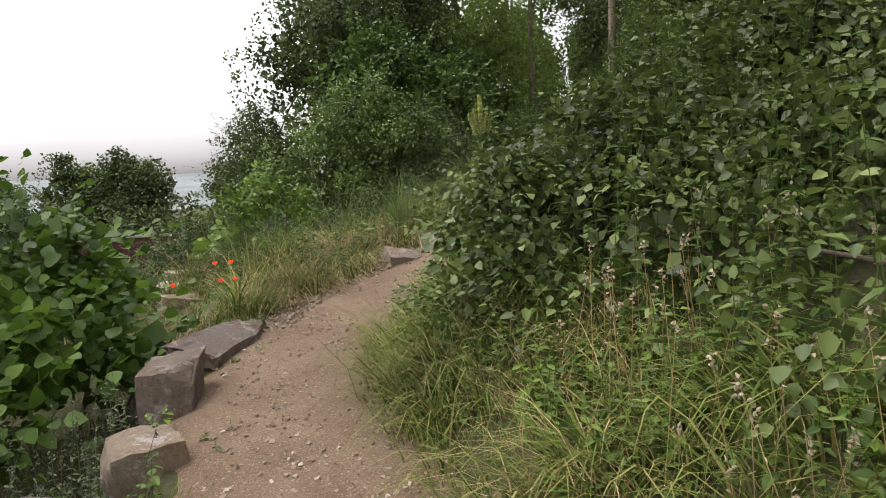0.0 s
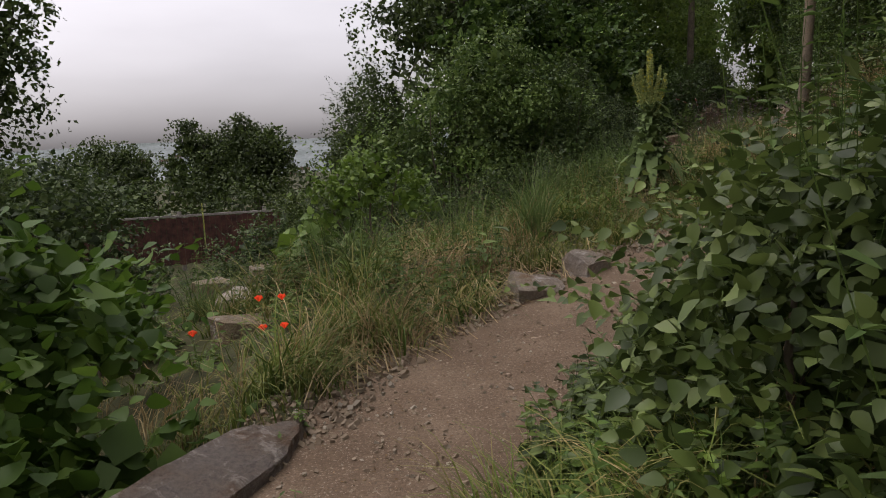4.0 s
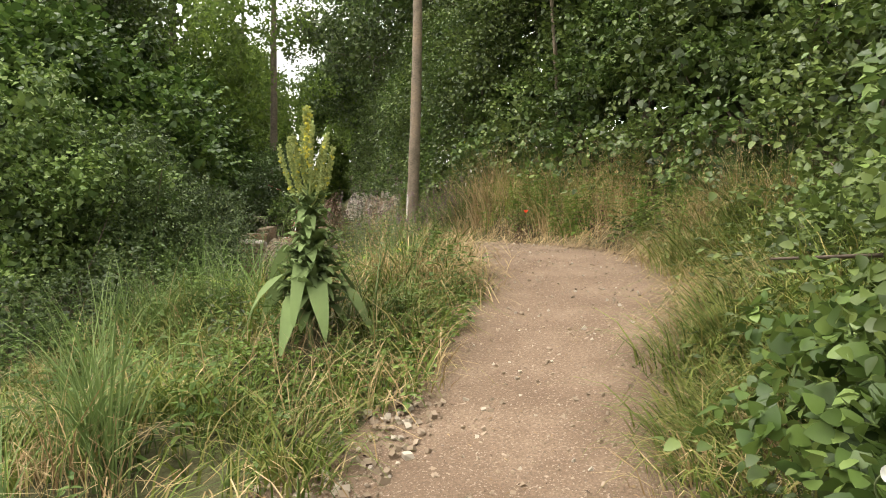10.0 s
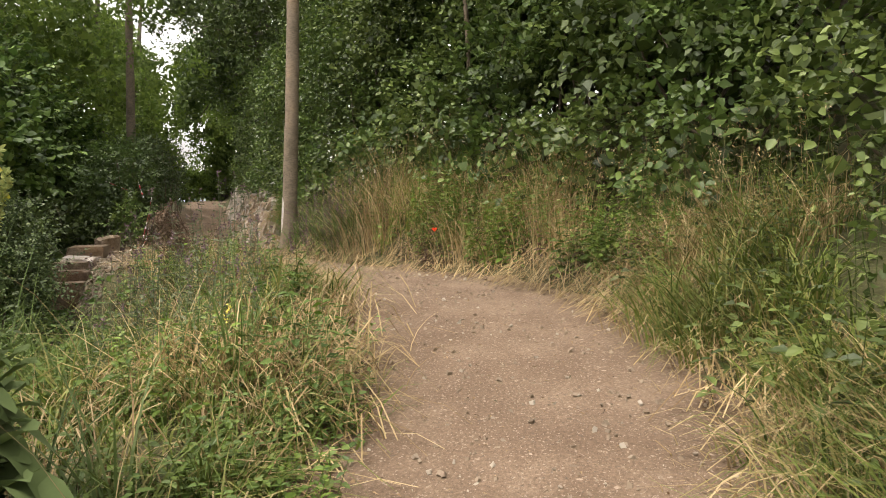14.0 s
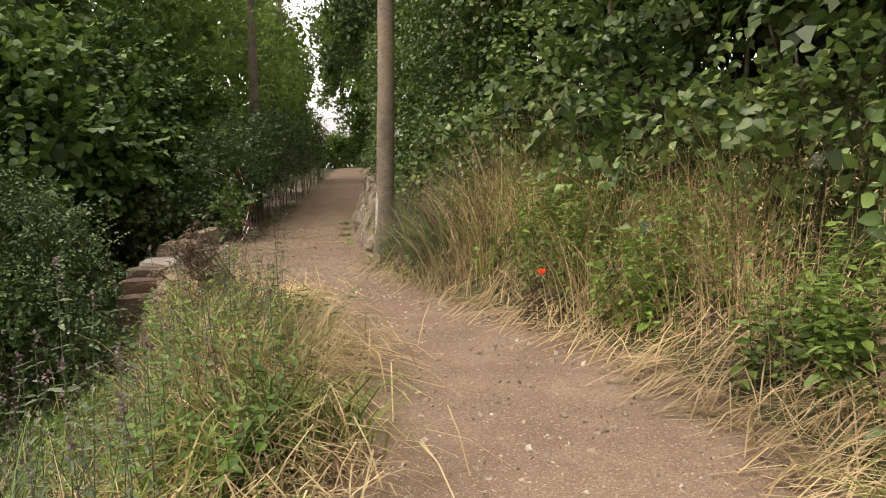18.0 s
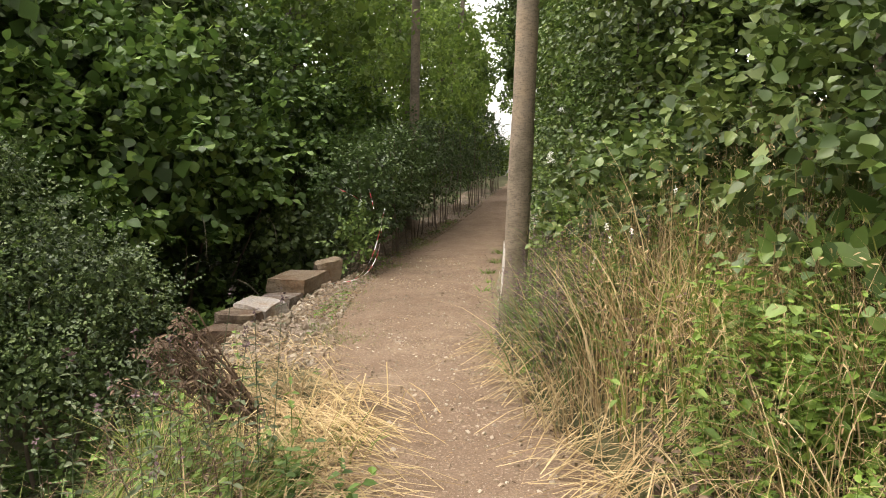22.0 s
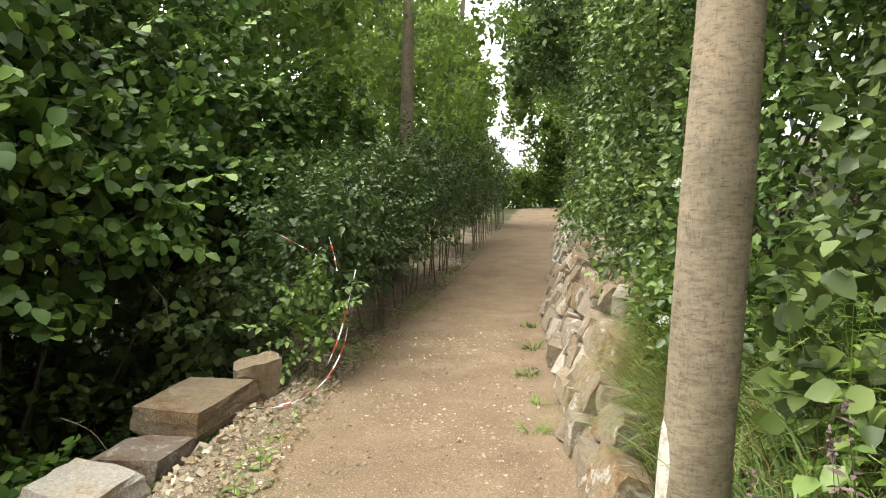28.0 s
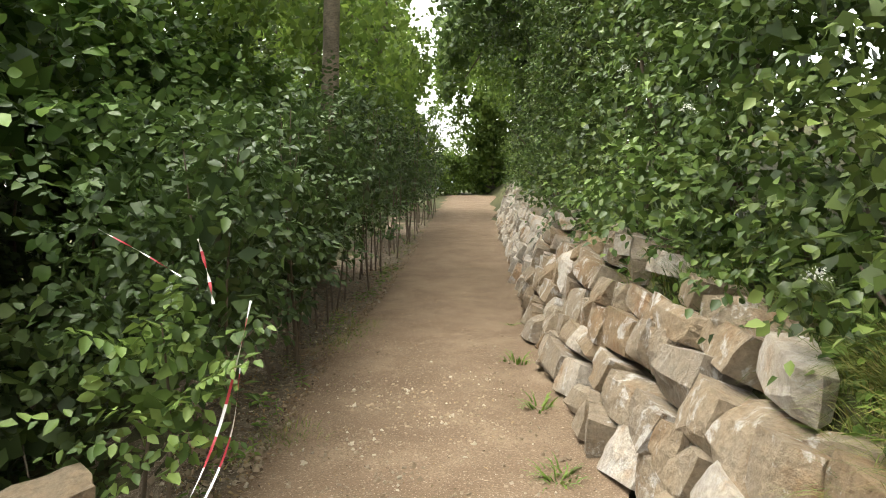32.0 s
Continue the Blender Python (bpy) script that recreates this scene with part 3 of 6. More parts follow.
gx = np.concatenate([-np.geomspace(900, 9, 26), line_axis(-8.6, 13, 0.18), 13.4 + np.geomspace(0.4, 600, 22)])
gy = np.concatenate([-np.geomspace(500, 7, 20), line_axis(-6.6, 30, 0.18), 30.4 + np.geomspace(0.4, 900, 24)])
GX, GY = np.meshgrid(gx, gy, indexing="ij")
GZ = ground_z(GX.ravel(), GY.ravel())
nx, ny = len(gx), len(gy)
ii, jj = np.meshgrid(np.arange(nx - 1), np.arange(ny - 1), indexing="ij")
k0 = (ii * ny + jj).ravel()
tagged(new("ground", quad_mesh("ground", np.stack([GX.ravel(), GY.ravel(), GZ], 1), np.stack([k0, k0 + ny, k0 + ny + 1, k0 + 1], 1), M_SOIL, True)),
       "dark soil with leaf litter on a sloping hillside", "ground", "", "structure")

# the path lies on the ground as a slightly crowned strip that sinks in at its ragged edges
sel = LINE[(LINE[:, 1] > -13) & (LINE[:, 1] < 43)]
fine = np.linspace(0, len(sel) - 1, len(sel) * 3)
P4 = np.stack([np.interp(fine, np.arange(len(sel)), sel[:, k]) for k in range(4)], 1)
T2 = unit(np.gradient(P4[:, :2], axis=0))
cols = np.linspace(-1.26, 1.26, 21)
pv = []
for c in cols:
    rag = 1 + 0.05 * np.sin(P4[:, 1] * 4.3 + 9 * (c > 0)) * abs(c) + 0.04 * np.sin(P4[:, 1] * 13.1 + 4 * (c > 0)) * abs(c)
    off = c * P4[:, 3] * rag
    x, y = P4[:, 0] + T2[:, 1] * off, P4[:, 1] - T2[:, 0] * off
    rut = 0.004 * np.sin(7 * x + 3 * y) + 0.004 * np.sin(11 * y - 5 * x)
    z = P4[:, 2] + 0.012 * (1 - c * c) + rut * (1 - abs(c) ** 3) + np.maximum(abs(c) - 0.97, 0) * (0.16 if c > 0 else -0.12)
    pv.append(np.stack([x, y, z], 1))
pv = np.stack(pv, 1)
n1, n2 = pv.shape[:2]
ii, jj = np.meshgrid(np.arange(n1 - 1), np.arange(n2 - 1), indexing="ij")
k0 = (ii * n2 + jj).ravel()
tagged(new("path", quad_mesh("path", pv.reshape(-1, 3), np.stack([k0, k0 + 1, k0 + n2 + 1, k0 + n2], 1), M_PATH, True)),
       "trodden footpath of pale brown dirt with small stones", "path", "", "structure")


# ---- trees ----
def limb(start, end, r0, r1, bow=0.1, n=7):
    s, e = np.array(start, float), np.array(end, float)
    u = np.linspace(0, 1, n)[:, None]
    off = unit(R.normal(size=3)) * bow * np.linalg.norm(e - s)
    return s + (e - s) * u + off * np.sin(np.pi * u), np.linspace(r0, r1, n)


def tree(at, height, radius, lean, crown, n, leaf, wide, mat, bark, label, name="tree", limbs=7, length=0.5, count=6, start=0.45, group=""):
    """A tapered trunk with limbs and a crown of leafy sprays. crown: ellipsoids (dx, dy, z, rx, ry, rz) round the foot."""
    x, y = at
    z = float(ground_z(x, y)[0]) - 0.1
    th = thing(name, (x, y, z), label, "tree", group)
    h = Heap()
    top = np.array([x + lean[0], y + lean[1], z + height])
    u = np.linspace(0, 1, 14)[:, None]
    pts = np.array([x, y, z]) + (top - [x, y, z]) * u + np.concatenate([0.04 * np.sin(u * 5 + x), 0.04 * np.cos(u * 4 + y), 0 * u], 1) * (u > 0.02)
    rad = radius * (1.25 - 0.95 * np.linspace(0, 1, 14)) * np.where(np.arange(14) == 0, 1.25, 1)
    tube(h, pts, rad, 12)
    part("trunk", h.mesh("trunk", bark, True), th)
    blobs = [(x + c[0], y + c[1], c[2] + z, *c[3:]) for c in crown]
    for k in range(limbs):
        h = Heap()
        b = blobs[k % len(blobs)]
        i = int(3 + (k / max(limbs - 1, 1) * 0.6 + start * 0.4) * 9)
        a = pts[min(i, 12)]
        e = np.array(b[:3]) + R.normal(size=3) * np.array(b[3:6]) * 0.35
        q, rr = limb(a, e, rad[min(i, 12)] * 0.5, 0.012)
        tube(h, q, rr, 5)
        part("limb", h.mesh("limb", bark, True), th)
    part("crown", clumps(blobs, n // 10, 46, leaf, wide, 0.42, None, 0.5).mesh("crown", mat, True), th)
    return th


def bush(name, blobs, n, leaf, wide, mat, label, length=0.3, count=6, stems=6, category="bush", group="", droop=0.3, heart=0.35, lift=0.25, inner=0.35, bark=None, fold=0.25):
    B = np.array(blobs, float)
    c = B[:, :2].mean(0)
    z = float(ground_z(c[0], c[1])[0])
    th = thing(name, (c[0], c[1], z), label, category, group)
    if stems:
        for k in range(stems):
            h = Heap()
            b = B[k % len(B)]
            fx, fy = c[0] + R.normal() * 0.15, c[1] + R.normal() * 0.15
            fx, fy = fx * 0.5 + b[0] * 0.5, fy * 0.5 + b[1] * 0.5
            fz = float(ground_z(fx, fy)[0]) - 0.05
            e = b[:3] + R.normal(size=3) * b[3:6] * 0.4 + [0, 0, b[5] * 0.3]
            q, rr = limb((fx, fy, fz), e, 0.022, 0.006)
            tube(h, q, rr, 5)
            part("stem", h.mesh("stem", bark or M_TWIG, True), th)
    part("foliage", foliage(blobs, n, leaf, wide, length, count, droop, heart=heart, lift=lift, inner=inner, fold=fold).mesh("foliage", mat, True), th)
    return th


# trunks beside the path
def slim_trunk(at, z0, height, r0, r1, lean, mat, label, scar=False, sides=16):
    th = thing("tree", (*at, z0), label, "tree")
    u = np.linspace(0, 1, 22)[:, None]
    pts = np.array([*at, z0]) + np.array([lean[0], lean[1], height]) * u + np.concatenate([0.02 * np.sin(6 * u), 0.02 * np.cos(7 * u), 0 * u], 1)
    rad = r0 + (r1 - r0) * u[:, 0] + np.where(u[:, 0] < 0.05, (0.05 - u[:, 0]) * r0 * 8, 0)
    h = Heap()
    tube(h, pts, rad * (1 + 0.03 * np.sin(np.arange(22) * 2.1)), sides)
    part("trunk", h.mesh("trunk", mat, True), th)
    return th, pts, rad


t1, p1, r1 = slim_trunk((6.415, 13.97), 1.0, 9.0, 0.115, 0.05, (0.25, -0.1), M_BARK, "slim tree with smooth ringed grey-brown bark and a bare scar")
# the bare scar low on its path side
sv = []
for k in range(11):
    u = k / 10
    z = 1.45 + 0.5 * u
    i = (z - 1.0) / 9.0
    cx, cy = 6.415 + 0.25 * i + 0.02 * math.sin(6 * i), 13.97 - 0.1 * i + 0.02 * math.cos(7 * i)
    rr = 0.115 - 0.065 * i + 0.003
    half = 0.42 * math.sin(math.pi * (0.03 + 0.94 * u)) ** 0.6 + 0.05 * math.sin(9 * u)
    for s in (-1, -0.5, 0, 0.5, 1):
        a = radians(172) + s * half
        d = rr + (0.004 if abs(s) < 0.9 else -0.006)
        sv.append((cx + d * math.cos(a), cy + d * math.sin(a), z + 0.02 * math.sin(5 * s)))
sf = [(5 * k + q, 5 * k + q + 1, 5 * k + q + 6, 5 * k + q + 5) for k in range(10) for q in range(4)]
part("bark_scar", quad_mesh("bark_scar", sv, sf, M_SCAR, True), t1, "pale bare wood where bark is missing")
part("crown", clumps([(6.6, 13.9, 9.6, 2.2, 2.2, 1.6), (7.6, 15.0, 8.8, 1.6, 1.6, 1.3)], 60, 46, 0.09, 0.7).mesh("crown", M_CANOPY), t1)

t3, p3, r3 = slim_trunk((6.88, 24.2), 0.9, 9.0, 0.135, 0.07, (0.3, 0.1), M_MIDBARK, "straight tree with grey bark behind the young hedge")
part("crown", clumps([(6.2, 24.4, 8.4, 2.2, 2.2, 1.6), (4.9, 23.4, 6.8, 1.6, 1.8, 1.4), (5.2, 25.5, 5.8, 1.5, 1.8, 1.3), (7.85, 26.1, 4.5, 0.75, 0.9, 1.9), (7.3, 24.8, 7.4, 1.2, 1.2, 1.2), (8.1, 24.2, 5.4, 0.7, 0.8, 0.85)], 175, 46, 0.1, 0.7).mesh("crown", M_CANOPY), t3)
t2, p2, r2 = slim_trunk((9.1, 10.7), float(ground_z(9.1, 10.7)[0]) - 0.1, 7.0, 0.095, 0.05, (-0.45, 0.2), M_BARK, "slim leaning tree on the bank above the path")
part("crown", clumps([(8.6, 10.9, 9.6, 1.8, 1.8, 1.3)], 45, 46, 0.09, 0.7).mesh("crown", M_CANOPY), t2)
for sx, sy, hh in ((7.9, 11.6, 3.6), (8.2, 11.9, 3.2)):
    ts, ps, rs = slim_trunk((sx, sy), float(ground_z(sx, sy)[0]) - 0.1, hh, 0.035, 0.02, (-0.1, 0.05), M_BARK, "thin sapling stem among the bank shrubs", sides=8)
    part("crown", clumps([(sx - 0.1, sy, ps[-1][2], 0.8, 0.8, 0.6)], 18, 46, 0.08, 0.7, 0.3).mesh("crown", M_CANOPY), ts)

# tall trees behind the open slope on the left
SIMPLE[0] = True
DARK = "dense dark green tree behind the open slope"
tree((-0.9, 17.0), 7.5, 0.16, (0.3, 0.2), [(0, 0, 3.6, 2.2, 2.0, 2.2), (-1.2, 0.3, 2.0, 1.6, 1.6, 1.8), (1.5, -0.3, 3.0, 2.0, 1.8, 2.4), (0.6, 0.2, 6.2, 1.9, 1.8, 1.7), (-0.9, 0, 5.2, 1.5, 1.5, 1.3)], 3600, 0.11, 0.75, M_TREE, M_DARKBARK, DARK, group="trees behind the slope")
tree((0.9, 20.4), 8.5, 0.2, (0.2, 0.0), [(0, 0, 3.2, 2.2, 2.0, 2.6), (-1.0, -0.5, 6.0, 2.2, 2.0, 1.9), (1.0, 0.4, 7.0, 2.0, 2.0, 1.6), (0, 0, 8.8, 1.8, 1.7, 1.4), (1.5, -0.6, 4.4, 1.4, 1.4, 1.6)], 3600, 0.115, 0.75, M_TREE, M_DARKBARK, DARK, group="trees behind the slope")
tree((0.4, 25.0), 9.5, 0.2, (0.0, 0.3), [(0, 0, 4.6, 3.0, 2.6, 3.2), (1.4, 0.4, 7.8, 2.4, 2.4, 2.0), (-1.6, 0, 7.0, 2.2, 2.2, 1.9)], 2800, 0.14, 0.75, M_TREE, M_DARKBARK, DARK, group="trees behind the slope")
LIGHT = "tall light green tree behind the young hedge"
tree((4.2, 26.0), 9.5, 0.18, (0.2, 0.0), [(0, 0, 3.2, 2.2, 2.2, 2.8), (0.3, 0, 7.0, 2.4, 2.4, 2.4), (-1.2, -1.2, 5.6, 1.8, 1.8, 1.9), (1.2, -2.0, 5.0, 1.6, 1.6, 1.7), (-2.2, -3.0, 4.0, 1.8, 1.8, 2.2)], 1500, 0.13, 0.75, M_CANOPY, M_DARKBARK, LIGHT, group="trees beside the hedge")
tree((7.5, 30.2), 9.5, 0.16, (0.3, 0.2), [(0, 0, 3.0, 1.8, 2.0, 2.6), (-0.4, 0, 6.2, 1.7, 1.8, 1.9), (-1.2, -0.6, 7.8, 1.4, 1.4, 1.2), (-0.8, -2.0, 4.8, 1.8, 1.8, 1.8), (2.0, 0.8, 3.4, 0.9, 1.4, 2.0)], 1600, 0.13, 0.75, M_CANOPY, M_DARKBARK, LIGHT, group="trees beside the hedge")
tree((10.0, 36.3), 9.5, 0.18, (0.8, 0.0), [(0, 0, 3.2, 1.6, 2.2, 2.8), (-0.3, 0, 6.4, 1.6, 1.8, 1.8), (0.5, 3.5, 3.6, 1.4, 2.0, 2.0), (0.55, -1.5, 4.4, 0.65, 0.9, 2.2)], 1700, 0.15, 0.75, M_CANOPY, M_DARKBARK, LIGHT, group="trees beside the hedge")
tree((6.0, 40.0), 9.5, 0.18, (0.2, 0.2), [(0, 0, 4.0, 2.8, 2.4, 3.4), (0, 0, 8.0, 2.2, 2.2, 1.8)], 1300, 0.16, 0.75, M_TREE, M_DARKBARK, "dark tree near the end of the path")
# sunlight on the trees at the path's end is put into paler canopy leaves
tree((11.5, 44.2), 9.5, 0.18, (0.2, 0.2), [(0, 0, 3.0, 1.9, 2.0, 2.6), (0.1, 0, 6.0, 1.7, 1.6, 2.0), (-0.6, 0, 8.6, 1.7, 1.6, 1.6), (1.6, 0, 5.2, 0.95, 1.2, 3.4)], 2900, 0.17, 0.75, M_CANOPY, M_DARKBARK, "tree at the end of the path, sunlit look from pale leaf colour")
tree((17.9, 45.6), 9, 0.18, (-0.2, 0.2), [(0, 0, 2.4, 1.9, 1.8, 2.2), (-0.4, -1.0, 4.4, 1.6, 1.6, 1.5), (0.3, 0, 7.0, 2.0, 1.8, 2.2), (-2.3, 0, 5.8, 0.9, 1.2, 2.8)], 3200, 0.17, 0.75, M_CANOPY, M_DARKBARK, "tree at the end of the path, sunlit look from pale leaf colour")
# these end shrubs get the same pale leaf colour in place of sunlight
for k in range(6):
    bx, by = 10.5 + 2.4 * k, 46.5 + 0.5 * math.sin(k * 2)
    bz = float(ground_z(bx, by)[0])
    bush("shrub", [(bx, by, bz + 0.5, 1.5, 1.2, 1.0 + 0.4 * math.sin(k)), (bx + 1.1, by + 1.0, bz + 0.9, 1.3, 1.2, 1.1), (bx + 0.6, by - 0.6, bz + 0.2, 1.3, 0.8, 0.6)], 700, 0.17, 0.72, M_CANOPY, "yellow-green shrub at the end of the path, sunlit look from pale leaf colour", 0.45, 6, 3, group="shrubs at the end of the path")
tree((3.2, 33.0), 9.0, 0.18, (0.2, 0.2), [(0, 0, 3.4, 2.4, 2.2, 3.0), (0.3, 0, 7.4, 2.4, 2.2, 2.2), (2.4, -1.0, 5.0, 1.8, 1.8, 2.2)], 1900, 0.15, 0.75, M_TREE, M_DARKBARK, "dark tree behind the light green ones")
# again the pale canopy colour stands in for sunlight
tree((8.4, 48.0), 10.0, 0.18, (0.2, 0.2), [(0, 0, 3.4, 2.4, 2.2, 3.0), (0.3, 0, 7.4, 2.4, 2.2, 2.4)], 1200, 0.18, 0.75, M_CANOPY, M_DARKBARK, "tree at the end of the path, sunlit look from pale leaf colour")
# tall trees over the bank on the right
OVER = "ivy-clad tree leaning over the wall and the path"
tree((11.0, 18.0), 9.0, 0.2, (-0.6, 0.0), [(0, 0, 4.5, 2.2, 3.0, 2.4), (-1.4, 0.5, 6.8, 2.2, 2.8, 1.8), (-2.0, 2.0, 5.4, 1.5, 2.0, 1.5)], 3000, 0.11, 0.7, M_PRIVET, M_DARKBARK, OVER, group="trees above the wall")
tree((12.4, 24.0), 9.0, 0.2, (-0.8, 0.0), [(0, 0, 4.0, 2.2, 3.0, 2.6), (-1.6, 0.5, 6.8, 2.4, 2.8, 1.9), (-2.2, 0, 4.8, 1.4, 2.4, 1.5), (-3.0, 4.0, 5.8, 1.6, 1.8, 1.0)], 2900, 0.12, 0.7, M_TREE, M_DARKBARK, OVER, group="trees above the wall")
tree((14.2, 30.5), 9.0, 0.2, (-1.0, 0.0), [(0, 0, 3.6, 2.2, 3.0, 2.8), (-1.6, 0.5, 6.6, 2.4, 2.6, 2.0), (-2.4, 0.5, 4.6, 1.3, 2.0, 1.1), (-1.6, 3.6, 4.4, 1.4, 1.8, 1.1), (-2.2, 2.6, 5.4, 1.3, 1.6, 0.7), (-2.2, 3.4, 3.8, 0.6, 1.0, 1.6)], 2900, 0.14, 0.7, M_PRIVET, M_DARKBARK, OVER, group="trees above the wall")
tree((16.8, 37.5), 8.5, 0.2, (-0.8, 0.0), [(0, 0, 3.4, 2.0, 2.8, 2.8), (-1.0, 0.5, 6.2, 2.2, 2.4, 2.0), (-1.2, 3.0, 4.2, 1.4, 1.8, 1.3), (-2.0, 1.0, 5.4, 1.2, 1.8, 1.3)], 2300, 0.15, 0.7, M_CANOPY, M_DARKBARK, "light green tree above the far wall")
tree((9.4, 12.8), 8.5, 0.16, (-0.3, 0.0), [(0, 0, 3.6, 1.8, 2.2, 2.2), (-0.6, 0, 6.4, 1.9, 2.2, 1.8), (-0.9, -1.6, 5.2, 1.3, 1.4, 1.4)], 2600, 0.11, 0.7, M_TREE, M_DARKBARK, "tall tree in the thicket on the bank", group="trees in the thicket")
tree((9.2, 7.4), 7.5, 0.15, (-0.2, 0.3), [(0, 0, 3.2, 1.8, 2.0, 2.0), (-0.3, 0, 5.6, 1.7, 2.0, 1.7)], 2200, 0.11, 0.7, M_TREE, M_DARKBARK, "tall tree in the thicket on the bank", group="trees in the thicket")
tree((11.2, 9.8), 9.0, 0.15, (-0.2, 0.3), [(0, 0, 4.0, 2.0, 2.2, 2.4), (0, 0, 7.0, 2.0, 2.2, 1.8)], 1500, 0.13, 0.7, M_TREE, M_DARKBARK, "tall tree in the thicket on the bank", group="trees in the thicket")

# round trees and scrub lower down the slope
for (x, y, top, r) in ((-10.5, 24.5, 3.9, 1.45), (-8.5, 24.2, 3.7, 1.25), (-13.3, 23, 3.3, 1.3), (-15.4, 27, 3.9, 1.9), (-17.6, 24.0, 4.2, 2.0), (-4.6, 25.5, 2.6, 1.3)):
    tree((x, y), top - 0.8, 0.15, (0, 0), [(0, 0, top * 0.45, r * 0.9, r * 0.9, top * 0.36), (r * 0.5, 0, top * 0.64, r * 0.5, r * 0.5, top * 0.22), (-r * 0.45, 0.2, top * 0.78, r * 0.48, r * 0.5, top * 0.2), (r * 0.15, 0.1, top * 0.7, r * 0.4, r * 0.4, top * 0.16), (-r * 0.8, 0, top * 0.5, r * 0.4, r * 0.4, top * 0.18)], 1500, 0.12, 0.8, M_TREE, M_DARKBARK, "round dark tree beyond the rusty fence", length=0.45, group="trees beyond the fence")
for k in range(8):
    bush("shrub", [(-18.0 + 2.1 * k, 21.5 + 0.8 * math.sin(k * 2.2), -1.3, 1.5, 1.1, 1.5 + 0.4 * math.sin(k * 1.7)), (-17.0 + 2.1 * k, 22.4, -0.4, 1.3, 1.0, 1.3)], 330, 0.12, 0.75, M_TREE, "dark scrub below the round trees", 0.45, 6, 3, group="scrub beyond the fence")
tree((-8.4, 9.5), 6.5, 0.16, (0, 0), [(0, 0, 4.0, 1.5, 1.5, 1.5), (-1.6, 0.5, 3.2, 1.4, 1.4, 1.5), (0.7, 0, 5.0, 1.1, 1.1, 1.0), (-0.8, 0, 5.8, 1.2, 1.2, 0.9)], 3600, 0.09, 0.75, M_TREE, M_DARKBARK, "leafy tree rising from the garden below")
bush("shrub", [(-5.2, 7.2, 0.0, 1.2, 1.2, 1.4), (-6.4, 7.0, 0.1, 1.3, 1.2, 1.5), (-4.9, 7.4, -0.5, 0.7, 0.7, 0.7), (-6.0, 8.2, 0.3, 1.0, 1.0, 1.1)], 2600, 0.075, 0.72, M_BLACKTHORN, "dense rounded shrub in the garden below the path", 0.3)
bush("shrub", [(-8.6, 6.2, 0.2, 1.8, 1.5, 1.4), (-7.4, 4.4, -0.4, 1.3, 1.3, 1.2)], 1600, 0.085, 0.72, M_BLACKTHORN, "dense rounded shrub in the garden below the path", 0.3)
bush("shrub", [(-9.2, 13.2, -0.3, 0.7, 0.7, 0.9), (-10.6, 13.4, 0.0, 1.1, 0.8, 1.1), (-12.4, 13.2, 0.2, 1.2, 1.0, 1.2)], 1300, 0.07, 0.7, M_FRESH, "yellow-green shrub beside the rusty fence", 0.3)
bush("shrub", [(-3.8, 13.4, -0.2, 1.1, 0.9, 0.7), (-3.4, 12.4, -0.5, 0.7, 0.7, 0.6), (-2.9, 11.8, 0.0, 0.8, 0.8, 0.5)], 1300, 0.07, 0.7, M_BRAMBLE, "low tangled shrub on the slope near the fence", 0.3)
bush("shrub", [(-3.9, 10.7, -0.5, 0.8, 0.8, 0.6), (-3.1, 11.3, -0.4, 0.8, 0.8, 0.6), (-4.3, 9.9, -0.8, 0.6, 0.6, 0.5)], 900, 0.07, 0.7, M_BLACKTHORN, "low tangled shrub on the slope below the path", 0.3)

# light green front of the thicket on the slope
bush("hawthorn_bush", [(0.0, 13.4, 1.2, 1.5, 1.0, 1.2), (-1.5, 13.8, 0.6, 1.2, 1.0, 1.1), (1.5, 13.8, 1.3, 0.8, 0.8, 1.2), (0.2, 13.8, 2.4, 1.1, 0.9, 0.8), (-0.9, 14.0, 1.9, 1.0, 0.9, 0.9), (-0.7, 12.7, 2.2, 0.45, 0.4, 0.45), (0.9, 12.8, 1.9, 0.45, 0.45, 0.5), (-2.0, 13.0, 1.2, 0.5, 0.45, 0.5), (0.1, 12.6, 0.8, 0.6, 0.45, 0.5), (0.4, 13.2, 3.1, 0.5, 0.5, 0.45), (-0.5, 13.5, 2.9, 0.4, 0.4, 0.4), (-1.5, 13.2, 1.7, 0.4, 0.4, 0.4), (1.4, 13.1, 2.3, 0.4, 0.4, 0.45)], 2700, 0.082, 0.68, M_HAWTHORN, "dense mid-green hawthorn bush in front of the trees", 0.46, 6, 9, droop=0.2, lift=0.45)
bush("low_shrub", [(-1.2, 11.7, 0.15, 0.8, 0.6, 0.5), (0.2, 11.8, 0.35, 0.7, 0.6, 0.5), (1.2, 12.1, 0.55, 0.6, 0.6, 0.5), (-2.4, 12.0, -0.05, 0.8, 0.6, 0.5), (-2.9, 11.2, -0.2, 0.5, 0.5, 0.4)], 1100, 0.06, 0.7, M_BLACKTHORN, "low tangled growth at the foot of the hawthorn", 0.3, 6, 5)
bush("hawthorn_bush", [(-2.6, 15.0, 0.8, 1.2, 1.1, 1.5), (-2.9, 16.6, 1.2, 1.2, 1.2, 1.9)], 2600, 0.075, 0.7, M_TREE, "dark green hawthorn bush at the edge of the trees", 0.4)
SIMPLE[0] = False
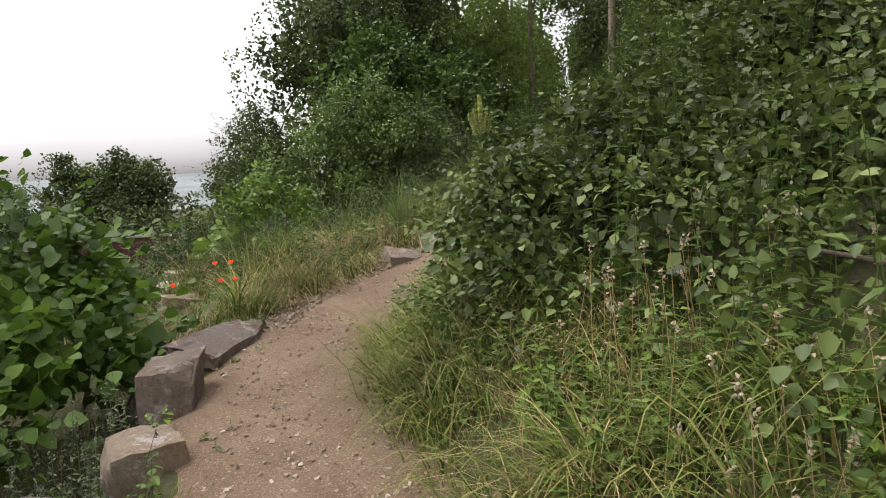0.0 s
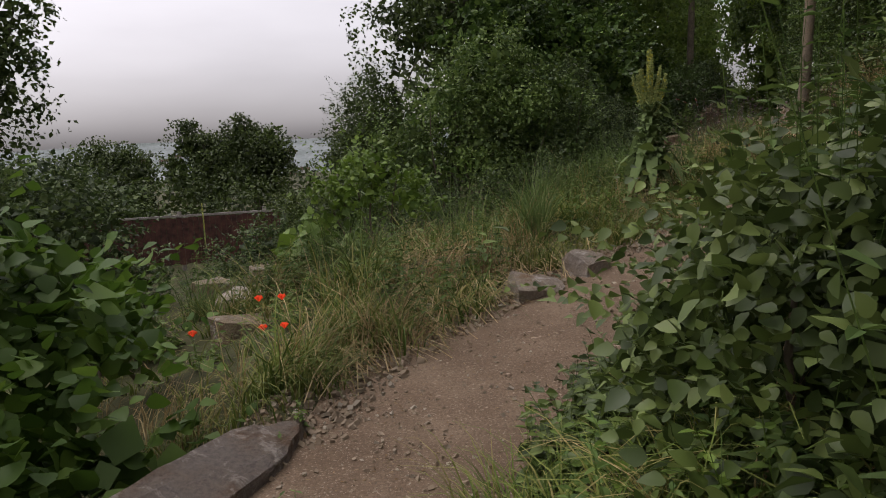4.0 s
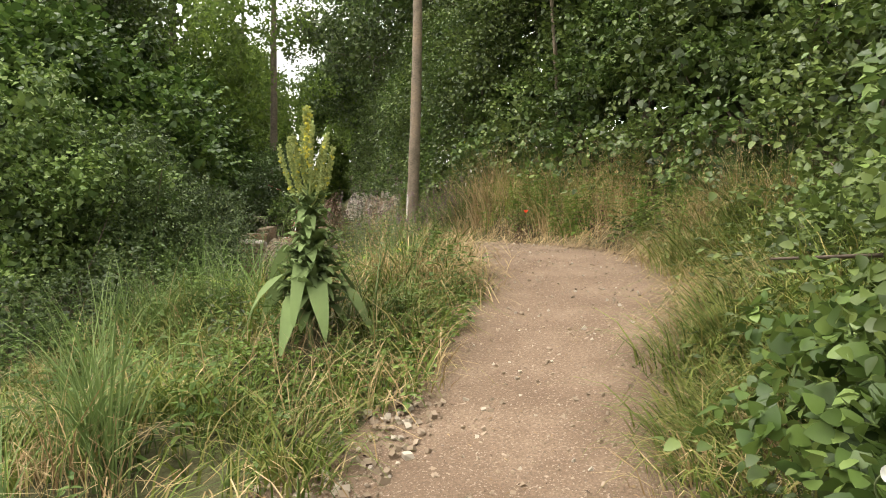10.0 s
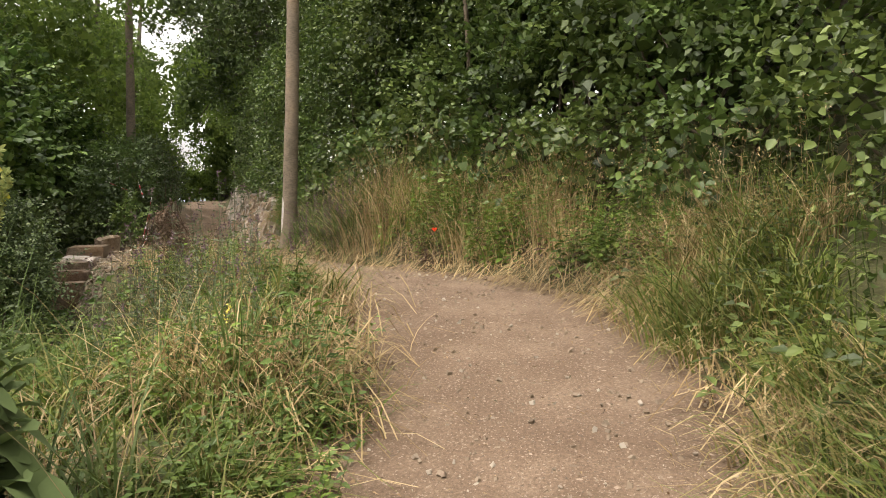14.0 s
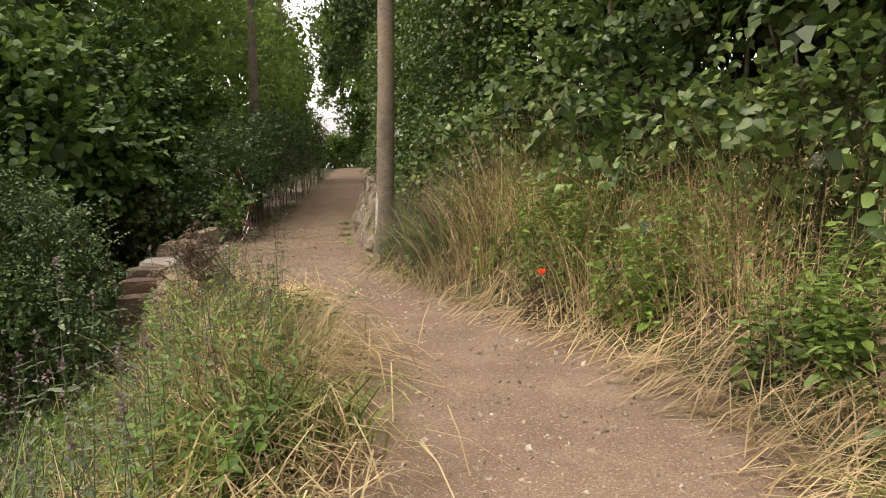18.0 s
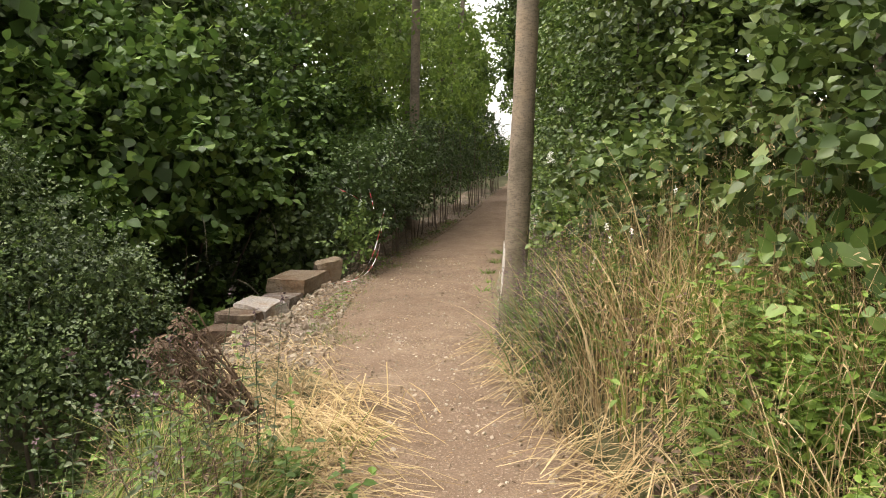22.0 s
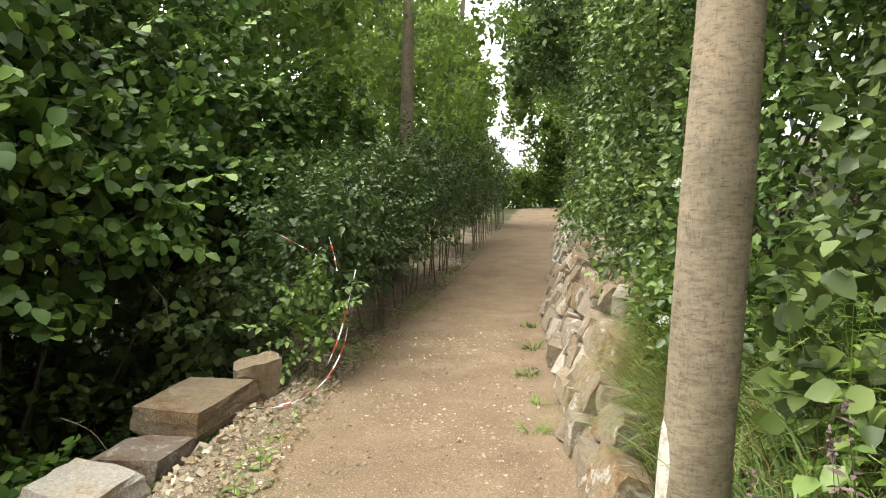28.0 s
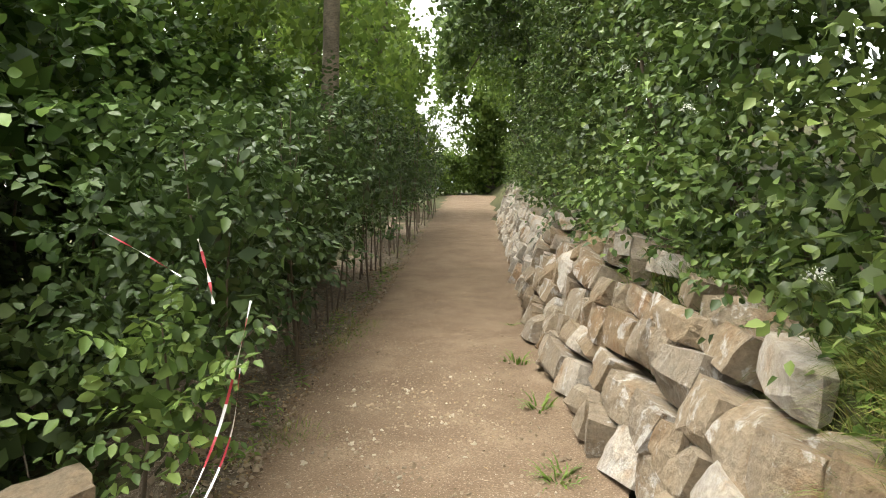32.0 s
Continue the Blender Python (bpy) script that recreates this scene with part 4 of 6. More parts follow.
# shrubs down the drop beside the path
bush("blackthorn_bush", [(2.45, 14.3, 1.15, 0.85, 1.0, 1.0), (1.6, 14.6, 1.9, 0.9, 0.9, 1.1), (2.95, 14.7, 1.1, 0.42, 0.55, 0.6), (2.6, 13.5, 0.95, 0.65, 0.75, 0.55), (1.7, 13.3, 1.2, 0.8, 0.9, 0.8), (3.05, 14.1, 1.65, 0.3, 0.35, 0.25)], 3300, 0.045, 0.62, M_BLACKTHORN, "small-leaved blackthorn bush below the edge of the path", 0.32, 9)
bush("hazel_bush", [(2.5, 17.4, 2.5, 1.0, 1.3, 0.8), (3.3, 19.2, 2.5, 0.8, 1.2, 0.9), (1.2, 16.6, 2.5, 1.3, 1.3, 1.1), (0.3, 15.6, 3.6, 1.2, 1.1, 1.1), (2.4, 17.9, 3.4, 1.2, 1.4, 1.0), (0.9, 17.2, 4.0, 1.5, 1.4, 1.2), (3.7, 20.8, 2.9, 0.9, 1.3, 1.2), (2.1, 16.3, 1.9, 0.7, 0.7, 0.5), (3.0, 18.2, 1.75, 0.5, 0.8, 0.4)], 1900, 0.135, 0.92, M_HAZEL, "broad dark green hazel bush behind the stone blocks", 0.5, 7, 14, heart=0.5, fold=0.12, inner=0.7, droop=0.15)
bush("hazel_bush", [(2.2, 17.4, 0.6, 0.6, 0.8, 0.7), (2.6, 18.8, 0.9, 0.6, 0.9, 0.8), (1.4, 16.2, 0.4, 0.7, 0.7, 0.8), (3.3, 17.4, 0.35, 0.45, 0.6, 0.35)], 260, 0.1, 0.95, M_HAZEL, "lower hazel shoots in the hollow behind the blocks", 0.35, 6, 6, heart=0.5, fold=0.12)
bush("hazel_bush", [(3.4, 22.2, 3.8, 1.5, 1.8, 1.8), (1.6, 20.5, 4.6, 1.8, 1.8, 1.6), (4.7, 23.6, 2.6, 1.2, 1.6, 2.0), (5.6, 25.6, 2.8, 1.0, 1.6, 1.8)], 1800, 0.13, 0.88, M_HAZEL, "tall hazel bush behind the young hedge", 0.5, 6, 8, heart=0.5)

bush("hazel_bush", [(4.2, 19.6, 0.9, 0.7, 1.0, 0.9), (4.6, 21.6, 1.0, 0.7, 1.2, 1.0), (5.2, 23.4, 1.1, 0.7, 1.2, 1.1), (3.6, 21.5, 0.7, 1.0, 1.4, 1.0), (2.6, 19.0, 0.3, 1.0, 1.4, 0.9), (6.2, 26.2, 1.3, 0.8, 1.4, 1.2), (4.4, 24.6, 1.4, 1.2, 1.4, 1.4)], 1700, 0.1, 0.85, M_TREE, "shaded hazel undergrowth behind the young hedge", 0.4, 6, 10, heart=0.5)

SIMPLE[0] = True
# leaf mass added as dark fill, keeping light from behind out of the hollow
bush("undergrowth", [(1.2, 19.6, 1.0, 1.4, 1.6, 1.5), (0.0, 18.0, 0.8, 1.4, 1.4, 1.5), (2.6, 22.4, 1.2, 1.4, 1.6, 1.6), (3.4, 25.2, 1.6, 1.4, 1.6, 1.8), (1.0, 22.6, 2.6, 1.6, 1.6, 1.6), (2.2, 24.6, 3.4, 1.6, 1.6, 1.5), (2.6, 20.2, 0.2, 0.9, 1.2, 0.8)], 1700, 0.17, 0.85, M_TREE, "dense undergrowth added behind the hazel to block light", 0.45, 6, 8, inner=0.6, heart=0.5)
SIMPLE[0] = False

# young hornbeam hedge on the left of the path: one plant after the other
for k, y in enumerate(np.arange(17.9, 36, 0.62)):
    px, py = at_way(y, -0.32 + 0.06 * math.sin(k * 2.3) + (0.02 * (y - 25) if y > 25 else 0))
    x, y2 = float(px[0]), float(py[0])
    z = float(ground_z(x, y2)[0])
    th = thing("hornbeam", (x, y2, z), "young hornbeam plant in a hedge row with bare lower stems", "hedge plant", "young hedge beside the path")
    hgt = (0.95 if k == 0 else 1.7) + 0.18 * math.sin(k * 1.9) + (0.3 if k > 1 else 0) + (0.3 if k > 5 else 0) + 0.02 * k
    for s in range(2):
        h = Heap()
        fx, fy = x + R.normal() * 0.1, y2 + R.normal() * 0.1
        q, rr = limb((fx, fy, z - 0.05), (fx + R.normal() * 0.12, fy + R.normal() * 0.1, z + hgt * 0.95), 0.013, 0.004, 0.04)
        tube(h, q, rr, 6)
        part("stem", h.mesh("stem", M_TWIG, True), th)
    blobs = [(x, y2, z + hgt * 0.6, 0.22, 0.25, hgt * 0.36)] if k == 0 else [(x, y2, z + hgt * 0.6, 0.3, 0.42, hgt * 0.42), (x - 0.4, y2 + 0.1, z + hgt * 0.6, 0.42, 0.42, hgt * 0.4)]
    dens = 70 if k == 0 else 190 if k < 9 else 100
    part("foliage", foliage(blobs, dens, 0.078, 0.6, 0.3, 9, 0.15, low=-0.95, inner=0.2).mesh("foliage", M_HAWTHORN if k == 0 else M_HORNBEAM, True), th)

# thicket on the bank to the right: one shrub after the other
def right_blob(y, lat, up, rx, ry, rz):
    px, py = at_way(y, lat)
    return (float(px[0]), float(py[0]), float(ground_z(px, py)[0]) + up, rx, ry, rz)


for k, y in enumerate(np.arange(-4.0, 6.4, 1.15)):
    low = 0.0 if y < 4 else -0.25
    near = [right_blob(y, (1.0 if 0 < y < 3.3 else 1.25) + 0.15 * math.sin(k * 2), 0.1 + low, 0.6, 0.8, 0.5), right_blob(y + 0.5, 1.95, 0.18 + low, 0.85, 0.9, 0.55), right_blob(y, 2.9, 0.2, 1.0, 1.0, 0.6)]
    FINE[0] = -0.5 < y < 4.5
    bush("bramble_bush", near, 950 if y < -0.5 else 780, 0.056 if y < -0.5 else 0.066, 0.72, M_BRAMBLE, "tangled bramble bush sprawling over the bank", 0.34, 6, 5, "bush", "brambles on the bank", droop=0.45)
    FINE[0] = False
    SIMPLE[0] = True
    bush("bramble_bush", [right_blob(y, 4.2, 0.3, 1.2, 1.1, 0.7), right_blob(y + 0.4, 5.8, 0.4, 1.4, 1.1, 0.8)], 520, 0.065, 0.7, M_BRAMBLE, "bramble and nettle scrub higher on the bank", 0.4, 6, 3, "bush", "brambles on the bank")
    SIMPLE[0] = False
FINE[0] = True
for y in np.arange(0.6, 4.8, 0.7):
    bush("bramble_bush", [right_blob(y, 0.78, 0.0, 0.35, 0.45, 0.35), right_blob(y + 0.3, 0.95, 0.3, 0.35, 0.45, 0.35)], 260, 0.062, 0.72, M_BRAMBLE, "low bramble with broad leaves hanging over the path", 0.34, 5, 3, "bush", "brambles on the bank", droop=0.35, lift=0.5)
FINE[0] = False
SIMPLE[0] = True
for k, y in enumerate(np.arange(6.8, 13.8, 1.7)):
    bush("tall_shrub", [right_blob(y, 3.7, 3.0, 1.2, 1.4, 1.3), right_blob(y + 0.7, 4.2, 4.6, 1.3, 1.4, 1.2)], 420, 0.12, 0.75, M_TREE if k % 2 else M_HAZEL, "tall leafy shrub reaching over the thicket", 0.5, 6, 3, "bush", "shrubs behind the thicket", inner=0.5)
for bx, by, bz in ((8.3, 8.5, 3.5), (9.6, 10.4, 3.7), (10.2, 12.2, 3.7)):
    bush("tall_shrub", [(bx, by, bz, 1.2, 1.2, 1.0), (bx + 0.6, by + 0.5, bz + 1.2, 1.3, 1.2, 1.0)], 520, 0.12, 0.75, M_TREE, "tall leafy shrub filling the thicket", 0.5, 6, 4, "bush", "shrubs behind the thicket", inner=0.6)
for k, y in enumerate(np.arange(5.5, 14.2, 1.8)):
    bush("tall_shrub", [right_blob(y, 4.6, 1.6, 1.4, 1.6, 2.0), right_blob(y + 0.8, 5.0, 3.6, 1.5, 1.6, 1.6)], 480, 0.14, 0.75, M_TREE, "tall dark shrub behind the thicket", 0.5, 6, 3, "bush", "shrubs behind the thicket")
SIMPLE[0] = False
for k, y in enumerate(np.arange(6.2, 14.2, 1.1)):
    out = 1.25 if y > 10.5 else 1.5
    near = [right_blob(y, out + 0.15 * math.sin(k * 1.7), 0.3, 0.7, 0.85, 0.6), right_blob(y + 0.5, out + 0.6, 0.8, 0.85, 0.95, 0.8), right_blob(y, out + 1.3, 1.2, 1.1, 1.0, 1.1)]
    bush("shrub", near, 800, 0.085, 0.75, M_BRAMBLE if k % 2 else M_PRIVET, "leafy shrub in the thicket above the dry grass", 0.38, 6, 5, "bush", "thicket on the bank")
    SIMPLE[0] = True
    bush("shrub", [right_blob(y, out + 2.6, 1.4, 1.4, 1.1, 1.5), right_blob(y, out + 2.2, 2.7, 1.1, 1.1, 1.1)], 800, 0.1, 0.72, M_HAZEL if k % 2 else M_TREE, "leafy shrub deep in the thicket", 0.42, 6, 4, "bush", "thicket on the bank")
    SIMPLE[0] = False
for k, y in enumerate(np.arange(13.6, 36, 1.15)):
    f = 1.0 if y < 20 else 0.45
    SIMPLE[0] = y > 21
    back = 0.55 if y < 15 else 0.12 if y < 16.5 else 0.0
    near = [right_blob(y, 1.02 + back + 0.12 * math.sin(k * 2.1), 0.35, 0.5, 0.85, 0.6), right_blob(y + 0.4, 1.25 + back * 0.8, 1.1, 0.62, 0.9, 0.8), right_blob(y, 1.4 + 0.15 * math.sin(k), 2.1, 0.8, 0.95, 0.9), right_blob(y, 1.9, 3.1, 1.0, 1.0, 0.9)]
    bush("overgrown_hedge", near, int(1600 * f), 0.062 if y < 18 else 0.066 if y < 21 else 0.085, 0.7, M_PRIVET if k % 3 else M_BRAMBLE, "tall overgrown hedge of bramble and ivy above the stone wall", 0.34, 6, 5, "hedge", "hedge above the wall", droop=0.4)
    SIMPLE[0] = True
    if k % 2 == 0:
        bush("tall_shrub", [right_blob(y, 2.6, 1.6, 1.0, 1.4, 1.8), right_blob(y + 1, 2.9, 3.4, 1.2, 1.4, 1.5), right_blob(y, 2.4, 4.4, 1.3, 1.5, 1.0)], 420, 0.13, 0.75, M_TREE, "tall dark shrub behind the hedge", 0.5, 6, 3, "bush", "shrubs behind the hedge")
SIMPLE[0] = False


# ---- the dry-stone wall on the right ----
wall = thing("stone_wall", (7.0, 17.0, 1.0), "rough dry-stone retaining wall of pale quarried blocks", "wall", "", "structure")


def wall_point(y, up, depth=0.0):
    px, py = at_way(y, 0.06 + 0.46 * up + depth, 1)
    return float(px[0]), float(py[0]), float(np.interp(y, LINE[:, 1], LINE[:, 2])) + up


rw = np.random.default_rng(21)


def wall_top(y):
    return float(np.interp(y, [15.05, 15.3, 15.75, 16.5, 16.9, 17.4, 18.4, 34], [0.08, 0.2, 0.36, 0.54, 0.7, 0.8, 0.9, 1.02])) + 0.05 * math.sin(y * 1.7) + 0.03 * math.sin(y * 5.1)


def wall_stone(y, up, wide, high, seed):
    """One rough quarry stone, facing the path and leaning back with the wall."""
    v, f = block((0.36, wide, high), seed, 0.13, 4, rw.uniform(0.03, 0.12))
    v = turned(v, 0, rw.normal() * 7, 20 + rw.normal() * 5)
    tx, ty = np.interp(y, LINE[:, 1], TAN[:, 0]), np.interp(y, LINE[:, 1], TAN[:, 1])
    v = turned(v, math.degrees(math.atan2(ty, tx)) - 90 + rw.normal() * 5)
    return v + np.array(wall_point(y, up, 0.17 + rw.uniform(-0.03, 0.03))), f


far = Heap()
up, course = 0.0, 0
while up < 1.05:
    high = rw.uniform(0.17, 0.25)
    y = 15.0 + rw.uniform(0, 0.3)
    while y < 34:
        wide = rw.uniform(0.2, 0.34 if y < 16.6 else 0.5)
        mid = up + high / 2 + 0.035 * math.sin(y * 2.3 + course * 1.9) + rw.normal() * 0.012
        if mid < wall_top(y + wide / 2) - 0.02:
            tall = high * rw.uniform(0.98, 1.2)
            v, f = wall_stone(y + wide / 2, mid, wide * rw.uniform(0.98, 1.08), tall, int(rw.integers(1, 9999)))
            if y < 23:
                part("stone", quad_mesh("stone", v, f, M_WALLSTONE), wall)
            else:
                far.add(v, f)
        y += wide
    up += high
    course += 1
tagged(part("far_stones", far.mesh("far_stones", M_WALLSTONE), wall, "stones of the far end of the wall"), kind="stuff")
# loose capping stones set back on top
for k in range(16):
    yk = 16.9 + k * 0.42 + rw.normal() * 0.08
    v, f = block((rw.uniform(0.2, 0.34), rw.uniform(0.24, 0.46), rw.uniform(0.16, 0.26)), 200 + k, 0.13, 2, 0.04)
    v = turned(v, rw.uniform(-40, 40), rw.normal() * 10, 14 + rw.normal() * 8)
    part("cap_stone", quad_mesh("cap_stone", v + np.array(wall_point(yk, wall_top(yk) + rw.uniform(-0.02, 0.07), rw.uniform(0.15, 0.32))), f, M_WALLSTONE), wall)
# earth and rubble packed behind the stones
cv = []
ys = np.arange(15.1, 34, 0.3)
for y in ys:
    lim = wall_top(y) - 0.06
    for up, dp in ((-0.05, 0.17), (min(0.5, lim * 0.6), 0.16), (lim, 0.16), (lim + 0.03, 0.55), (lim + 0.1, 1.1)):
        cv.append(wall_point(y, up, dp + 0.1 - (0.42 * max(up - lim, 0))))
cf = [(5 * a + b, 5 * a + 5 + b, 5 * a + 6 + b, 5 * a + 1 + b) for a in range(len(ys) - 1) for b in range(4)]
part("rubble_core", quad_mesh("rubble_core", cv, cf, M_SOIL, True), wall, "dark earth packed behind the stones")


# ---- single stones and blocks ----
def stone(x, y, top, size, rz, mat, label, name="stone_block", rough=0.08, rounding=0.06, tilt=(0, 0), seed=1, cuts=5, group=""):
    v, f = block(size, seed, rough, cuts, rounding)
    v = turned(v, 0, *tilt)
    v = turned(v, rz)
    z = top - v[:, 2].max()
    ob = new(name, quad_mesh(name, v, f, mat))
    ob.location = (x, y, z)
    return tagged(ob, label, "stone", group)


row = "blocks edging the drop"
stone(3.70, 15.02, 0.84, (0.36, 0.40, 0.36), -22, M_BLOCK, "brown sandstone block low in the edging row", seed=3, group=row)
stone(3.80, 15.42, 0.965, (0.46, 0.42, 0.2), -24, M_BLOCK, "flat brown sandstone block in the edging row", seed=4, group=row)
stone(3.87, 15.80, 1.05, (0.46, 0.46, 0.17), -26, M_BLOCK, "flat brown sandstone block stacked on another", seed=5, group=row)
stone(4.07, 16.08, 1.11, (0.44, 0.50, 0.24), -27, M_PALEROCK, "pale limestone block in the edging row", seed=6, group=row, rough=0.11)
stone(4.24, 16.66, 1.05, (0.46, 0.5, 0.14), -20, M_GREYROCK, "flat grey slab in the edging row", seed=7, group=row)
stone(4.46, 17.38, 1.19, (0.58, 0.9, 0.21), -21, M_BLOCK, "large brown sandstone block with sharp edges", seed=8, group=row, rounding=0.02)
stone(4.82, 17.9, 1.33, (0.32, 0.3, 0.36), 20, M_BLOCK, "rough ochre stone at the end of the row", seed=10, group=row, rough=0.16, rounding=0.12)
edge = "stones edging the path"
stone(-0.98, 0.02, 0.13, (0.34, 0.3, 0.28), 20, M_WALLSTONE, "angular pinkish-brown rock beside the path", "rock", 0.14, 0.08, (8, -6), 11, 5, edge)
stone(-1.05, 0.78, 0.29, (0.3, 0.5, 0.46), 8, M_GREYROCK, "upright weathered stone block with a pale top", "rock", 0.1, 0.06, (-2, 3), 12, 9, edge)
stone(-0.93, 1.85, 0.25, (0.32, 1.0, 0.34), -14, M_GREYROCK, "long dark weathered kerb stone", "rock", 0.16, 0.12, (-1, 4), 13, 9, edge)
stone(-0.72, -0.62, -0.02, (0.3, 0.32, 0.2), 30, M_WALLSTONE, "small reddish stone at the edge of the path", "rock", 0.14, 0.1, (5, 5), 14, 4, edge)
stone(-1.35, -0.5, 0.02, (0.6, 0.4, 0.3), 70, M_GREYROCK, "flat brown rock half buried among herbs", "rock", 0.14, 0.1, (5, 5), 24, 4, edge)
stone(0.45, 4.3, 0.47, (0.34, 0.32, 0.4), 25, M_PALEROCK, "pointed grey-brown rock at the edge of the path", "rock", 0.13, 0.1, (10, 8), 15, 5, edge)
stone(0.92, 4.66, 0.55, (0.38, 0.3, 0.36), 40, M_PALEROCK, "squat grey rock at the edge of the path", "rock", 0.13, 0.1, (6, 4), 16, 5, edge)
for k, (x, y, s) in enumerate(((-2.9, 8.35, 0.62), (-2.55, 6.45, 0.56), (-2.1, 5.05, 0.5), (-3.4, 7.6, 0.5))):
    stone(x, y, float(ground_z(x, y)[0]) + 0.17, (s, s * 0.6, 0.3), 12 + 14 * k, M_WALLSTONE, "pale limestone rock lying in the grass", "rock", 0.14, 0.1, (5, 4), 30 + k, 3, "pale rocks in the grass")


# ---- grass, herbs and litter ----
def scatter(n, y0, y1, l0, l1, power=1.0):
    """Random places beside the path: y0 to y1 along it, l0 to l1 out from its edge."""
    y = R.uniform(y0, y1, n)
    lat = l0 + (l1 - l0) * R.uniform(0, 1, n) ** power
    side = np.sign(l0 if abs(l0) > abs(l1) else l1)
    return at_way(y, lat, side)


CLEAR = np.array([(0.42, 4.3, 0.34), (0.92, 4.62, 0.3), (-1.0, 0.0, 0.3), (-1.0, 0.75, 0.3), (-0.98, 1.6, 0.2), (-0.95, 2.1, 0.2), (4.3, 11.85, 0.4), (1.88, 6.74, 0.24), (3.85, 15.5, 0.4), (-1.3, 3.3, 0.12), (-2.85, 8.2, 0.42), (-2.5, 6.25, 0.45), (-2.05, 4.85, 0.38)])


def open_spots(x, y, off_path=0.0):
    """Leaves out what would grow through rocks and single plants."""
    ok = np.ones(len(x), bool)
    for cx, cy, r in CLEAR:
        ok &= (x - cx) ** 2 + (y - cy) ** 2 > r * r
    if off_path:
        idx, lat = to_way(x, y)
        ok &= np.abs(lat) > LINE[idx, 3] * off_path
    return x[ok], y[ok]


def tufts(name, places, per, height, width, mat, label, radius=0.06, lean=None, bend=(0.3, 1.0), pull=0.0, segs=3):
    x, y = open_spots(*places, 0.8 if height[1] > 0.3 else 0.0)
    n = len(x)
    bx = np.repeat(x, per) + R.normal(size=n * per) * radius
    by = np.repeat(y, per) + R.normal(size=n * per) * radius
    base = on_ground(bx, by, -0.02)
    out = np.stack([bx - np.repeat(x, per), by - np.repeat(y, per), 0 * bx], 1)
    out = unit(out + 1e-6) + R.normal(size=out.shape) * 0.35
    if lean is not None:
        idx, lat = to_way(bx, by)
        to_path = np.stack([-TAN[idx, 1] * np.sign(lat), TAN[idx, 0] * np.sign(lat), 0 * lat], 1)
        out = out + to_path * lean
    out[:, 2] = 0
    swell = 0.95 + 0.22 * np.sin(2.3 * x + 1.1 * y) + 0.2 * np.sin(5.1 * y - 3.7 * x) * np.sin(1.9 * y)
    size = np.repeat(R.uniform(0.6, 1.3, n) * swell, per) * R.uniform(*height, n * per)
    h = Heap()
    blades(h, base, out, size, R.uniform(0.6, 1.2, n * per) * width, R.uniform(*bend, n * per), segs)
    return stuff(name, h.mesh(name, mat), label, "grass")


def clumped(n, per, size, y0, y1, l0, l1):
    """Places in clumps: n clumps of about so many each, size metres wide."""
    x, y = scatter(n, y0, y1, l0, l1)
    k = np.repeat(np.arange(n), R.integers(max(per // 2, 1), per * 3 // 2 + 1, n))
    return x[k] + R.normal(size=len(k)) * size, y[k] + R.normal(size=len(k)) * size


def patchy(places, keep=0.5, scale=1.3, shift=0.0):
    """Thins places out into patches."""
    x, y = places
    v = np.sin(x * scale * 2.1 + shift) + np.sin(y * scale * 1.7 + 2 * shift) + np.sin((x + y) * scale * 3.3 + shift)
    ok = v > np.quantile(v, 1 - keep)
    return x[ok], y[ok]


# left: rough grass on the open slope
tufts("rough_grass", clumped(70, 7, 0.2, 2.3, 9.2, -0.05, -4.0), 17, (0.3, 0.75), 0.016, M_GRASS, "rough green grass in arching tufts on the open slope", 0.05, 0.15, (0.8, 2.0), segs=4)
tufts("rough_grass", scatter(420, 2.3, 9.2, -0.05, -4.2), 14, (0.15, 0.4), 0.014, M_GRASS, "short green grass on the open slope", 0.06, 0.2, (0.7, 1.8))
tufts("blue_grass", clumped(26, 5, 0.16, 2.8, 8.6, -0.5, -3.4), 14, (0.45, 0.95), 0.015, M_BLUEGRASS, "tall tufts of silvery grass on the open slope", 0.05, 0.1, (0.3, 1.3), segs=5)
tufts("dry_grass", clumped(46, 8, 0.22, 2.3, 9.2, -0.02, -3.8), 12, (0.3, 0.75), 0.008, M_STRAW, "bleached dry grass in patches among the green", 0.07, 0.2, (0.5, 1.9), segs=4)
tufts("rough_grass", clumped(36, 5, 0.1, 2.4, 6.5, -0.05, -0.6), 18, (0.25, 0.5), 0.014, M_GRASS, "tangled grass hanging over the edge of the path", 0.06, 0.7, (1.0, 1.9), segs=4)
tufts("rough_grass", clumped(44, 6, 0.12, 6.0, 12.0, -0.04, -1.3), 16, (0.16, 0.4), 0.014, M_GRASS, "grass on the bank beside the bend", 0.07, 0.3, (0.7, 1.8), segs=3)
tufts("dry_grass", clumped(34, 6, 0.12, 6.6, 10.6, -0.0, -0.9), 13, (0.25, 0.55), 0.009, M_STRAW, "dry yellow grass beside the bend", 0.1, 0.4, (0.8, 1.9), segs=4)
tufts("dry_grass", scatter(90, 10.6, 13.0, -0.1, -0.8), 10, (0.12, 0.3), 0.006, M_STRAW, "sparse dry grass beside the gravel", 0.1, 0.4, (0.8, 1.8))
tufts("blue_grass", scatter(60, 8.6, 10.4, -0.35, -1.1), 16, (0.22, 0.4), 0.01, M_BLUEGRASS, "silvery green grass on the bank", 0.07, 0.1, (0.6, 1.7), segs=4)
tufts("rough_grass", scatter(320, -5, 2.3, -0.05, -1.6), 12, (0.1, 0.28), 0.009, M_GRASS, "low grass below the edge of the path", 0.08, 0.2, (0.6, 1.6))
